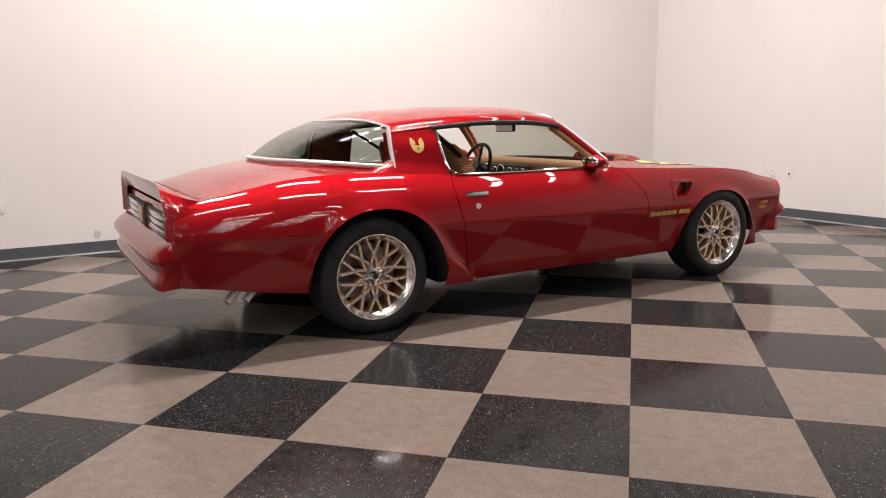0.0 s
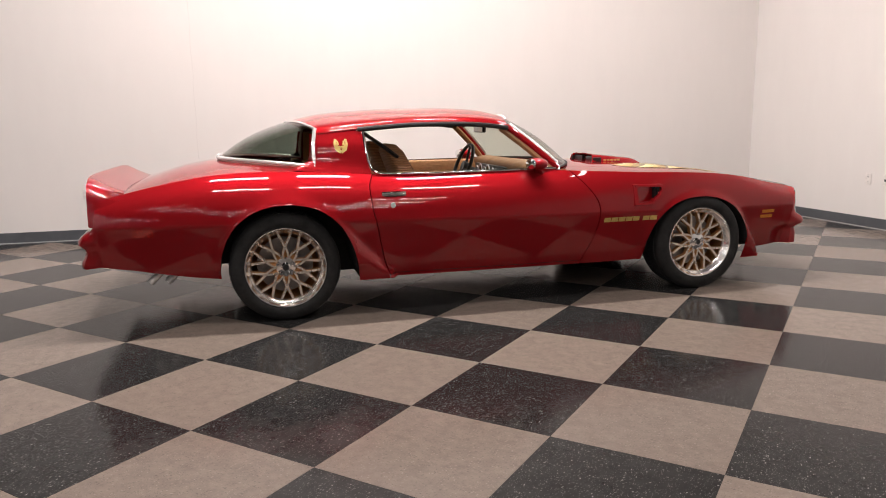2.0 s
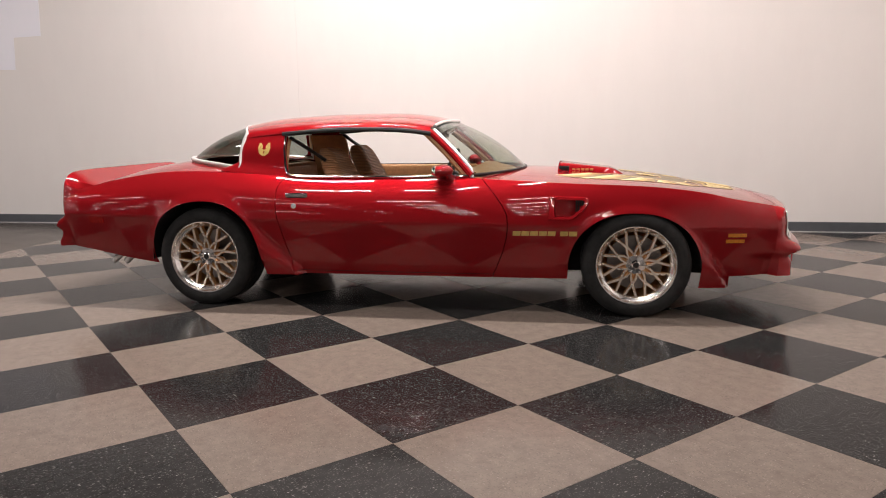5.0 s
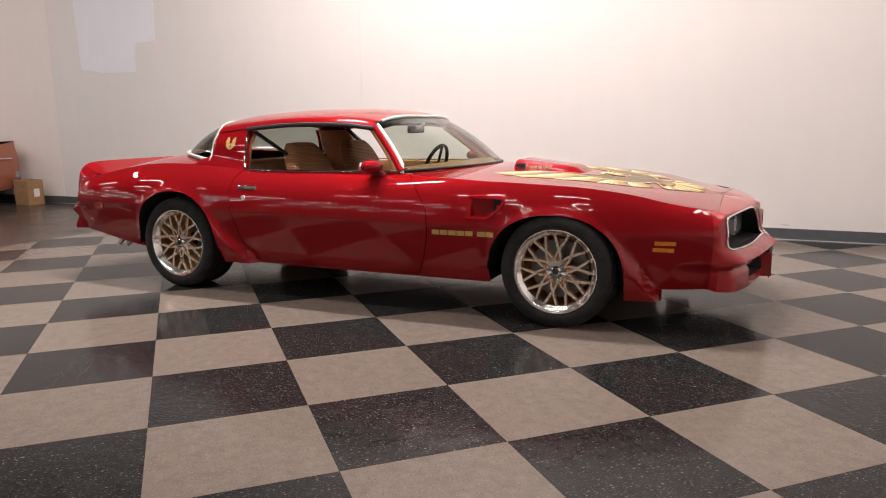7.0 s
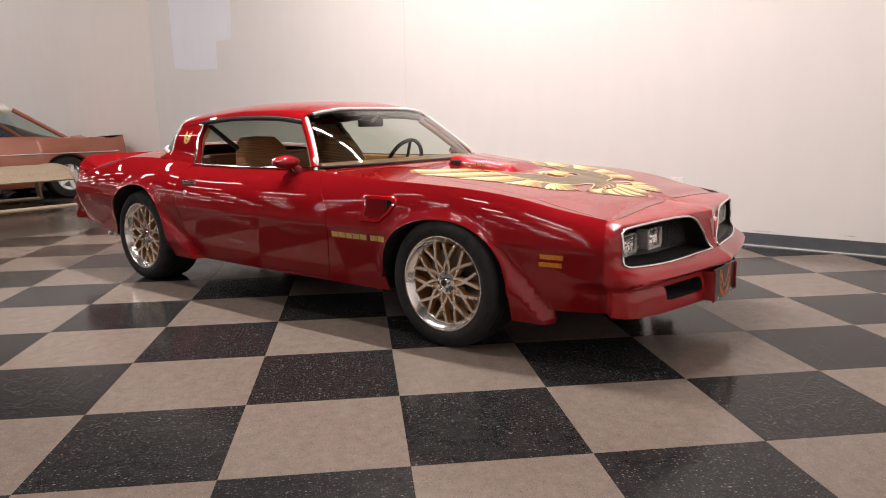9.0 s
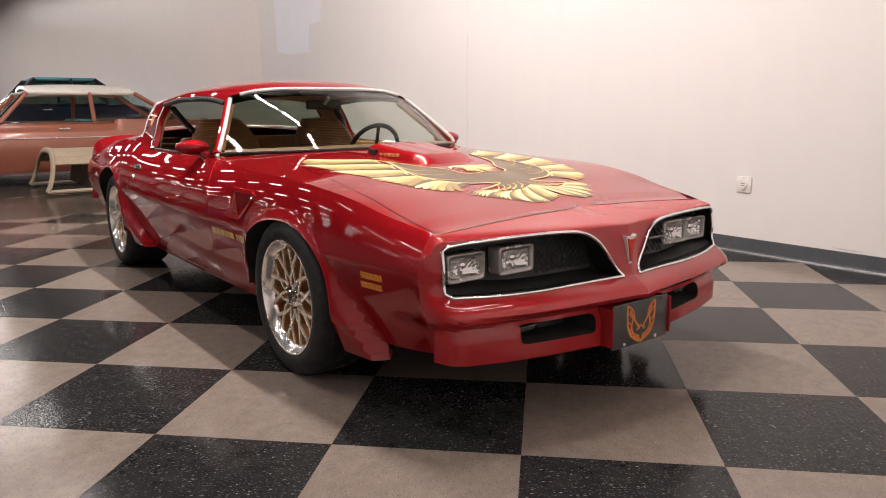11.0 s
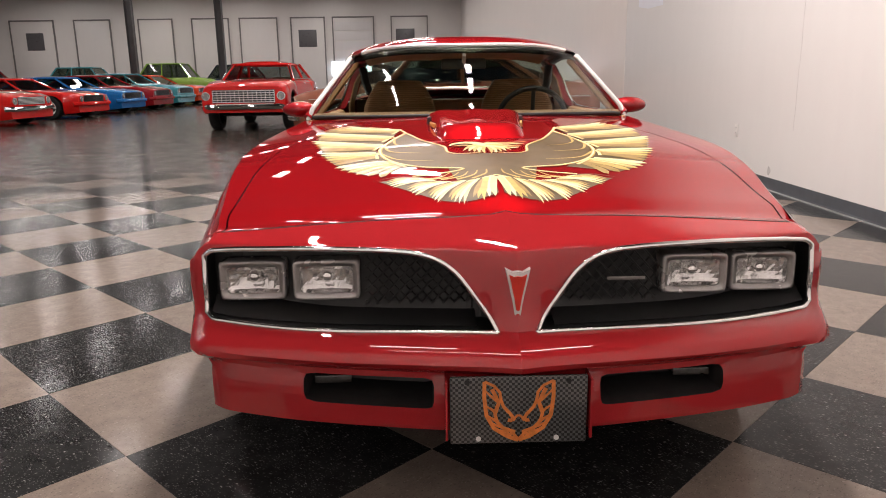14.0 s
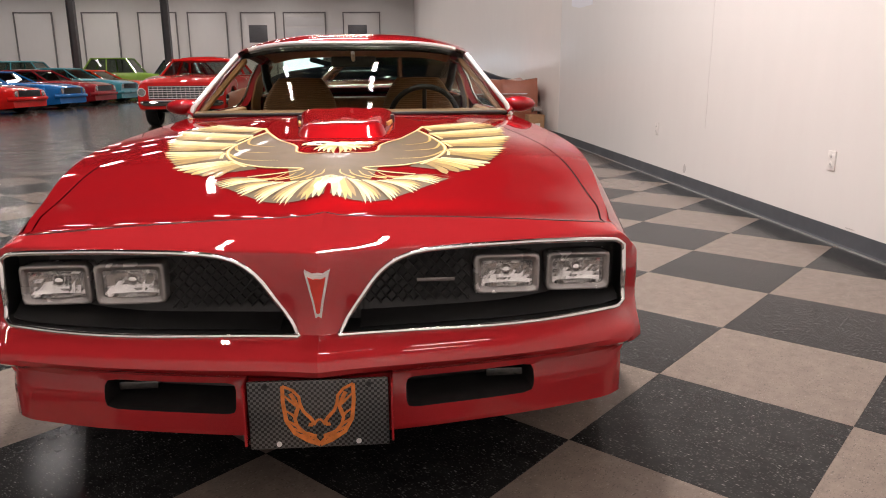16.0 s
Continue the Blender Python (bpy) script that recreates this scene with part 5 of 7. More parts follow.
for side in (-1, 1):
    # vent: raised frame, dark throat with upright vanes
    y = flank_y(0.98, 0.66)
    outl = [(0.852, 0.728), (1.062, 0.726), (1.086, 0.715), (1.088, 0.690), (1.060, 0.645), (1.000, 0.594), (0.985, 0.588), (0.852, 0.588)]
    inn = [(0.885, 0.708), (1.050, 0.706), (1.064, 0.700), (1.064, 0.686), (1.040, 0.652), (0.990, 0.612), (0.980, 0.608), (0.885, 0.608)]
    vs = [(x, side * (flank_y(x, z) - 0.002), z) for x, z in outl] + [(lerp(x, 0.97, 0.05), side * (flank_y(x, z) + 0.009), lerp(z, 0.66, 0.08)) for x, z in outl] + [(x, side * (flank_y(x, z) + 0.007), z) for x, z in inn] + [(lerp(x, 1.04, 0.15), side * (flank_y(x, z) - 0.05), lerp(z, 0.66, 0.15)) for x, z in inn]
    n = 8
    fs = [(r * n + i, r * n + (i + 1) % n, (r + 1) * n + (i + 1) % n, (r + 1) * n + i) for r in range(3) for i in range(n)]
    vent = put("fender_vent", mesh_of("fender_vent", vs, fs, M["red"], angle=30), car, "red fender air extractor")
    ramp_pts = [(0.872, side * (y - 0.004), 0.598), (1.09, side * (y - 0.060), 0.598), (1.09, side * (y - 0.060), 0.718), (0.872, side * (y - 0.004), 0.718)]
    put("vent_throat", mesh_of("vent_throat", ramp_pts + [(a, b_ - side * 0.006, c) for a, b_, c in ramp_pts], [(0, 1, 2, 3), (4, 5, 6, 7), (0, 1, 5, 4), (1, 2, 6, 5), (2, 3, 7, 6), (3, 0, 4, 7)], M["red"], smooth=False), vent)
    for k in range(4):
        bm = bmesh.new()
        x = 1.012 + k * 0.012
        box(bm, x, x + 0.007, side * (y - 0.055), side * (y - 0.018), 0.632 + 0.008 * k, 0.702, 0.001)
        part("vane", bm, M["black"], vent)
    # model lettering as plain gold bars
    xs = 0.640
    for k in range(7):
        if k == 5:
            xs += 0.022
        w = 0.047
        pts = [(x, flank_y(x, zz) + o, zz) for o in (-0.004, 0.0016) for x, zz in ((xs, 0.492), (xs + w, 0.492), (xs + w + 0.003, 0.5205), (xs + 0.003, 0.5205))]
        put("lettering_bar", mesh_of("lettering_bar", [(a, side * b_, c) for a, b_, c in pts], [(4, 5, 6, 7), (0, 1, 5, 4), (1, 2, 6, 5), (2, 3, 7, 6), (3, 0, 4, 7)], M["gold"], smooth=False), car, "gold lettering bar")
        xs += w + 0.005
    # door handle and lock
    bm = bmesh.new()
    yy = flank_y(-0.73, 0.723)
    box(bm, -0.803, -0.655, side * (yy - 0.006), side * (yy + 0.005), 0.706, 0.742, 0.006)
    hd = part("door_handle", bm, M["chrome"], car, "chrome door handle")
    bm = bmesh.new()
    box(bm, -0.790, -0.668, side * (yy + 0.004), side * (yy + 0.008), 0.711, 0.718, 0.002)
    part("grip", bm, M["black"], hd)
    bm = bmesh.new()
    yy = flank_y(-0.74, 0.662)
    rod(bm, (-0.740, side * (yy - 0.006), 0.662), (-0.740, side * (yy + 0.005), 0.662), 0.016, 18)
    part("door_lock", bm, M["bright_trim"], car, "round chrome lock")
    # side markers
    for k in range(2):
        z = 0.452 + 0.036 * k
        pts = [(x, flank_y(x, zz) + o, zz) for o in (-0.01, 0.005) for x, zz in ((1.884 + 0.01 * k, z), (1.990 + 0.01 * k, z), (1.990 + 0.01 * k, z + 0.022), (1.884 + 0.01 * k, z + 0.022))]
        me = mesh_of("side_marker", [(a, side * b_, c) for a, b_, c in pts], [(4, 5, 6, 7), (0, 1, 5, 4), (1, 2, 6, 5), (2, 3, 7, 6), (3, 0, 4, 7)], M["amber"], smooth=False)
        put("side_marker", me, car, "amber side marker bar")
    pts = [(x, flank_y(x, zz) + o, zz) for o in (-0.01, 0.005) for x, zz in ((-2.20, 0.535), (-2.09, 0.535), (-2.09, 0.578), (-2.20, 0.578))]
    put("side_marker", mesh_of("side_marker", [(a, side * b_, c) for a, b_, c in pts], [(4, 5, 6, 7), (0, 1, 5, 4), (1, 2, 6, 5), (2, 3, 7, 6), (3, 0, 4, 7)], M["red_lens"], smooth=False), car, "red rear side marker")
    # small gold bird mark on the sail panel
    bm = bmesh.new()
    EMBLEM = ([(0.030, 1.052), (0.036, 1.020), (0.026, 0.990), (0.0, 0.974)], 0.007, 0.009), ([(0.018, 1.040), (0.022, 1.015), (0.014, 0.996), (0.004, 0.990)], 0.005, 0.006), ([(0.012, 1.012), (0.006, 1.004), (0.0, 1.006)], 0.004, 0.006), ([(0.030, 1.052), (0.016, 1.034), (0.014, 1.018)], 0.002, 0.004)
    for sg in (-1, 1):
        for k, (pts, w0, w1) in enumerate(EMBLEM):
            prev = None
            for i_, (px, pz) in enumerate(pts):
                a_, c_ = Vector(pts[max(i_ - 1, 0)]), Vector(pts[min(i_ + 1, len(pts) - 1)])
                d_ = (c_ - a_).normalized()
                w = lerp(w0, w1, i_ / (len(pts) - 1))
                row = []
                for e_ in (-1, 1):
                    ex, ez = -1.012 + sg * (px - d_.y * w * e_), pz + d_.x * w * e_
                    row.append(bm.verts.new((ex, side * (sail_y(ex, ez) + 0.0012 + 0.0002 * k), ez)))
                if prev:
                    bm.faces.new((prev[0], prev[1], row[1], row[0]))
                prev = row
    part("pillar_emblem", bm, M["gold"], car, "small gold bird emblem", smooth=False)
    # door mirror
    bm = bmesh.new()
    ball(bm, (0.205, side * 0.835, 0.877), 0.066, 0.088, 0.040, 18, 12)
    mir = part("door_mirror", bm, M["red"], car, "red teardrop door mirror")
    bm = bmesh.new()
    rod(bm, (0.225, side * 0.80, 0.86), (0.25, side * 0.765, 0.815), 0.020, 12, 0.03)
    part("stalk", bm, M["red"], mir)
    bm = bmesh.new()
    ball(bm, (0.162, side * 0.836, 0.877), 0.026, 0.076, 0.034, 18, 10)
    part("mirror_glass", bm, M["chrome"], mir, "mirror glass")

# ---- number-plate panel with an orange flame motif ----
bm = bmesh.new()
box(bm, 2.438, 2.446, -0.156, 0.150, 0.222, 0.384, 0.005)
plate = part("front_plate", bm, M["carbon"], car, "dark carbon-look front plate with an orange bird")


def ribbon(bm, pts, w0, w1, x0, th=0.0007):
    """A thin raised stroke on an upright plate through (y, z) points, tapering from w0 to w1."""
    n = len(pts)
    prev = None
    for i, (py, pz) in enumerate(pts):
        a, b_ = Vector(pts[max(i - 1, 0)]), Vector(pts[min(i + 1, n - 1)])
        d = (b_ - a).normalized()
        w = lerp(w0, w1, i / (n - 1))
        row = [bm.verts.new((x0 + h_, py - d.y * w * sg_, pz + d.x * w * sg_)) for sg_, h_ in ((-1, 0), (-1, th), (1, th), (1, 0))]
        if prev:
            for q in range(3):
                bm.faces.new((prev[q], prev[q + 1], row[q + 1], row[q]))
        prev = row


bm = bmesh.new()
BIRD = (([(0.0765, 0.373), (0.077, 0.335), (0.072, 0.291), (0.055, 0.260), (0.025, 0.240), (0.0, 0.231)], 0.0042, 0.0050),
        ([(0.0765, 0.373), (0.055, 0.362), (0.042, 0.346), (0.040, 0.329), (0.049, 0.313), (0.053, 0.295), (0.049, 0.277), (0.034, 0.260), (0.008, 0.250)], 0.0030, 0.0042),
        ([(0.060, 0.355), (0.050, 0.335), (0.045, 0.318), (0.050, 0.300)], 0.0045, 0.0030),
        ([(0.040, 0.329), (0.034, 0.312), (0.019, 0.295), (0.013, 0.286), (0.017, 0.278), (0.024, 0.280)], 0.0034, 0.0046),
        ([(0.075, 0.352), (0.062, 0.338), (0.049, 0.327)], 0.0016, 0.0040),
        ([(0.073, 0.315), (0.060, 0.306), (0.050, 0.296)], 0.0016, 0.0040),
        ([(0.070, 0.292), (0.058, 0.283), (0.046, 0.276)], 0.0016, 0.0040),
        ([(0.063, 0.275), (0.048, 0.266), (0.034, 0.262)], 0.0016, 0.0040),
        ([(0.051, 0.258), (0.036, 0.253), (0.022, 0.252)], 0.0016, 0.0040),
        ([(0.034, 0.247), (0.022, 0.246), (0.010, 0.247)], 0.0016, 0.0036),
        ([(0.0, 0.231), (0.010, 0.244), (0.011, 0.256)], 0.0050, 0.0016),
        ([(0.012, 0.277), (0.006, 0.288), (0.0, 0.292)], 0.0020, 0.0030))
for sg in (-1, 1):
    for q_, (pts, w0, w1) in enumerate(BIRD):
        ribbon(bm, [(sg * a - 0.003, z) for a, z in pts], w0, w1, 2.4462 + 0.00004 * q_)
part("flame_bird", bm, M["orange"], plate, "orange flame bird motif", smooth=False)
for y in (-0.115, -0.09, 0.085, 0.11):
    bm = bmesh.new()
    z = 0.235 if abs(y) < 0.1 else 0.372
    rod(bm, (2.442, y - 0.003, z), (2.4485, y - 0.003, z), 0.006, 10)
    part("plate_screw", bm, M["machined"] if z < 0.3 else M["black"], plate)
for side in (-1, 1):
    bm = bmesh.new()
    box(bm, 2.39, 2.454, side * 0.158 - 0.003, side * 0.164 - 0.003, 0.235, 0.375, 0.002)
    part("plate_bracket", bm, M["red_soft"], plate)


# ---- wheels ----
def lathe(prof, n=48, axis_y=True):
    vs, fs = [], []
    for r, y in prof:
        for i in range(n):
            a = 2 * math.pi * i / n
            vs.append((r * math.cos(a), y, r * math.sin(a)))
    for k in range(len(prof) - 1):
        for i in range(n):
            fs.append((k * n + i, k * n + (i + 1) % n, (k + 1) * n + (i + 1) % n, (k + 1) * n + i))
    return vs, fs


# outward is -y here; the flank face of the rim lies at y = -0.115
R_T = 0.321
tyre_prof = [(0.226, 0.13), (0.250, 0.139), (0.290, 0.138), (0.310, 0.122), (R_T, 0.105), (R_T, -0.090), (0.315, -0.112), (0.302, -0.126), (0.272, -0.134), (0.252, -0.131), (0.240, -0.124), (0.226, -0.112)]
vs, fs = lathe(tyre_prof, 72)
tyre_me = mesh_of("tyre", vs, fs, M["rubber"], angle=50)
bm = bmesh.new()
for i in range(72):
    a = 2 * math.pi * i / 72
    for y, dy in ((-0.075, 0.03), (-0.02, 0.045), (0.04, 0.045)):
        vs8 = box(bm, -0.011, 0.011, y, y + dy, -0.0035, 0.0032)
        m4 = Matrix.Rotation(-a, 4, "Y") @ Matrix.Translation((0, 0, R_T)) @ Matrix.Rotation(0.35, 4, "Z")
        bmesh.ops.transform(bm, matrix=m4, verts=vs8)
tread_me = finish("tread", bm, M["rubber"], False)
vs, fs = lathe([(0.243, 0.125), (0.236, 0.115), (0.222, 0.05), (0.206, -0.03), (0.206, -0.074), (0.208, -0.088), (0.214, -0.095), (0.226, -0.104), (0.235, -0.116), (0.240, -0.125), (0.2465, -0.126), (0.249, -0.119)], 96)
rim_me = mesh_of("rim", vs, fs, M["polished"], angle=40)
vs, fs = lathe([(0.2055, -0.076), (0.204, -0.060), (0.203, 0.02), (0.19, 0.06), (0.16, 0.08)], 60)
barrel_me = mesh_of("barrel", vs, fs, M["gold_alloy"], angle=40)


def bar2d(bm, p, q, w, y0, y1, wq=None):
    """A flat spoke bar from p to q in the wheel's plane, from depth y0 (face) to y1."""
    p, q = Vector(p), Vector(q)
    d = (q - p).normalized()
    n = Vector((-d.y, d.x))
    wq = wq or w
    c = [p + n * w, p - n * w, q - n * wq, q + n * wq]
    a = [bm.verts.new((v.x, y0, v.y)) for v in c]
    g = [bm.verts.new((v.x, y1, v.y)) for v in c]
    bm.faces.new(a)
    bm.faces.new(g[::-1])
    for i in range(4):
        bm.faces.new((a[i], g[i], g[(i + 1) % 4], a[(i + 1) % 4]))


def pol(r, deg):
    return (r * math.cos(radians(deg)), r * math.sin(radians(deg)))


face, core = bmesh.new(), bmesh.new()
for k in range(10):
    a0 = 36 * k + 18
    for sg in (-1, 1):
        # bright cut faces, narrow, above wider gold flanks
        for bmq, y0, y1, g in ((face, -0.098, -0.092, 1.0), (core, -0.092, -0.060, 1.22)):
            bar2d(bmq, pol(0.128, a0 + sg * 0.6), pol(0.209, a0 + sg * 10.5), 0.0072 * g, y0, y1, 0.0062 * g)
            bar2d(bmq, pol(0.086, a0 + sg * 10.5), pol(0.132, a0), 0.0060 * g, y0 + 0.003, y1 + 0.002)
            bar2d(bmq, pol(0.058, a0 + sg * 17.5), pol(0.088, a0 + sg * 10.0), 0.0050 * g, y0 + 0.006, y1 + 0.003)
    # hollow gold petals of the inner star
    c = [core.verts.new((pol(r, a)[0], y_, pol(r, a)[1])) for r, a, y_ in ((0.045, a0 - 8, -0.084), (0.070, a0 - 14, -0.086), (0.090, a0 - 9, -0.086), (0.130, a0, -0.088))]
    d = [core.verts.new((pol(r, a)[0], y_, pol(r, a)[1])) for r, a, y_ in ((0.045, a0 + 8, -0.084), (0.070, a0 + 14, -0.086), (0.090, a0 + 9, -0.086))]
    mid_ = [core.verts.new((pol(r, a0)[0], -0.078, pol(r, a0)[1])) for r in (0.045, 0.070, 0.090)]
    for i in range(2):
        core.faces.new((c[i], c[i + 1], mid_[i + 1], mid_[i]))
        core.faces.new((mid_[i], mid_[i + 1], d[i + 1], d[i]))
    core.faces.new((c[2], c[3], mid_[2]))
    core.faces.new((mid_[2], c[3], d[2]))
spoke_me = finish("spoke_face", face, M["spoke_cut"], False)
core_me = finish("spoke_core", core, M["gold_alloy"], False)
vs, fs = lathe([(0.001, -0.104), (0.020, -0.104), (0.026, -0.100), (0.027, -0.088), (0.058, -0.084), (0.060, -0.05)], 30)
hub_me = mesh_of("hub_cap", vs, fs, M["chrome"], angle=30)
vs, fs = lathe([(0.001, -0.1055), (0.016, -0.1055), (0.017, -0.104)], 20)
cap_me = mesh_of("cap_badge", vs, fs, M["black"])
bm = bmesh.new()
rod(bm, (0, -0.070, 0), (0, -0.098, 0), 0.0085, 6)
nut_me = finish("wheel_nut", bm, M["chrome"], False)
vs, fs = lathe([(0.06, 0.0), (0.165, 0.0), (0.165, 0.024), (0.06, 0.024)], 48)
disc_me = mesh_of("brake_disc", vs, fs, plain("brake_steel", (0.35, 0.34, 0.33), 0.35, 1.0), angle=30)


for me in (rim_me, barrel_me, spoke_me, core_me):
    for v in me.vertices:
        v.co.x *= 0.955
        v.co.z *= 0.955


def wheel(x, y, turn_z, roll, width=1.0):
    w = put("wheel", rim_me, car, "gold snowflake alloy wheel with a polished lip", m=pose(x, y, R_T - 0.004, 0, 0, turn_z) @ pose(0, 0, 0, 0, roll, 0) @ Matrix.Diagonal((1, width, 1, 1)))
    for nm, me in (("tyre", tyre_me), ("tread", tread_me), ("barrel", barrel_me), ("spoke_face", spoke_me), ("spoke_core", core_me), ("hub_cap", hub_me), ("cap_badge", cap_me), ("brake_disc", disc_me)):
        ob = put(nm, me, w)
        if nm == "tread":
            tagged(ob, kind="stuff")
    for k in range(5):
        px, pz = pol(0.052, 72 * k + 90)
        put("wheel_nut", nut_me, w, m=pose(px, 0, pz))


for x, wd in ((1.373, 0.95), (-1.38, 1.1)):
    wheel(x, -0.765 + 0.02 * (wd > 1), 0, 8 if x > 0 else 0, wd)
    wheel(x, 0.765 - 0.02 * (wd > 1), 180, 20, wd)

# arch liners and underside
for cx, cz, rx, rz in (FA, RA):
    for side in (-1, 1):
        rows = []
        for t in np.linspace(0.04, math.pi - 0.04, 28):
            c_, s_ = math.cos(t), math.sin(t)
            x = cx + (rx + 0.004) * math.copysign(abs(c_) ** (2 / ARCH_P), c_)
            z = cz + (rz + 0.004) * s_ ** (2 / ARCH_P)
            ye = flank_y(min(max(x, cx - rx * 0.98), cx + rx * 0.98), max(z, 0.3)) - 0.004
            rows.append([Vector((x, side * yy, z)) for yy in (ye, ye - 0.02, 0.50)])
        rows = [r + [Vector((cx, side * 0.498, 0.30))] for r in rows]
        put("arch_liner", grid_mesh("arch_liner", rows, M["under"], angle=60), car)
bm = bmesh.new()
box(bm, -1.72, 2.16, -0.50, 0.50, 0.20, 0.50, 0.03)
box(bm, -2.32, -1.73, -0.50, 0.50, 0.40, 0.50, 0.03)
box(bm, -0.94, 0.95, -0.77, 0.77, 0.205, 0.30, 0.02)
for sg in (-1, 1):
    box(bm, -2.25, -1.80, sg * 0.50, sg * 0.78, 0.42, 0.50, 0.02)
    box(bm, 1.80, 2.06, sg * 0.5, sg * 0.64, 0.30, 0.45, 0.02)
part("underbody", bm, M["under"], car, "dark underside")
for side in (-1, 1):
    for k in range(2):
        x0 = -2.137 + 0.096 * k
        y0 = side * 0.69
        vs, fs = tube([(x0 + 0.20, y0 * 0.98, 0.37), (x0 + 0.08, y0, 0.335), (x0 - 0.015, y0 + side * 0.03, 0.246)], 0.022, 14)
        put("exhaust_tip", mesh_of("exhaust_tip", vs, fs, M["bright_trim"]), car, "chrome exhaust tip")

# ---- cabin ----
bm = bmesh.new()
box(bm, -0.93, 0.55, -0.70, 0.70, 0.30, 0.34)
box(bm, -1.2, -0.935, -0.48, 0.48, 0.30, 0.34)
box(bm, 0.50, 0.56, -0.74, 0.74, 0.30, 0.80)
box(bm, -1.25, -1.20, -0.48, 0.48, 0.30, 0.88)
box(bm, -1.25, -1.20, -0.68, 0.68, 0.72, 0.88)
part("cabin_floor", bm, M["tan_dark"], car, "tan carpeted cabin floor", smooth=False)
for side in (-1, 1):
    rows = [[Vector((x, side * yy, z)) for yy, z in ((0.745, 0.32), (0.735, 0.50), (0.72, 0.66), (0.715, 0.78), (0.73, 0.826), (0.755, 0.835))] for x in np.linspace(-0.84, 0.44, 14)]
    dp = put("door_trim", grid_mesh("door_trim", rows, M["tan"], thick=0.01, flip=side > 0), car, "tan door trim panel")
    bm = bmesh.new()
    box(bm, -0.55, 0.05, side * 0.66, side * 0.725, 0.60, 0.66, 0.02)
    part("armrest", bm, M["tan"], dp)
    rows = [[Vector((x, side * yy, z)) for yy, z in ((0.50, 0.705), (0.70, 0.72), (0.70, 0.86), (0.66, 1.0), (0.60, 1.085))] for x in np.linspace(-1.15, -0.85, 6)]
    put("rear_trim", grid_mesh("rear_trim", rows, M["tan"], thick=0.01), car, "tan rear quarter trim")
    vs, fs = tube([(-0.86, side * 0.60, 1.085), (-0.72, side * 0.57, 0.99), (-0.64, side * 0.54, 0.93)], 0.012, 8, flat=2.2)
    put("seat_belt", mesh_of("seat_belt", vs, fs, M["black"]), car, "dark seat belt strap")
bm = bmesh.new()
box(bm, -1.62, -1.18, -0.60, 0.60, 0.80, 0.845, 0.02)
part("parcel_shelf", bm, M["tan_dark"], car)


def seat(y):
    bm = bmesh.new()
    box(bm, -0.62, -0.10, y - 0.235, y + 0.235, 0.36, 0.50, 0.06, 4)
    s = part("seat", bm, M["tan"], car, "tan high-back bucket seat")
    s.matrix_basis = pose(0.07, 0, 0)
    rows = []
    for a in range(15):
        t = a / 14
        z = lerp(0.46, 1.005, t)
        w = 0.235 * (1 - 0.10 * t) if t < 0.68 else 0.235 * lerp(0.93, 0.56, ((t - 0.68) / 0.32) ** 1.6)
        xc = lerp(-0.50, -0.745, t)
        row = []
        for c in range(25):
            an = 2 * math.pi * c / 24
            ca, sa = math.cos(an), math.sin(an)
            q = (abs(ca) ** 3.5 + abs(sa) ** 3.5) ** (-1 / 3.5)
            th = 0.085 * (1 - 0.35 * t) * (1 if t < 0.96 else 0.5)
            row.append(Vector((xc + sa * q * th + (0.02 if sa > 0 and abs(ca * q) > 0.7 else 0), y + ca * q * w, z)))
        rows.append(row)
    top = Vector((-0.75, y, 1.012))
    rows.append([top for _ in range(25)])
    put("backrest", grid_mesh("backrest", rows, M["tan_rib"], angle=70), s, "ribbed tan backrest with an integral headrest")
    bm = bmesh.new()
    rod(bm, (-0.675, y - 0.12 * (1 if y > 0 else -1), 0.90), (-0.655, y - 0.12 * (1 if y > 0 else -1), 0.86), 0.03, 10)
    part("belt_guide", bm, M["black"], s)


seat(0.36)
seat(-0.36)
bm = bmesh.new()
box(bm, -1.16, -0.86, -0.48, 0.48, 0.36, 0.52, 0.06, 3)
rs = part("rear_seat", bm, M["tan"], car, "tan rear bench seat")
bm = bmesh.new()
box(bm, -1.20, -1.05, -0.48, 0.48, 0.46, 0.88, 0.05, 3)
part("rear_backrest", bm, M["tan"], rs)
bm = bmesh.new()
box(bm, -0.55, 0.30, -0.11, 0.11, 0.33, 0.53, 0.03, 3)
part("centre_console", bm, M["tan"], car)
rows = []
for c in range(25):
    y = (c / 12 - 1) * 0.735
    xx = 0.60 - 0.20 * (abs(y) / 0.735) ** 2
    rows.append([Vector((px, y, pz)) for px, pz in ((xx, 0.842), (0.40, 0.862), (0.31, 0.862), (0.275, 0.845), (0.265, 0.82), (0.285, 0.70), (0.33, 0.58), (0.45, 0.50))])
dash = put("dashboard", grid_mesh("dashboard", rows, M["dash_tan"], thick=0.012, angle=60), car, "tan dashboard with round black dials")
bm = bmesh.new()
box(bm, 0.245, 0.275, -0.10, 0.62, 0.705, 0.812, 0.012)
part("dial_panel", bm, M["black"], dash, "dark dial panel")
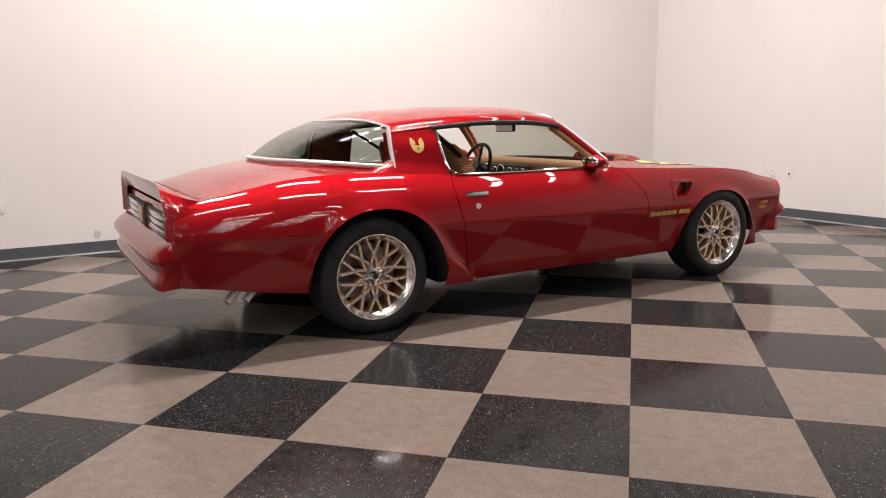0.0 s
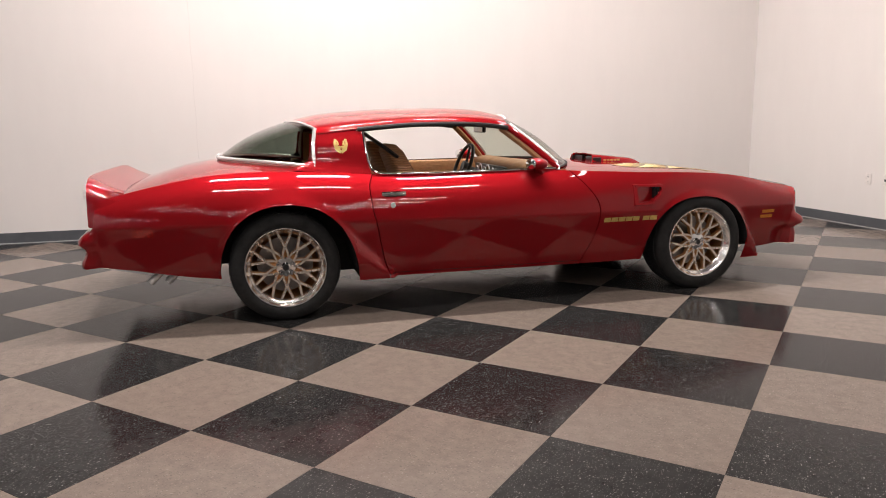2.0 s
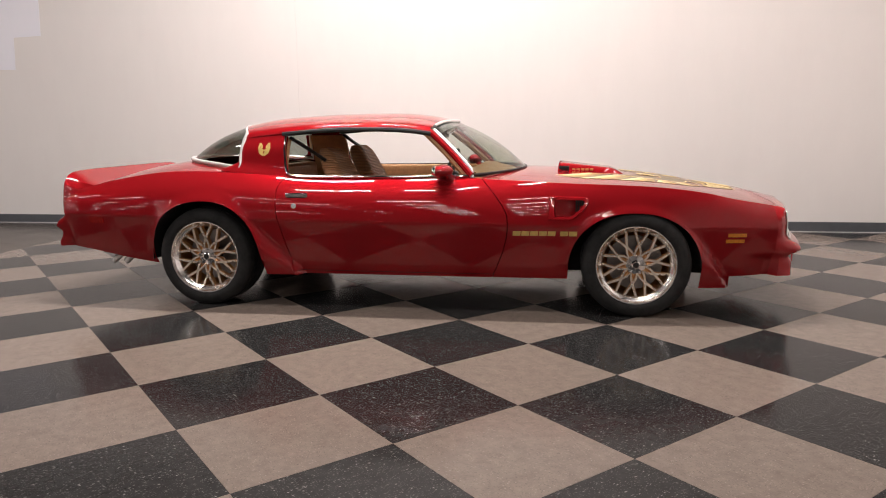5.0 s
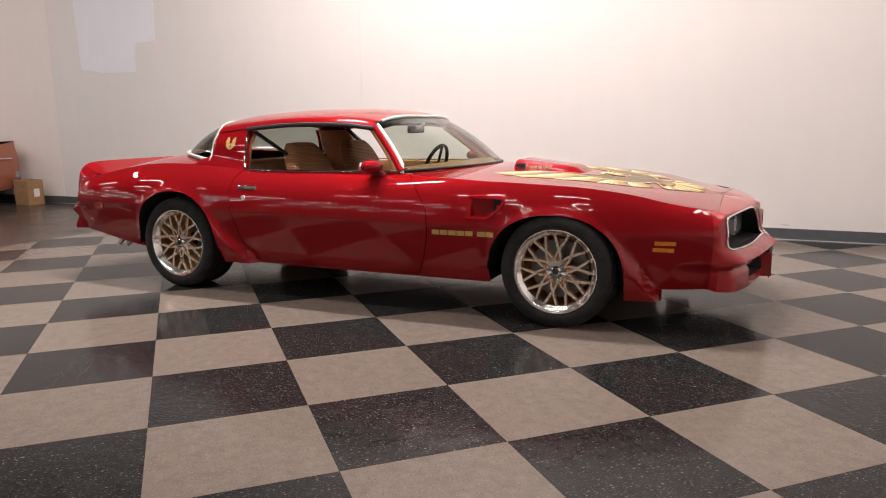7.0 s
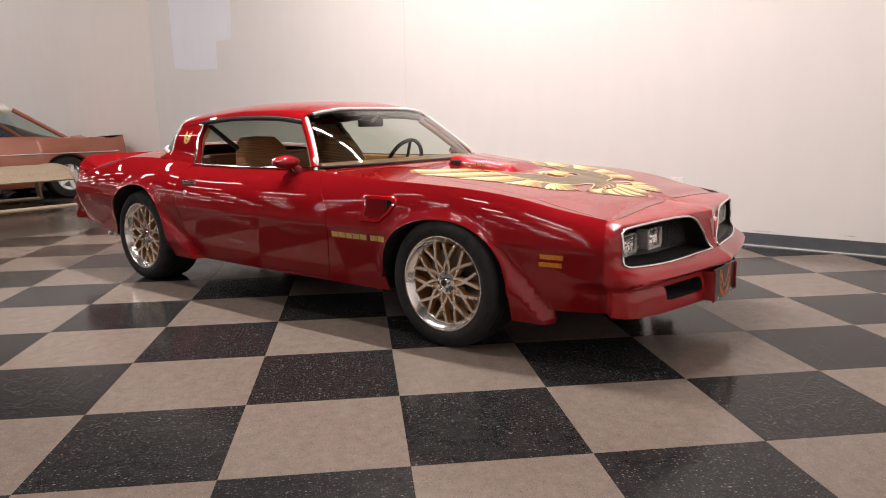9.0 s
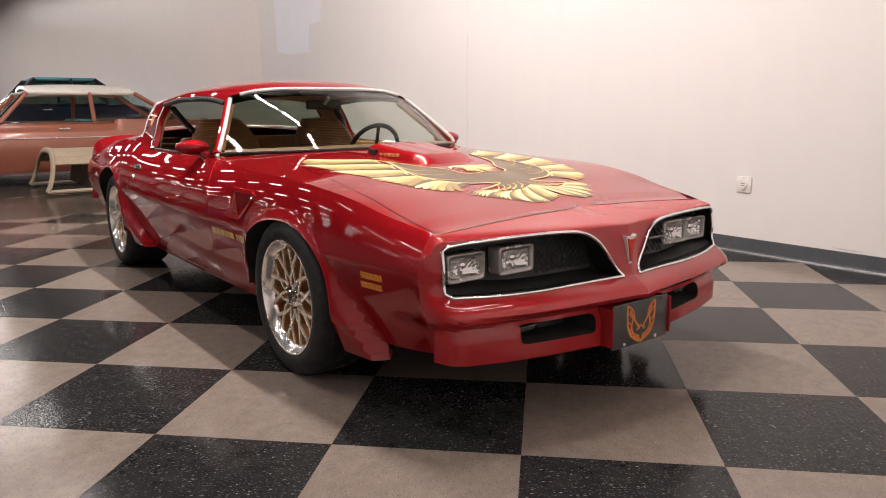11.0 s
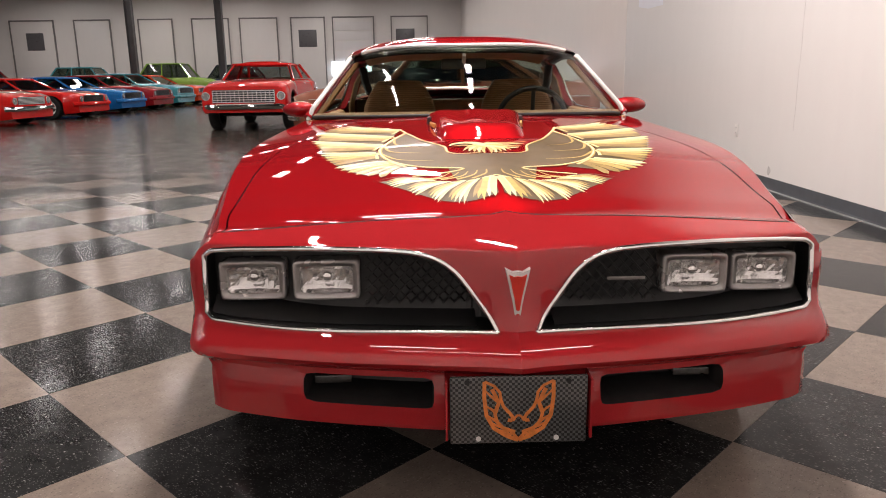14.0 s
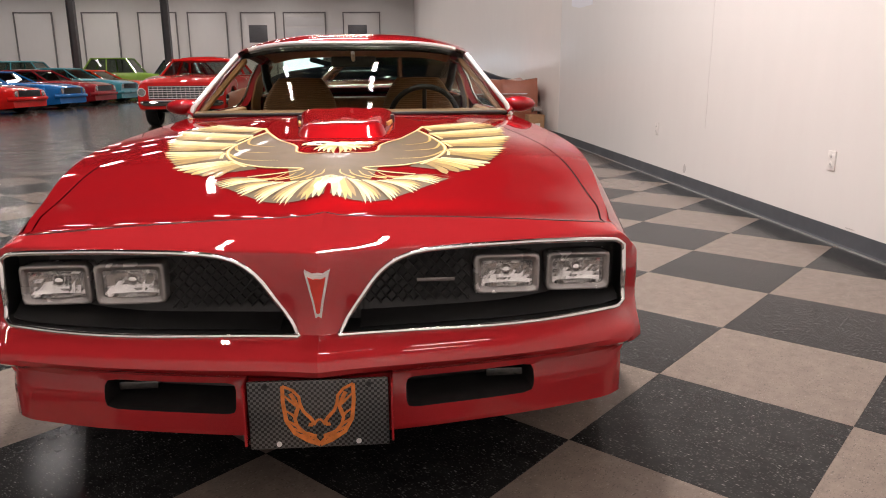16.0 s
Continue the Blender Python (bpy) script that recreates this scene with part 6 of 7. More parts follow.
for y, rr_ in ((0.56, 0.03), (0.47, 0.047), (0.36, 0.03), (0.28, 0.047), (0.16, 0.03), (0.08, 0.03), (0.0, 0.03)):
    bm = bmesh.new()
    rod(bm, (0.25, y, 0.76), (0.240, y, 0.76), rr_, 20)
    dl = part("dial", bm, M["dial"], dash)
    vs, fs = tube([(0.2395, y + rr_ * math.cos(a), 0.76 + rr_ * math.sin(a)) for a in np.linspace(0, 2 * math.pi, 21)[:-1]], 0.0035, 6, True)
    put("dial_ring", mesh_of("dial_ring", vs, fs, M["bright_trim"]), dl, "bright dial ring")
# steering wheel before the left seat
c = Vector((0.06, 0.36, 0.80))
tilt = Matrix.Translation(c) @ Matrix.Rotation(radians(-68), 4, "Y")
vs, fs = tube([tilt @ Vector((0.178 * math.cos(a), 0.178 * math.sin(a), 0)) for a in np.linspace(0, 2 * math.pi, 36)[:-1]], 0.014, 10, True)
sw = put("steering_wheel", mesh_of("steering_wheel", vs, fs, M["black"]), car, "black three-spoke steering wheel")
bm = bmesh.new()
for a in (90, 210, 330):
    rod(bm, tilt @ Vector((0, 0, -0.02)), tilt @ Vector((0.175 * math.cos(radians(a - 90)), 0.175 * math.sin(radians(a - 90)), 0)), 0.011, 8)
rod(bm, tilt @ Vector((0, 0, -0.03)), tilt @ Vector((0, 0, 0.005)), 0.045, 16)
rod(bm, tilt @ Vector((0, 0, -0.03)), tilt @ Vector((0, 0, -0.24)), 0.025, 12)
part("spokes", bm, M["black"], sw)
bm = bmesh.new()
box(bm, 0.075, 0.10, -0.115, 0.115, 1.065, 1.118, 0.012, 3)
rm = part("rear_view_mirror", bm, M["black"], car, "black rear-view mirror on the windscreen")
bm = bmesh.new()
rod(bm, (0.10, 0, 1.10), (0.155, 0, 1.135), 0.010, 8)
box(bm, 0.0725, 0.0745, -0.105, 0.105, 1.072, 1.111)
part("mirror_arm", bm, M["machined"], rm)

# ---- the hall behind: panelled far wall, posts, other parked cars ----
def far_panel(y0, y1, window=None, slats=False):
    root = structure(new("door_1"), "tall grey hall door with a dark frame", "door")
    root.matrix_basis = pose(HALL_X, 0, 0)
    bm = bmesh.new()
    box(bm, 0.004, 0.05, y0, y1, 0.0, 4.15, 0.01)
    part("leaf", bm, M["wall_far"], root)
    for a, b_, c, d in ((y0 - 0.06, y0, 0, 4.21), (y1, y1 + 0.06, 0, 4.21), (y0 - 0.06, y1 + 0.06, 4.15, 4.215)):
        bm = bmesh.new()
        box(bm, 0.004, 0.10, a, b_, c, d, 0.01)
        part("frame", bm, M["frame_grey"], root)
    if window:
        bm = bmesh.new()
        box(bm, 0.045, 0.075, window[0], window[1], 2.68, 3.56, 0.01)
        part("pane", bm, M["glass_far"], root, "dark window pane")
    if slats:
        for z in np.arange(0.5, 4.0, 0.5):
            bm = bmesh.new()
            box(bm, 0.045, 0.07, y0 + 0.05, y1 - 0.05, z, z + 0.44, 0.02)
            part("panel", bm, M["wall_lit"], root)
    return root


M["frame_grey"] = plain("grey_frame_paint", (0.20, 0.18, 0.175), 0.6, scale=4)
M["glass_far"] = plain("dim_pane", (0.10, 0.095, 0.10), 0.3)
M["wall_lit"] = wall_paint("pale_shutter_paint", (0.72, 0.69, 0.68))
for y0, y1, w, s in ((-21.95, -19.75, (-21.2, -20.3), False), (-18.6, -16.8, None, False), (-15.25, -13.55, None, False), (-12.45, -10.6, None, False), (-9.95, -8.05, None, False), (-7.25, -5.55, (-6.9, -5.95), False), (-5.05, -2.95, None, True), (-1.95, -0.10, (-1.75, -0.75), False)):
    far_panel(y0, y1, w, s)
bm = bmesh.new()
box(bm, HALL_X + 0.08, HALL_X + 0.12, -5.2, -3.1, 1.18, 1.90, 0.02)
tagged(part("daylight_window", bm, M["daylight"], None), "bright daylit opening in the shutter door", "window", kind="structure")
for x, y in ((-30.0, -13.4), (-30.0, -9.42)):
    bm = bmesh.new()
    for a, b_, c, d in ((-0.14, 0.14, -0.15, -0.13), (-0.14, 0.14, 0.13, 0.15), (-0.012, 0.012, -0.13, 0.13)):
        box(bm, x + a, x + b_, y + c, y + d, 0.02, CEIL)
    box(bm, x - 0.22, x + 0.22, y - 0.22, y + 0.22, 0.0, 0.02)
    structure(part("post", bm, M["steel_dark"], None, smooth=False), "dark steel column of the hall", "column")
# joint in the concrete, filled in dashes
bm = bmesh.new()
y = -14.0
while y < 2.8:
    box(bm, -6.565, -6.545, y, y + 0.16, 0.0, 0.0016)
    y += 0.26
tagged(part("floor_joint", bm, plain("pale_joint", (0.26, 0.23, 0.19), 0.6), None, smooth=False), "pale dashed joint line in the concrete", "floor line", kind="structure")


def paint(name, c):
    m, nt, b = mat_new(name, c, 0.45, 0.0, 1.0, 0.05)
    nt.links.new(ramp(nt, noise_tex(nt, coords(nt), 4), [(0.3, tuple(v * 0.92 for v in c)), (0.7, tuple(v * 1.08 for v in c))]), b.inputs["Base Color"])
    return m


vs, fs = lathe([(0.19, 0.10), (0.30, 0.11), (0.325, 0.08), (0.325, -0.08), (0.30, -0.11), (0.20, -0.11)], 32)
old_tyre = mesh_of("tyre", vs, fs, M["rubber"], angle=50)
vs, fs = lathe([(0.001, -0.10), (0.06, -0.105), (0.07, -0.085), (0.15, -0.07), (0.185, -0.085), (0.20, -0.112), (0.205, -0.10)], 32)
old_rim = mesh_of("rim", vs, fs, M["chrome"], angle=30)
bm = bmesh.new()
for k in range(5):
    bar2d(bm, pol(0.03, 72 * k), pol(0.185, 72 * k), 0.03, -0.108, -0.07, 0.022)
star = finish("spoke", bm, M["machined"], False)


def parked_car(name, label, pose_m, L, W, H, colour, roof=None, hood=0.62, nose=0.55, tail=0.52, cab=(0.30, 0.42, 0.66, 0.82), belt=0.66, clear=0.2, fins=False, lift=0.0, wheel_r=1.0, inner=None, glassy="glass_dark", brow=0.06, trim="chrome", bumper=0.42, mouth=None, nose_w=0.78):
    """A parked car, +x ahead, standing at the origin. cab: where screen base, screen top, rear window top and base lie along the length from the nose."""
    root = tagged(new(name), label, "car", "parked cars")
    zs = spline([0, 0.04, cab[0], cab[3], 0.94, 1], [nose * H * 0.92 + lift, nose * H + lift, belt * H + lift, belt * H + lift, tail * H + (0.12 if fins else 0.05) + lift, tail * H + (0.16 if fins else 0) + lift])
    hw = spline([0, 0.03, 0.12, 0.5, 0.9, 0.98, 1], [nose_w, max(0.90, nose_w + 0.04), 0.97, 1.0, 0.97, 0.92, 0.85])
    ax = (0.17, 0.80)
    xs = sorted(set(list(np.linspace(0, 1, 61)) + [a + s_ * 0.40 / L * f for a in ax for s_ in (-1, 1) for f in (1, 0.98, 0.93, 0.85)]))
    rows = []
    for t in xs:
        x = L / 2 - t * L
        w = W / 2 * hw(t)
        zt = zs(t)
        zb = clear + lift + 0.06 * (abs(t - 0.5) * 2) ** 6
        for a in ax:
            d = (t - a) * L / 0.40
            if abs(d) < 1:
                zb = max(zb, lift * 0.6 + 0.36 + 0.36 * math.sqrt(1 - d * d) * wheel_r - 0.05)
        zb = min(zb, zt - 0.10)
        sec = [(0.96, 0), (1.0, 0.12), (1.0, 0.5), (0.985, 0.75), (0.93, 0.92), (0.84, 1.0), (0.5, 1.02), (0, 1.03)]
        if fins and t > 0.6:
            sec[5] = (0.92, 1.0 + 0.06)
            sec[6] = (0.5, 0.97)
        right = [Vector((x, -w * a, lerp(zb, zt, b_))) for a, b_ in sec]
        rows.append(right + [Vector((v.x, -v.y, v.z)) for v in right[-2::-1]])
    put("body", grid_mesh(name, rows, colour, angle=40), root, "painted body")
    # closed ends
    for r_, nm in ((rows[0], "front_panel"), (rows[-1], "rear_panel")):
        bm = bmesh.new()
        f = bm.faces.new([bm.verts.new(v) for v in r_])
        bmesh.ops.triangulate(bm, faces=[f])
        part(nm, bm, colour, root, smooth=False)
    # greenhouse
    zb_, zr = belt * H + lift, H + lift
    P = lambda t, y, z: Vector((L / 2 - t * L, y, z))
    wb, wr = W * 0.43, W * 0.34
    rows = [[P(lerp(cab[1], cab[2], a / 8) , (c / 6 - 1) * wr, zr - max(0.045, brow - 0.015) * abs(c / 6 - 1) ** 3 - 0.03 * abs(a / 4 - 1) ** 2.5) for c in range(13)] for a in range(9)]
    put("roof", grid_mesh("roof", rows, roof or colour, thick=0.04, angle=50), root, "painted roof")
    vs_, fs_ = tube([P(lerp(cab[1], cab[2], a), c, zr - brow + 0.005) for a, c in ((0.5, -wr), (0.06, -wr), (0.0, -wr * 0.92), (0.0, wr * 0.92), (0.06, wr), (0.5, wr), (0.94, wr), (1.0, wr * 0.92), (1.0, -wr * 0.92), (0.94, -wr))], 0.030, 8, True)
    put("gutter", mesh_of("gutter", vs_, fs_, roof or colour, angle=60), root)
    g = M[glassy]
    def quad(nm, a, b_, c, d, mat):
        rws = [[a.lerp(b_, u).lerp(d.lerp(c, u), v) for u in (0, 0.5, 1)] for v in (0, 0.5, 1)]
        o = put(nm, grid_mesh(nm, rws, mat), root)
        o.visible_shadow = False
    quad("windscreen", P(cab[0], -wb, zb_), P(cab[0], wb, zb_), P(cab[1], wr, zr - brow), P(cab[1], -wr, zr - brow), g)
    quad("rear_window", P(cab[3], -wb, zb_), P(cab[3], wb, zb_), P(cab[2], wr, zr - brow), P(cab[2], -wr, zr - brow), g)
    for s_ in (-1, 1):
        mid = (cab[1] + cab[2]) / 2 + 0.02
        for a0, a1, b0, b1 in ((cab[0], mid, cab[1], mid), (mid, cab[3], mid, cab[2])):
            quad("side_window", P(a0, s_ * wb, zb_), P(a1, s_ * wb, zb_), P(b1, s_ * wr, zr - brow), P(b0, s_ * wr, zr - brow), g)
        for a0, b0 in ((cab[0], cab[1]), (mid, mid), (cab[3], cab[2])):
            bm = bmesh.new()
            rod(bm, P(a0, s_ * wb, zb_ - 0.02), P(b0, s_ * wr, zr - brow + 0.01), 0.032, 8)
            part("pillar", bm, colour, root)
        bm = bmesh.new()
        rod(bm, P(cab[0], s_ * (wb + 0.01), zb_ + 0.01), P(cab[3], s_ * (wb + 0.01), zb_ + 0.01), 0.012, 8)
        rod(bm, P(cab[0] - 0.005, s_ * wb, zb_ + 0.02), P(cab[1] - 0.005, s_ * wr, zr - brow + 0.01), 0.018, 8)
        part("moulding", bm, M["chrome"], root, "chrome window moulding")
        bm = bmesh.new()
        y = s_ * W / 2 * 1.003
        box(bm, L * 0.02, L * 0.05, y, y - s_ * 0.02, zb_ - 0.10, zb_ - 0.07, 0.008)
        part("door_handle", bm, M["chrome"], root)
        if fins:
            bm = bmesh.new()
            box(bm, -L * 0.46, L * 0.44, s_ * (W / 2 - 0.01), s_ * (W / 2 + 0.008), 0.46 * H + lift, 0.46 * H + 0.016 + lift, 0.004)
            part("side_strip", bm, M["chrome"], root, "thin chrome side strip")
    bm = bmesh.new()
    box(bm, L * (0.5 - cab[2]) - 0.1, L * (0.5 - cab[0]) - 0.3, -W * 0.36, W * 0.36, 0.3 + lift, zb_ - 0.12, 0.06)
    for s_ in (-1, 1):
        box(bm, L * (0.5 - 0.56), L * (0.5 - 0.52), s_ * 0.12, s_ * 0.62, zb_ - 0.2, zb_ + 0.05, 0.03)
    part("interior", bm, inner or M["tan_dark"], root)
    # bumpers, grille and lamps
    vs_, fs_ = tube([(L / 2 - 0.12, -W * 0.47, bumper + lift), (L / 2 + 0.03, -W * 0.40, bumper + lift), (L / 2 + 0.06, 0, bumper + lift), (L / 2 + 0.03, W * 0.40, bumper + lift), (L / 2 - 0.12, W * 0.47, bumper + lift)], 0.06, 10)
    put("front_bumper", mesh_of("front_bumper", vs_, fs_, M[trim]), root, "bumper bar")
    vs_, fs_ = tube([(-L / 2 + 0.12, -W * 0.46, 0.45 + lift), (-L / 2 - 0.03, -W * 0.38, 0.45 + lift), (-L / 2 - 0.05, 0, 0.45 + lift), (-L / 2 - 0.03, W * 0.38, 0.45 + lift), (-L / 2 + 0.12, W * 0.46, 0.45 + lift)], 0.06, 10)
    put("rear_bumper", mesh_of("rear_bumper", vs_, fs_, M["chrome"]), root, "chrome bumper")
    zg = nose * H * 0.78 + lift
    g0, g1, gw = mouth or (zg - 0.07, zg + 0.09, W * 0.27)
    if mouth:
        zg = (g0 + g1) / 2
    bm = bmesh.new()
    box(bm, L / 2 - 0.03, L / 2 + 0.004, -gw - 0.012, gw + 0.012, g0 - 0.012, g1 + 0.012, 0.004)
    cav = part("grille", bm, M["black"], root, "dark grille opening")
    for k in range(6):
        bm = bmesh.new()
        z = lerp(g0, g1 - 0.014, k / 5)
        box(bm, L / 2, L / 2 + 0.020, -gw, gw, z, z + 0.014, 0.003)
        part("bar", bm, M["machined"] if trim == "chrome" else M["black"], cav)
    if mouth:
        for k in range(15):
            bm = bmesh.new()
            y = lerp(-gw, gw, k / 14)
            box(bm, L / 2, L / 2 + 0.016, y - 0.005, y + 0.005, g0, g1, 0.002)
            part("bar", bm, M["machined"], cav)
    for s_ in (-1, 1):
        bm = bmesh.new()
        rod(bm, (L / 2 - 0.06, s_ * (W * 0.42 if mouth else W * 0.345), zg + 0.01), (L / 2 + 0.02, s_ * (W * 0.42 if mouth else W * 0.345), zg + 0.01), 0.085, 20)
        hl = part("headlamp", bm, M["chrome"], root)
        bm = bmesh.new()
        rod(bm, (L / 2 + 0.015, s_ * (W * 0.42 if mouth else W * 0.345), zg + 0.01), (L / 2 + 0.028, s_ * (W * 0.42 if mouth else W * 0.345), zg + 0.01), 0.068, 20)
        part("lens", bm, M["bezel"], hl)
        bm = bmesh.new()
        rod(bm, (-L / 2 + 0.03, s_ * W * 0.34, tail * H * 0.85 + lift), (-L / 2 - 0.02, s_ * W * 0.34, tail * H * 0.85 + lift), 0.06, 16)
        part("tail_lamp", bm, M["red_lens"], root)
    for a in ax:
        for s_ in (-1, 1):
            w = put("wheel", old_rim, root, "bright mag wheel", m=pose(L / 2 - a * L, s_ * (W / 2 - 0.13), 0.325 * wheel_r, 0, 0, 0 if s_ < 0 else 180) @ Matrix.Diagonal((wheel_r, 1, wheel_r, 1)))
            put("tyre", old_tyre, w)
            put("spoke_star", star, w)
    bm = bmesh.new()
    box(bm, -L * 0.44, L * 0.44, -W * 0.30, W * 0.30, 0.24 + lift, 0.5 + lift, 0.03)
    for a in ax:
        rod(bm, (L / 2 - a * L, -W * 0.36, 0.325 * wheel_r), (L / 2 - a * L, W * 0.36, 0.325 * wheel_r), 0.05, 8)
    part("chassis", bm, M["under"], root)
    root.matrix_basis = pose_m
    return root


M["copper"] = plain("copper_pink_paint", (0.34, 0.11, 0.063), 0.38, 0.1, 0.6, var=0.06, scale=3)
M["cream"] = plain("cream_roof_paint", (0.80, 0.74, 0.66), 0.3, 0, 0.6, var=0.05)
M["teal"] = plain("teal_paint", (0.03, 0.25, 0.30), 0.3, 0, 1.0)
M["teal_vinyl"] = plain("teal_vinyl", (0.04, 0.24, 0.29), 0.5)
M["bright_red"] = paint("bright_red_paint", (0.70, 0.012, 0.010))
M["mid_blue"] = paint("blue_paint", (0.012, 0.15, 0.45))
M["lime"] = paint("lime_paint", (0.20, 0.34, 0.05))
M["orange_red"] = paint("orange_red_paint", (0.65, 0.06, 0.015))
M["night_blue"] = paint("black_blue_paint", (0.012, 0.016, 0.03))
M["maroon"] = paint("maroon_paint", (0.30, 0.01, 0.015))
M["glass_pale"] = glass("pale_glass", (0.78, 0.88, 0.86))
M["glass_mid"] = glass("green_grey_glass", (0.40, 0.48, 0.46))

parked_car("saloon_car", "faded copper pink saloon with a cream roof parked in the hall", pose(-8.95, 0.14, 0, 0, 0, -90), 5.08, 1.92, 1.50, M["copper"], M["cream"], nose=0.54, tail=0.50, cab=(0.30, 0.385, 0.68, 0.82), belt=0.61, brow=0.15, fins=True, inner=M["teal_vinyl"], glassy="glass_pale")
parked_car("convertible_car", "black and teal old car with its bonnet open", pose(-11.6, 0.35, 0, 0, 0, -90), 5.0, 1.9, 1.72, M["night_blue"], M["teal"], nose=0.60, tail=0.52, cab=(0.36, 0.44, 0.64, 0.76), belt=0.70, inner=M["teal_vinyl"])
parked_car("red_gasser", "bright red raised two-door saloon with a chrome grille", pose(-13.25, -3.88, 0, 0, 0, 0), 4.55, 1.80, 1.25, M["bright_red"], M["bright_red"], nose=0.60, tail=0.56, cab=(0.30, 0.40, 0.70, 0.84), belt=0.66, lift=0.20, wheel_r=1.0, clear=0.12, bumper=0.30, glassy="glass_mid", mouth=(0.58, 0.82, 0.62), nose_w=0.93, brow=0.10)
ROW = (("coupe_car", "red striped coupe with black nose panel in a row of cars", "bright_red", -14.6, 1.26), ("low_car", "low red sports coupe in a row of cars", "bright_red", -18.0, 1.18), ("blue_car", "bright blue sports coupe in a row of cars", "mid_blue", -20.9, 1.22),
       ("maroon_car", "dark red coupe in a row of cars", "maroon", -23.7, 1.28), ("teal_car", "teal green old coupe in a row of cars", "teal", -26.3, 1.36), ("orange_car", "orange coupe in a row of cars", "orange_red", -28.9, 1.3))
for nm, lb, mt, x, hh in ROW:
    parked_car(nm, lb, pose(x, -12.3, 0, 0, 0, 90 - 6), 4.8, 1.86, hh, M[mt], None, nose=0.60, tail=0.60, cab=(0.34, 0.47, 0.68, 0.86), belt=0.68, clear=0.13, trim="chrome" if nm == "coupe_car" else mt, inner=M["under"], nose_w=0.86)
for nm, lb, mt, x, y, hh in (("crimson_car", "crimson tall saloon behind the row of cars", "maroon", -26.0, -18.2, 1.6), ("pickup_blue", "teal blue tall pickup behind the row of cars", "teal", -32.5, -16.8, 1.75), ("jeep_green", "green tall off-road car behind the row of cars", "lime", -33.6, -12.9, 1.9), ("pickup_grey", "dark grey pickup behind the row of cars", "night_blue", -34.0, -9.6, 1.8)):
    parked_car(nm, lb, pose(x, y, 0, 0, 0, 90), 4.7, 1.85, hh, M[mt], None, nose=0.55, tail=0.6, cab=(0.28, 0.38, 0.72, 0.82), belt=0.62)
# raised bonnet of the dark car
bm = bmesh.new()
box(bm, -0.02, 0.75, -0.7, 0.7, -0.05, 0.05, 0.03)
lid = part("raised_bonnet", bm, M["night_blue"], bpy.data.objects["convertible_car"])
lid.matrix_basis = pose(0.95, 0, 1.12, 0, -16, 0)

# cream removable hardtop standing on the floor before the copper saloon
M["beige"] = plain("beige_vinyl", (0.40, 0.31, 0.215), 0.55, var=0.12, scale=40, bump=0.2)
top = tagged(new("car_hardtop"), "beige vinyl removable hardtop frame standing on the floor", "hardtop")


def htop(u, v):
    """u runs from one open end to the other, v over the arch from foot to foot."""
    a = v * math.pi
    w = 0.72
    x = -7.13 - w * math.cos(a) * (1 + 0.0 * u) * (1 if abs(math.cos(a)) < 0.9 else 1)
    q = (abs(math.cos(a)) ** 3.2 + abs(math.sin(a)) ** 3.2) ** (-1 / 3.2)
    return Vector((-7.13 - w * math.cos(a) * q * lerp(1.0, 0.86, abs(math.sin(a))), lerp(-0.64, 1.16, u) + (0.22 if u < 0.5 else -0.12) * math.sin(a) ** 0.5 * abs(u - 0.5) * 2, 0.02 + 0.54 * math.sin(a) * q))


for u, nm in ((0.0, "front_hoop"), (1.0, "rear_hoop")):
    vs, fs = tube([htop(u, v) for v in np.linspace(0.02, 0.98, 40)], 0.026, 10, flat=1.6)
    put(nm, mesh_of(nm, vs, fs, M["beige"]), top)
rows = [[htop(u, v) + Vector((0, 0, 0.02)) for v in np.linspace(0.20, 0.80, 22)] for u in np.linspace(0, 1, 9)]
put("roof_skin", grid_mesh("roof_skin", rows, M["beige"], thick=0.025), top)
for v in (0.02, 0.98, 0.27, 0.73):
    vs, fs = tube([htop(u, v) for u in np.linspace(0, 1, 8)], 0.026, 8)
    put("side_rail", mesh_of("side_rail", vs, fs, M["beige"]), top)
# flat sheet added across the arch, coloured dark for the shaded inside
bm = bmesh.new()
f = bm.faces.new([bm.verts.new(htop(0.30, v) + Vector((0, 0, 0.012))) for v in np.linspace(0.03, 0.97, 36)])
bmesh.ops.triangulate(bm, faces=[f])
part("dark_inside_sheet", bm, plain("dim_inside_brown", (0.045, 0.03, 0.02), 0.8), top, "dark brown sheet standing in for the shaded inside", smooth=False)

# cardboard box by the wall
M["card"] = plain("brown_cardboard", (0.36, 0.20, 0.10), 0.85, var=0.15, scale=18)
cb = tagged(new("cardboard_box"), "open brown cardboard box on the hall floor by the wall", "box")
for nm, dims in (("side_panel", (-0.15, 0.15, -0.13, -0.124, 0, 0.37)), ("side_panel", (-0.15, 0.15, 0.124, 0.13, 0, 0.37)), ("end_panel", (-0.15, -0.144, -0.123, 0.123, 0, 0.37)), ("end_panel", (0.144, 0.15, -0.123, 0.123, 0, 0.37)), ("base", (-0.143, 0.143, -0.123, 0.123, 0.002, 0.012))):
    bm = bmesh.new()
    box(bm, *dims, 0.002, 1)
    part(nm, bm, M["card"], cb)
bm = bmesh.new()
box(bm, 0.1503, 0.1520, -0.03, 0.06, 0.12, 0.24)
part("shipping_label", bm, M["plate_white"], cb, "white paper label")
cb.matrix_basis = pose(-7.82, 2.575, 0, 0, 0, 0)

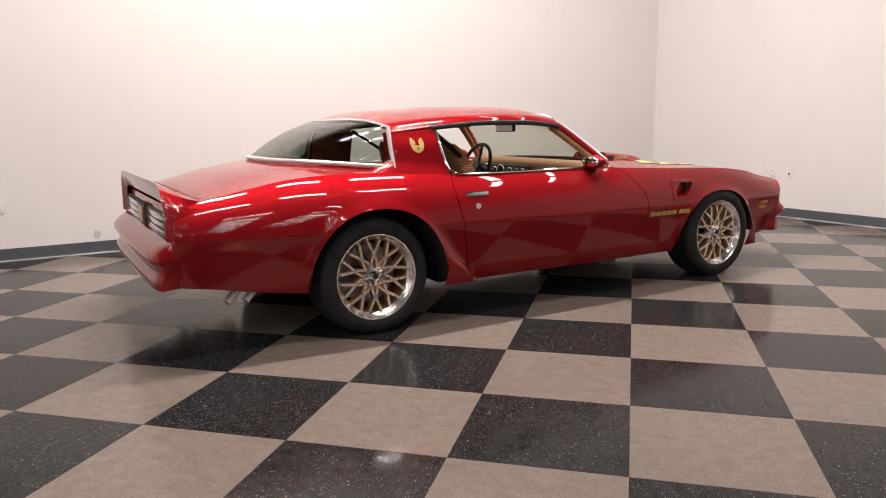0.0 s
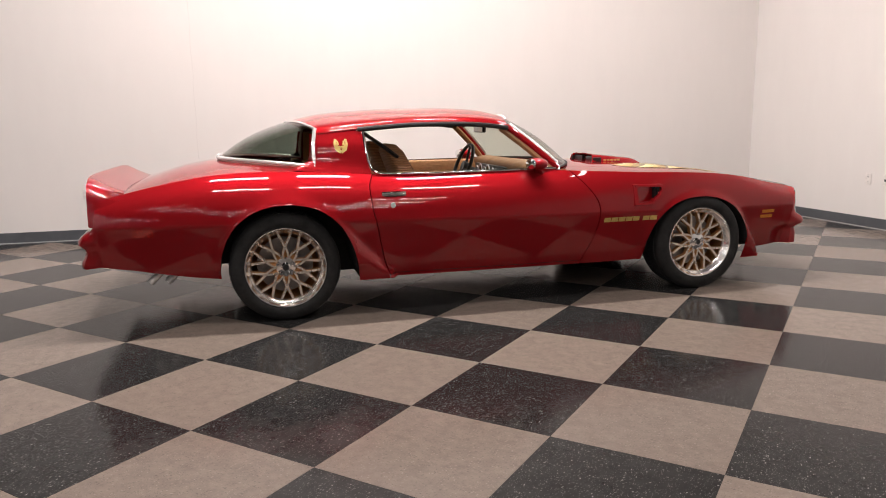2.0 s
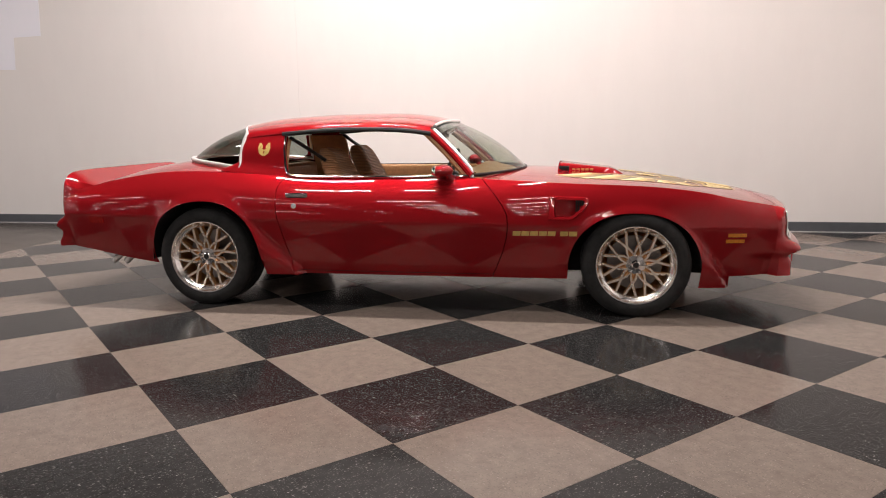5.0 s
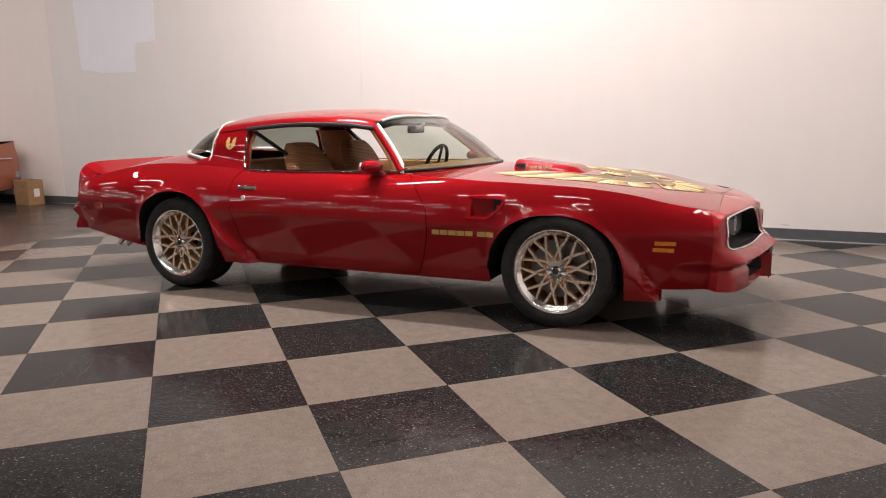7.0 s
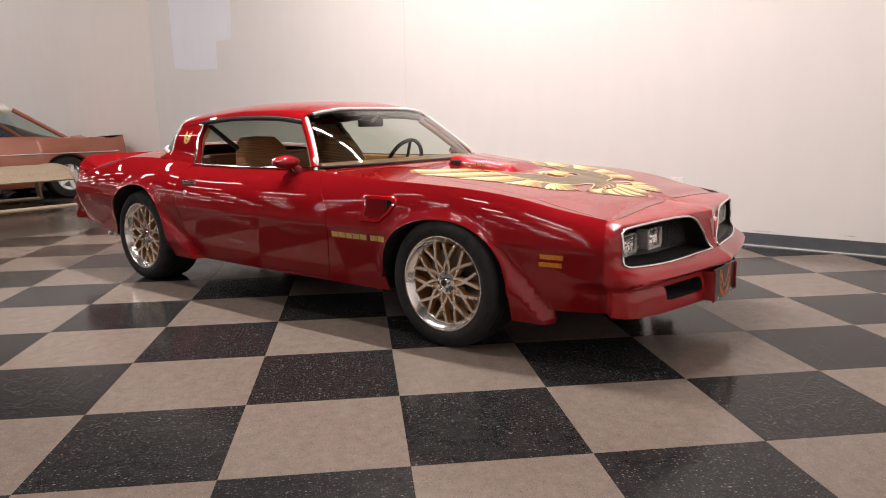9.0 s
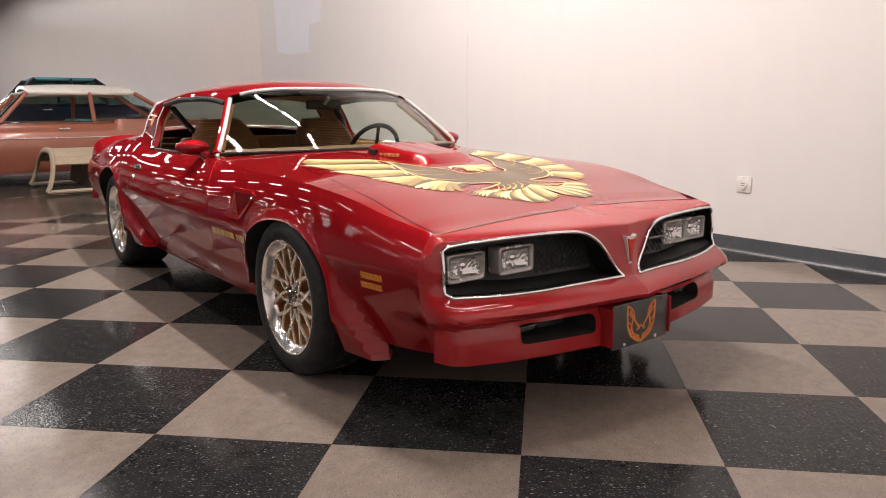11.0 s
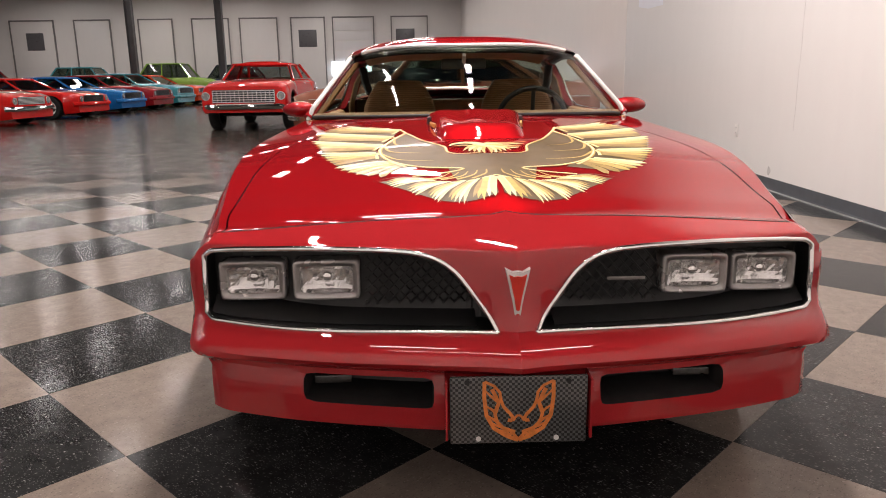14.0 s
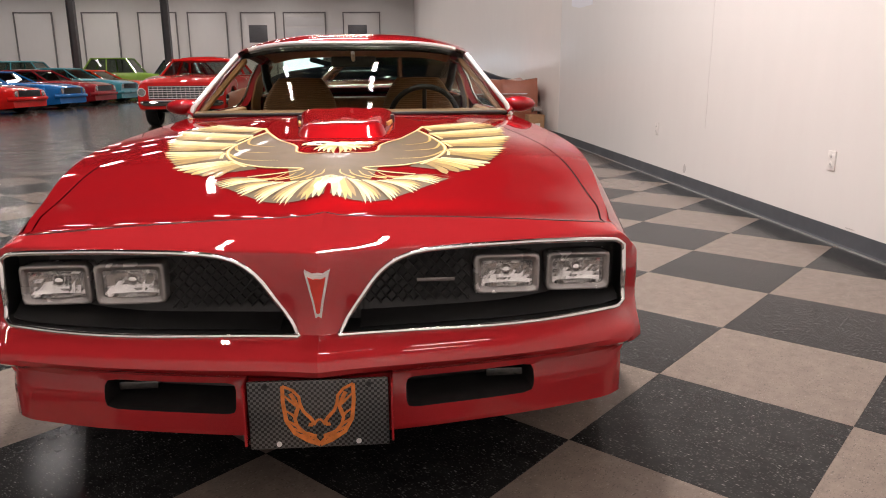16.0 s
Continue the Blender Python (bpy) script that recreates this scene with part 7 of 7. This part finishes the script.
# ---- wall fittings and marks ----
def wall_plate(m, w, h_, kind):
    root = tagged(new("wall_socket"), {"duplex": "white duplex wall socket on the drywall", "round": "white square wall plate with a round socket", "blank": "white wall plate with a small jack"}[kind], "socket", "wall sockets")
    bm = bmesh.new()
    box(bm, -w / 2, w / 2, -0.008, 0, -h_ / 2, h_ / 2, 0.004)
    part("cover_plate", bm, M["plate_white"], root)
    bm = bmesh.new()
    if kind == "round":
        rod(bm, (0, -0.008, 0), (0, -0.018, 0), 0.030, 20)
        part("socket_face", bm, M["plate_white"], root)
        bm = bmesh.new()
        for z in (-0.008, 0.008):
            box(bm, -0.014, 0.014, -0.0195, -0.0178, z - 0.002, z + 0.002)
        part("slot", bm, M["steel_dark"], root)
    elif kind == "duplex":
        for z in (-0.024, 0.024):
            bm = bmesh.new()
            rod(bm, (0, -0.008, z), (0, -0.011, z), 0.017, 16)
            part("socket_face", bm, M["plate_white"], root)
            bm = bmesh.new()
            for x in (-0.006, 0.006):
                box(bm, x - 0.0012, x + 0.0012, -0.012, -0.0108, z - 0.006, z + 0.006)
            part("slot", bm, M["steel_dark"], root)
    else:
        bm = bmesh.new()
        box(bm, -0.010, 0.010, -0.012, -0.008, -0.012, 0.012, 0.001)
        part("jack", bm, M["steel_dark"], root)
    root.matrix_basis = m


wall_plate(pose(1.135, WALL_Y, 0.50), 0.118, 0.118, "round")
wall_plate(pose(-0.278, WALL_Y, 0.497), 0.075, 0.118, "duplex")
wall_plate(pose(-3.19, WALL_Y, 0.477), 0.075, 0.118, "duplex")
wall_plate(pose(WALL_X, 0.995, 0.50, 0, 0, -90), 0.075, 0.118, "duplex")
wall_plate(pose(WALL_X, 0.78, 0.50, 0, 0, -90), 0.075, 0.118, "blank")

# pale patch of light, painted on with a stepped outline, high on the back wall near its end
bm = bmesh.new()
pts = [(-6.80, 1.96), (-6.35, 1.90), (-5.72, 1.89), (-5.70, 2.27), (-5.33, 2.28), (-5.30, 3.1), (-6.85, 3.1)]
a = [bm.verts.new((x, WALL_Y - 0.004, z)) for x, z in pts]
c = [bm.verts.new((x, WALL_Y - 0.0005, z)) for x, z in pts]
bm.faces.new(a)
for i in range(len(pts)):
    bm.faces.new((a[i], a[(i + 1) % len(pts)], c[(i + 1) % len(pts)], c[i]))
structure(part("wall_light_patch", bm, M["patch"], None, smooth=False), "pale bluish patch of light painted on the wall", "wall patch")
# scuffs and drywall seams
def wall_mark(x, z, w, h_, seed):
    rnd = random.Random(seed)
    bm = bmesh.new()
    n = 14
    vv = [bm.verts.new((x + w * math.cos(2 * math.pi * i / n) * rnd.uniform(0.6, 1.1), WALL_Y - 0.0022, z + h_ * math.sin(2 * math.pi * i / n) * rnd.uniform(0.6, 1.1))) for i in range(n)]
    bm.faces.new(vv)
    structure(part("wall_scuff", bm, M["scuff"], None, smooth=False), "grey scuff mark on the painted wall", "scuff")


for k, (x, z, w, h_) in enumerate(((-2.45, 0.17, 0.035, 0.045), (1.9, 0.125, 0.12, 0.006), (2.55, 0.14, 0.05, 0.006), (-0.02, 0.122, 0.06, 0.005))):
    wall_mark(x, z, w, h_, k)
for x in (-2.09,):
    bm = bmesh.new()
    for k in range(30):
        z0 = 0.55 + k * 0.13
        dx = 0.004 * math.sin(k * 1.7)
        box(bm, x + dx, x + dx + 0.0016, WALL_Y - 0.0018, WALL_Y - 0.0002, z0, z0 + 0.1305)
    structure(part("wall_seam", bm, M["scuff"], None, smooth=False), "fine cracked drywall seam", "seam")
# dust crumbs on the tile before the front wheel
rnd = random.Random(5)
bm = bmesh.new()
for k in range(40):
    x, y = 1.75 + rnd.gauss(0, 0.10), -0.95 + rnd.gauss(0, 0.05)
    r_ = rnd.uniform(0.0015, 0.006)
    ball(bm, (x, y, 0.0006), r_, r_ * rnd.uniform(0.4, 1), 0.0012, 6, 4)
tagged(part("floor_crumbs", bm, plain("dry_crumbs", (0.12, 0.10, 0.08), 0.9), None), "dry dirt crumbs scattered on a taupe tile", "dirt", kind="stuff")
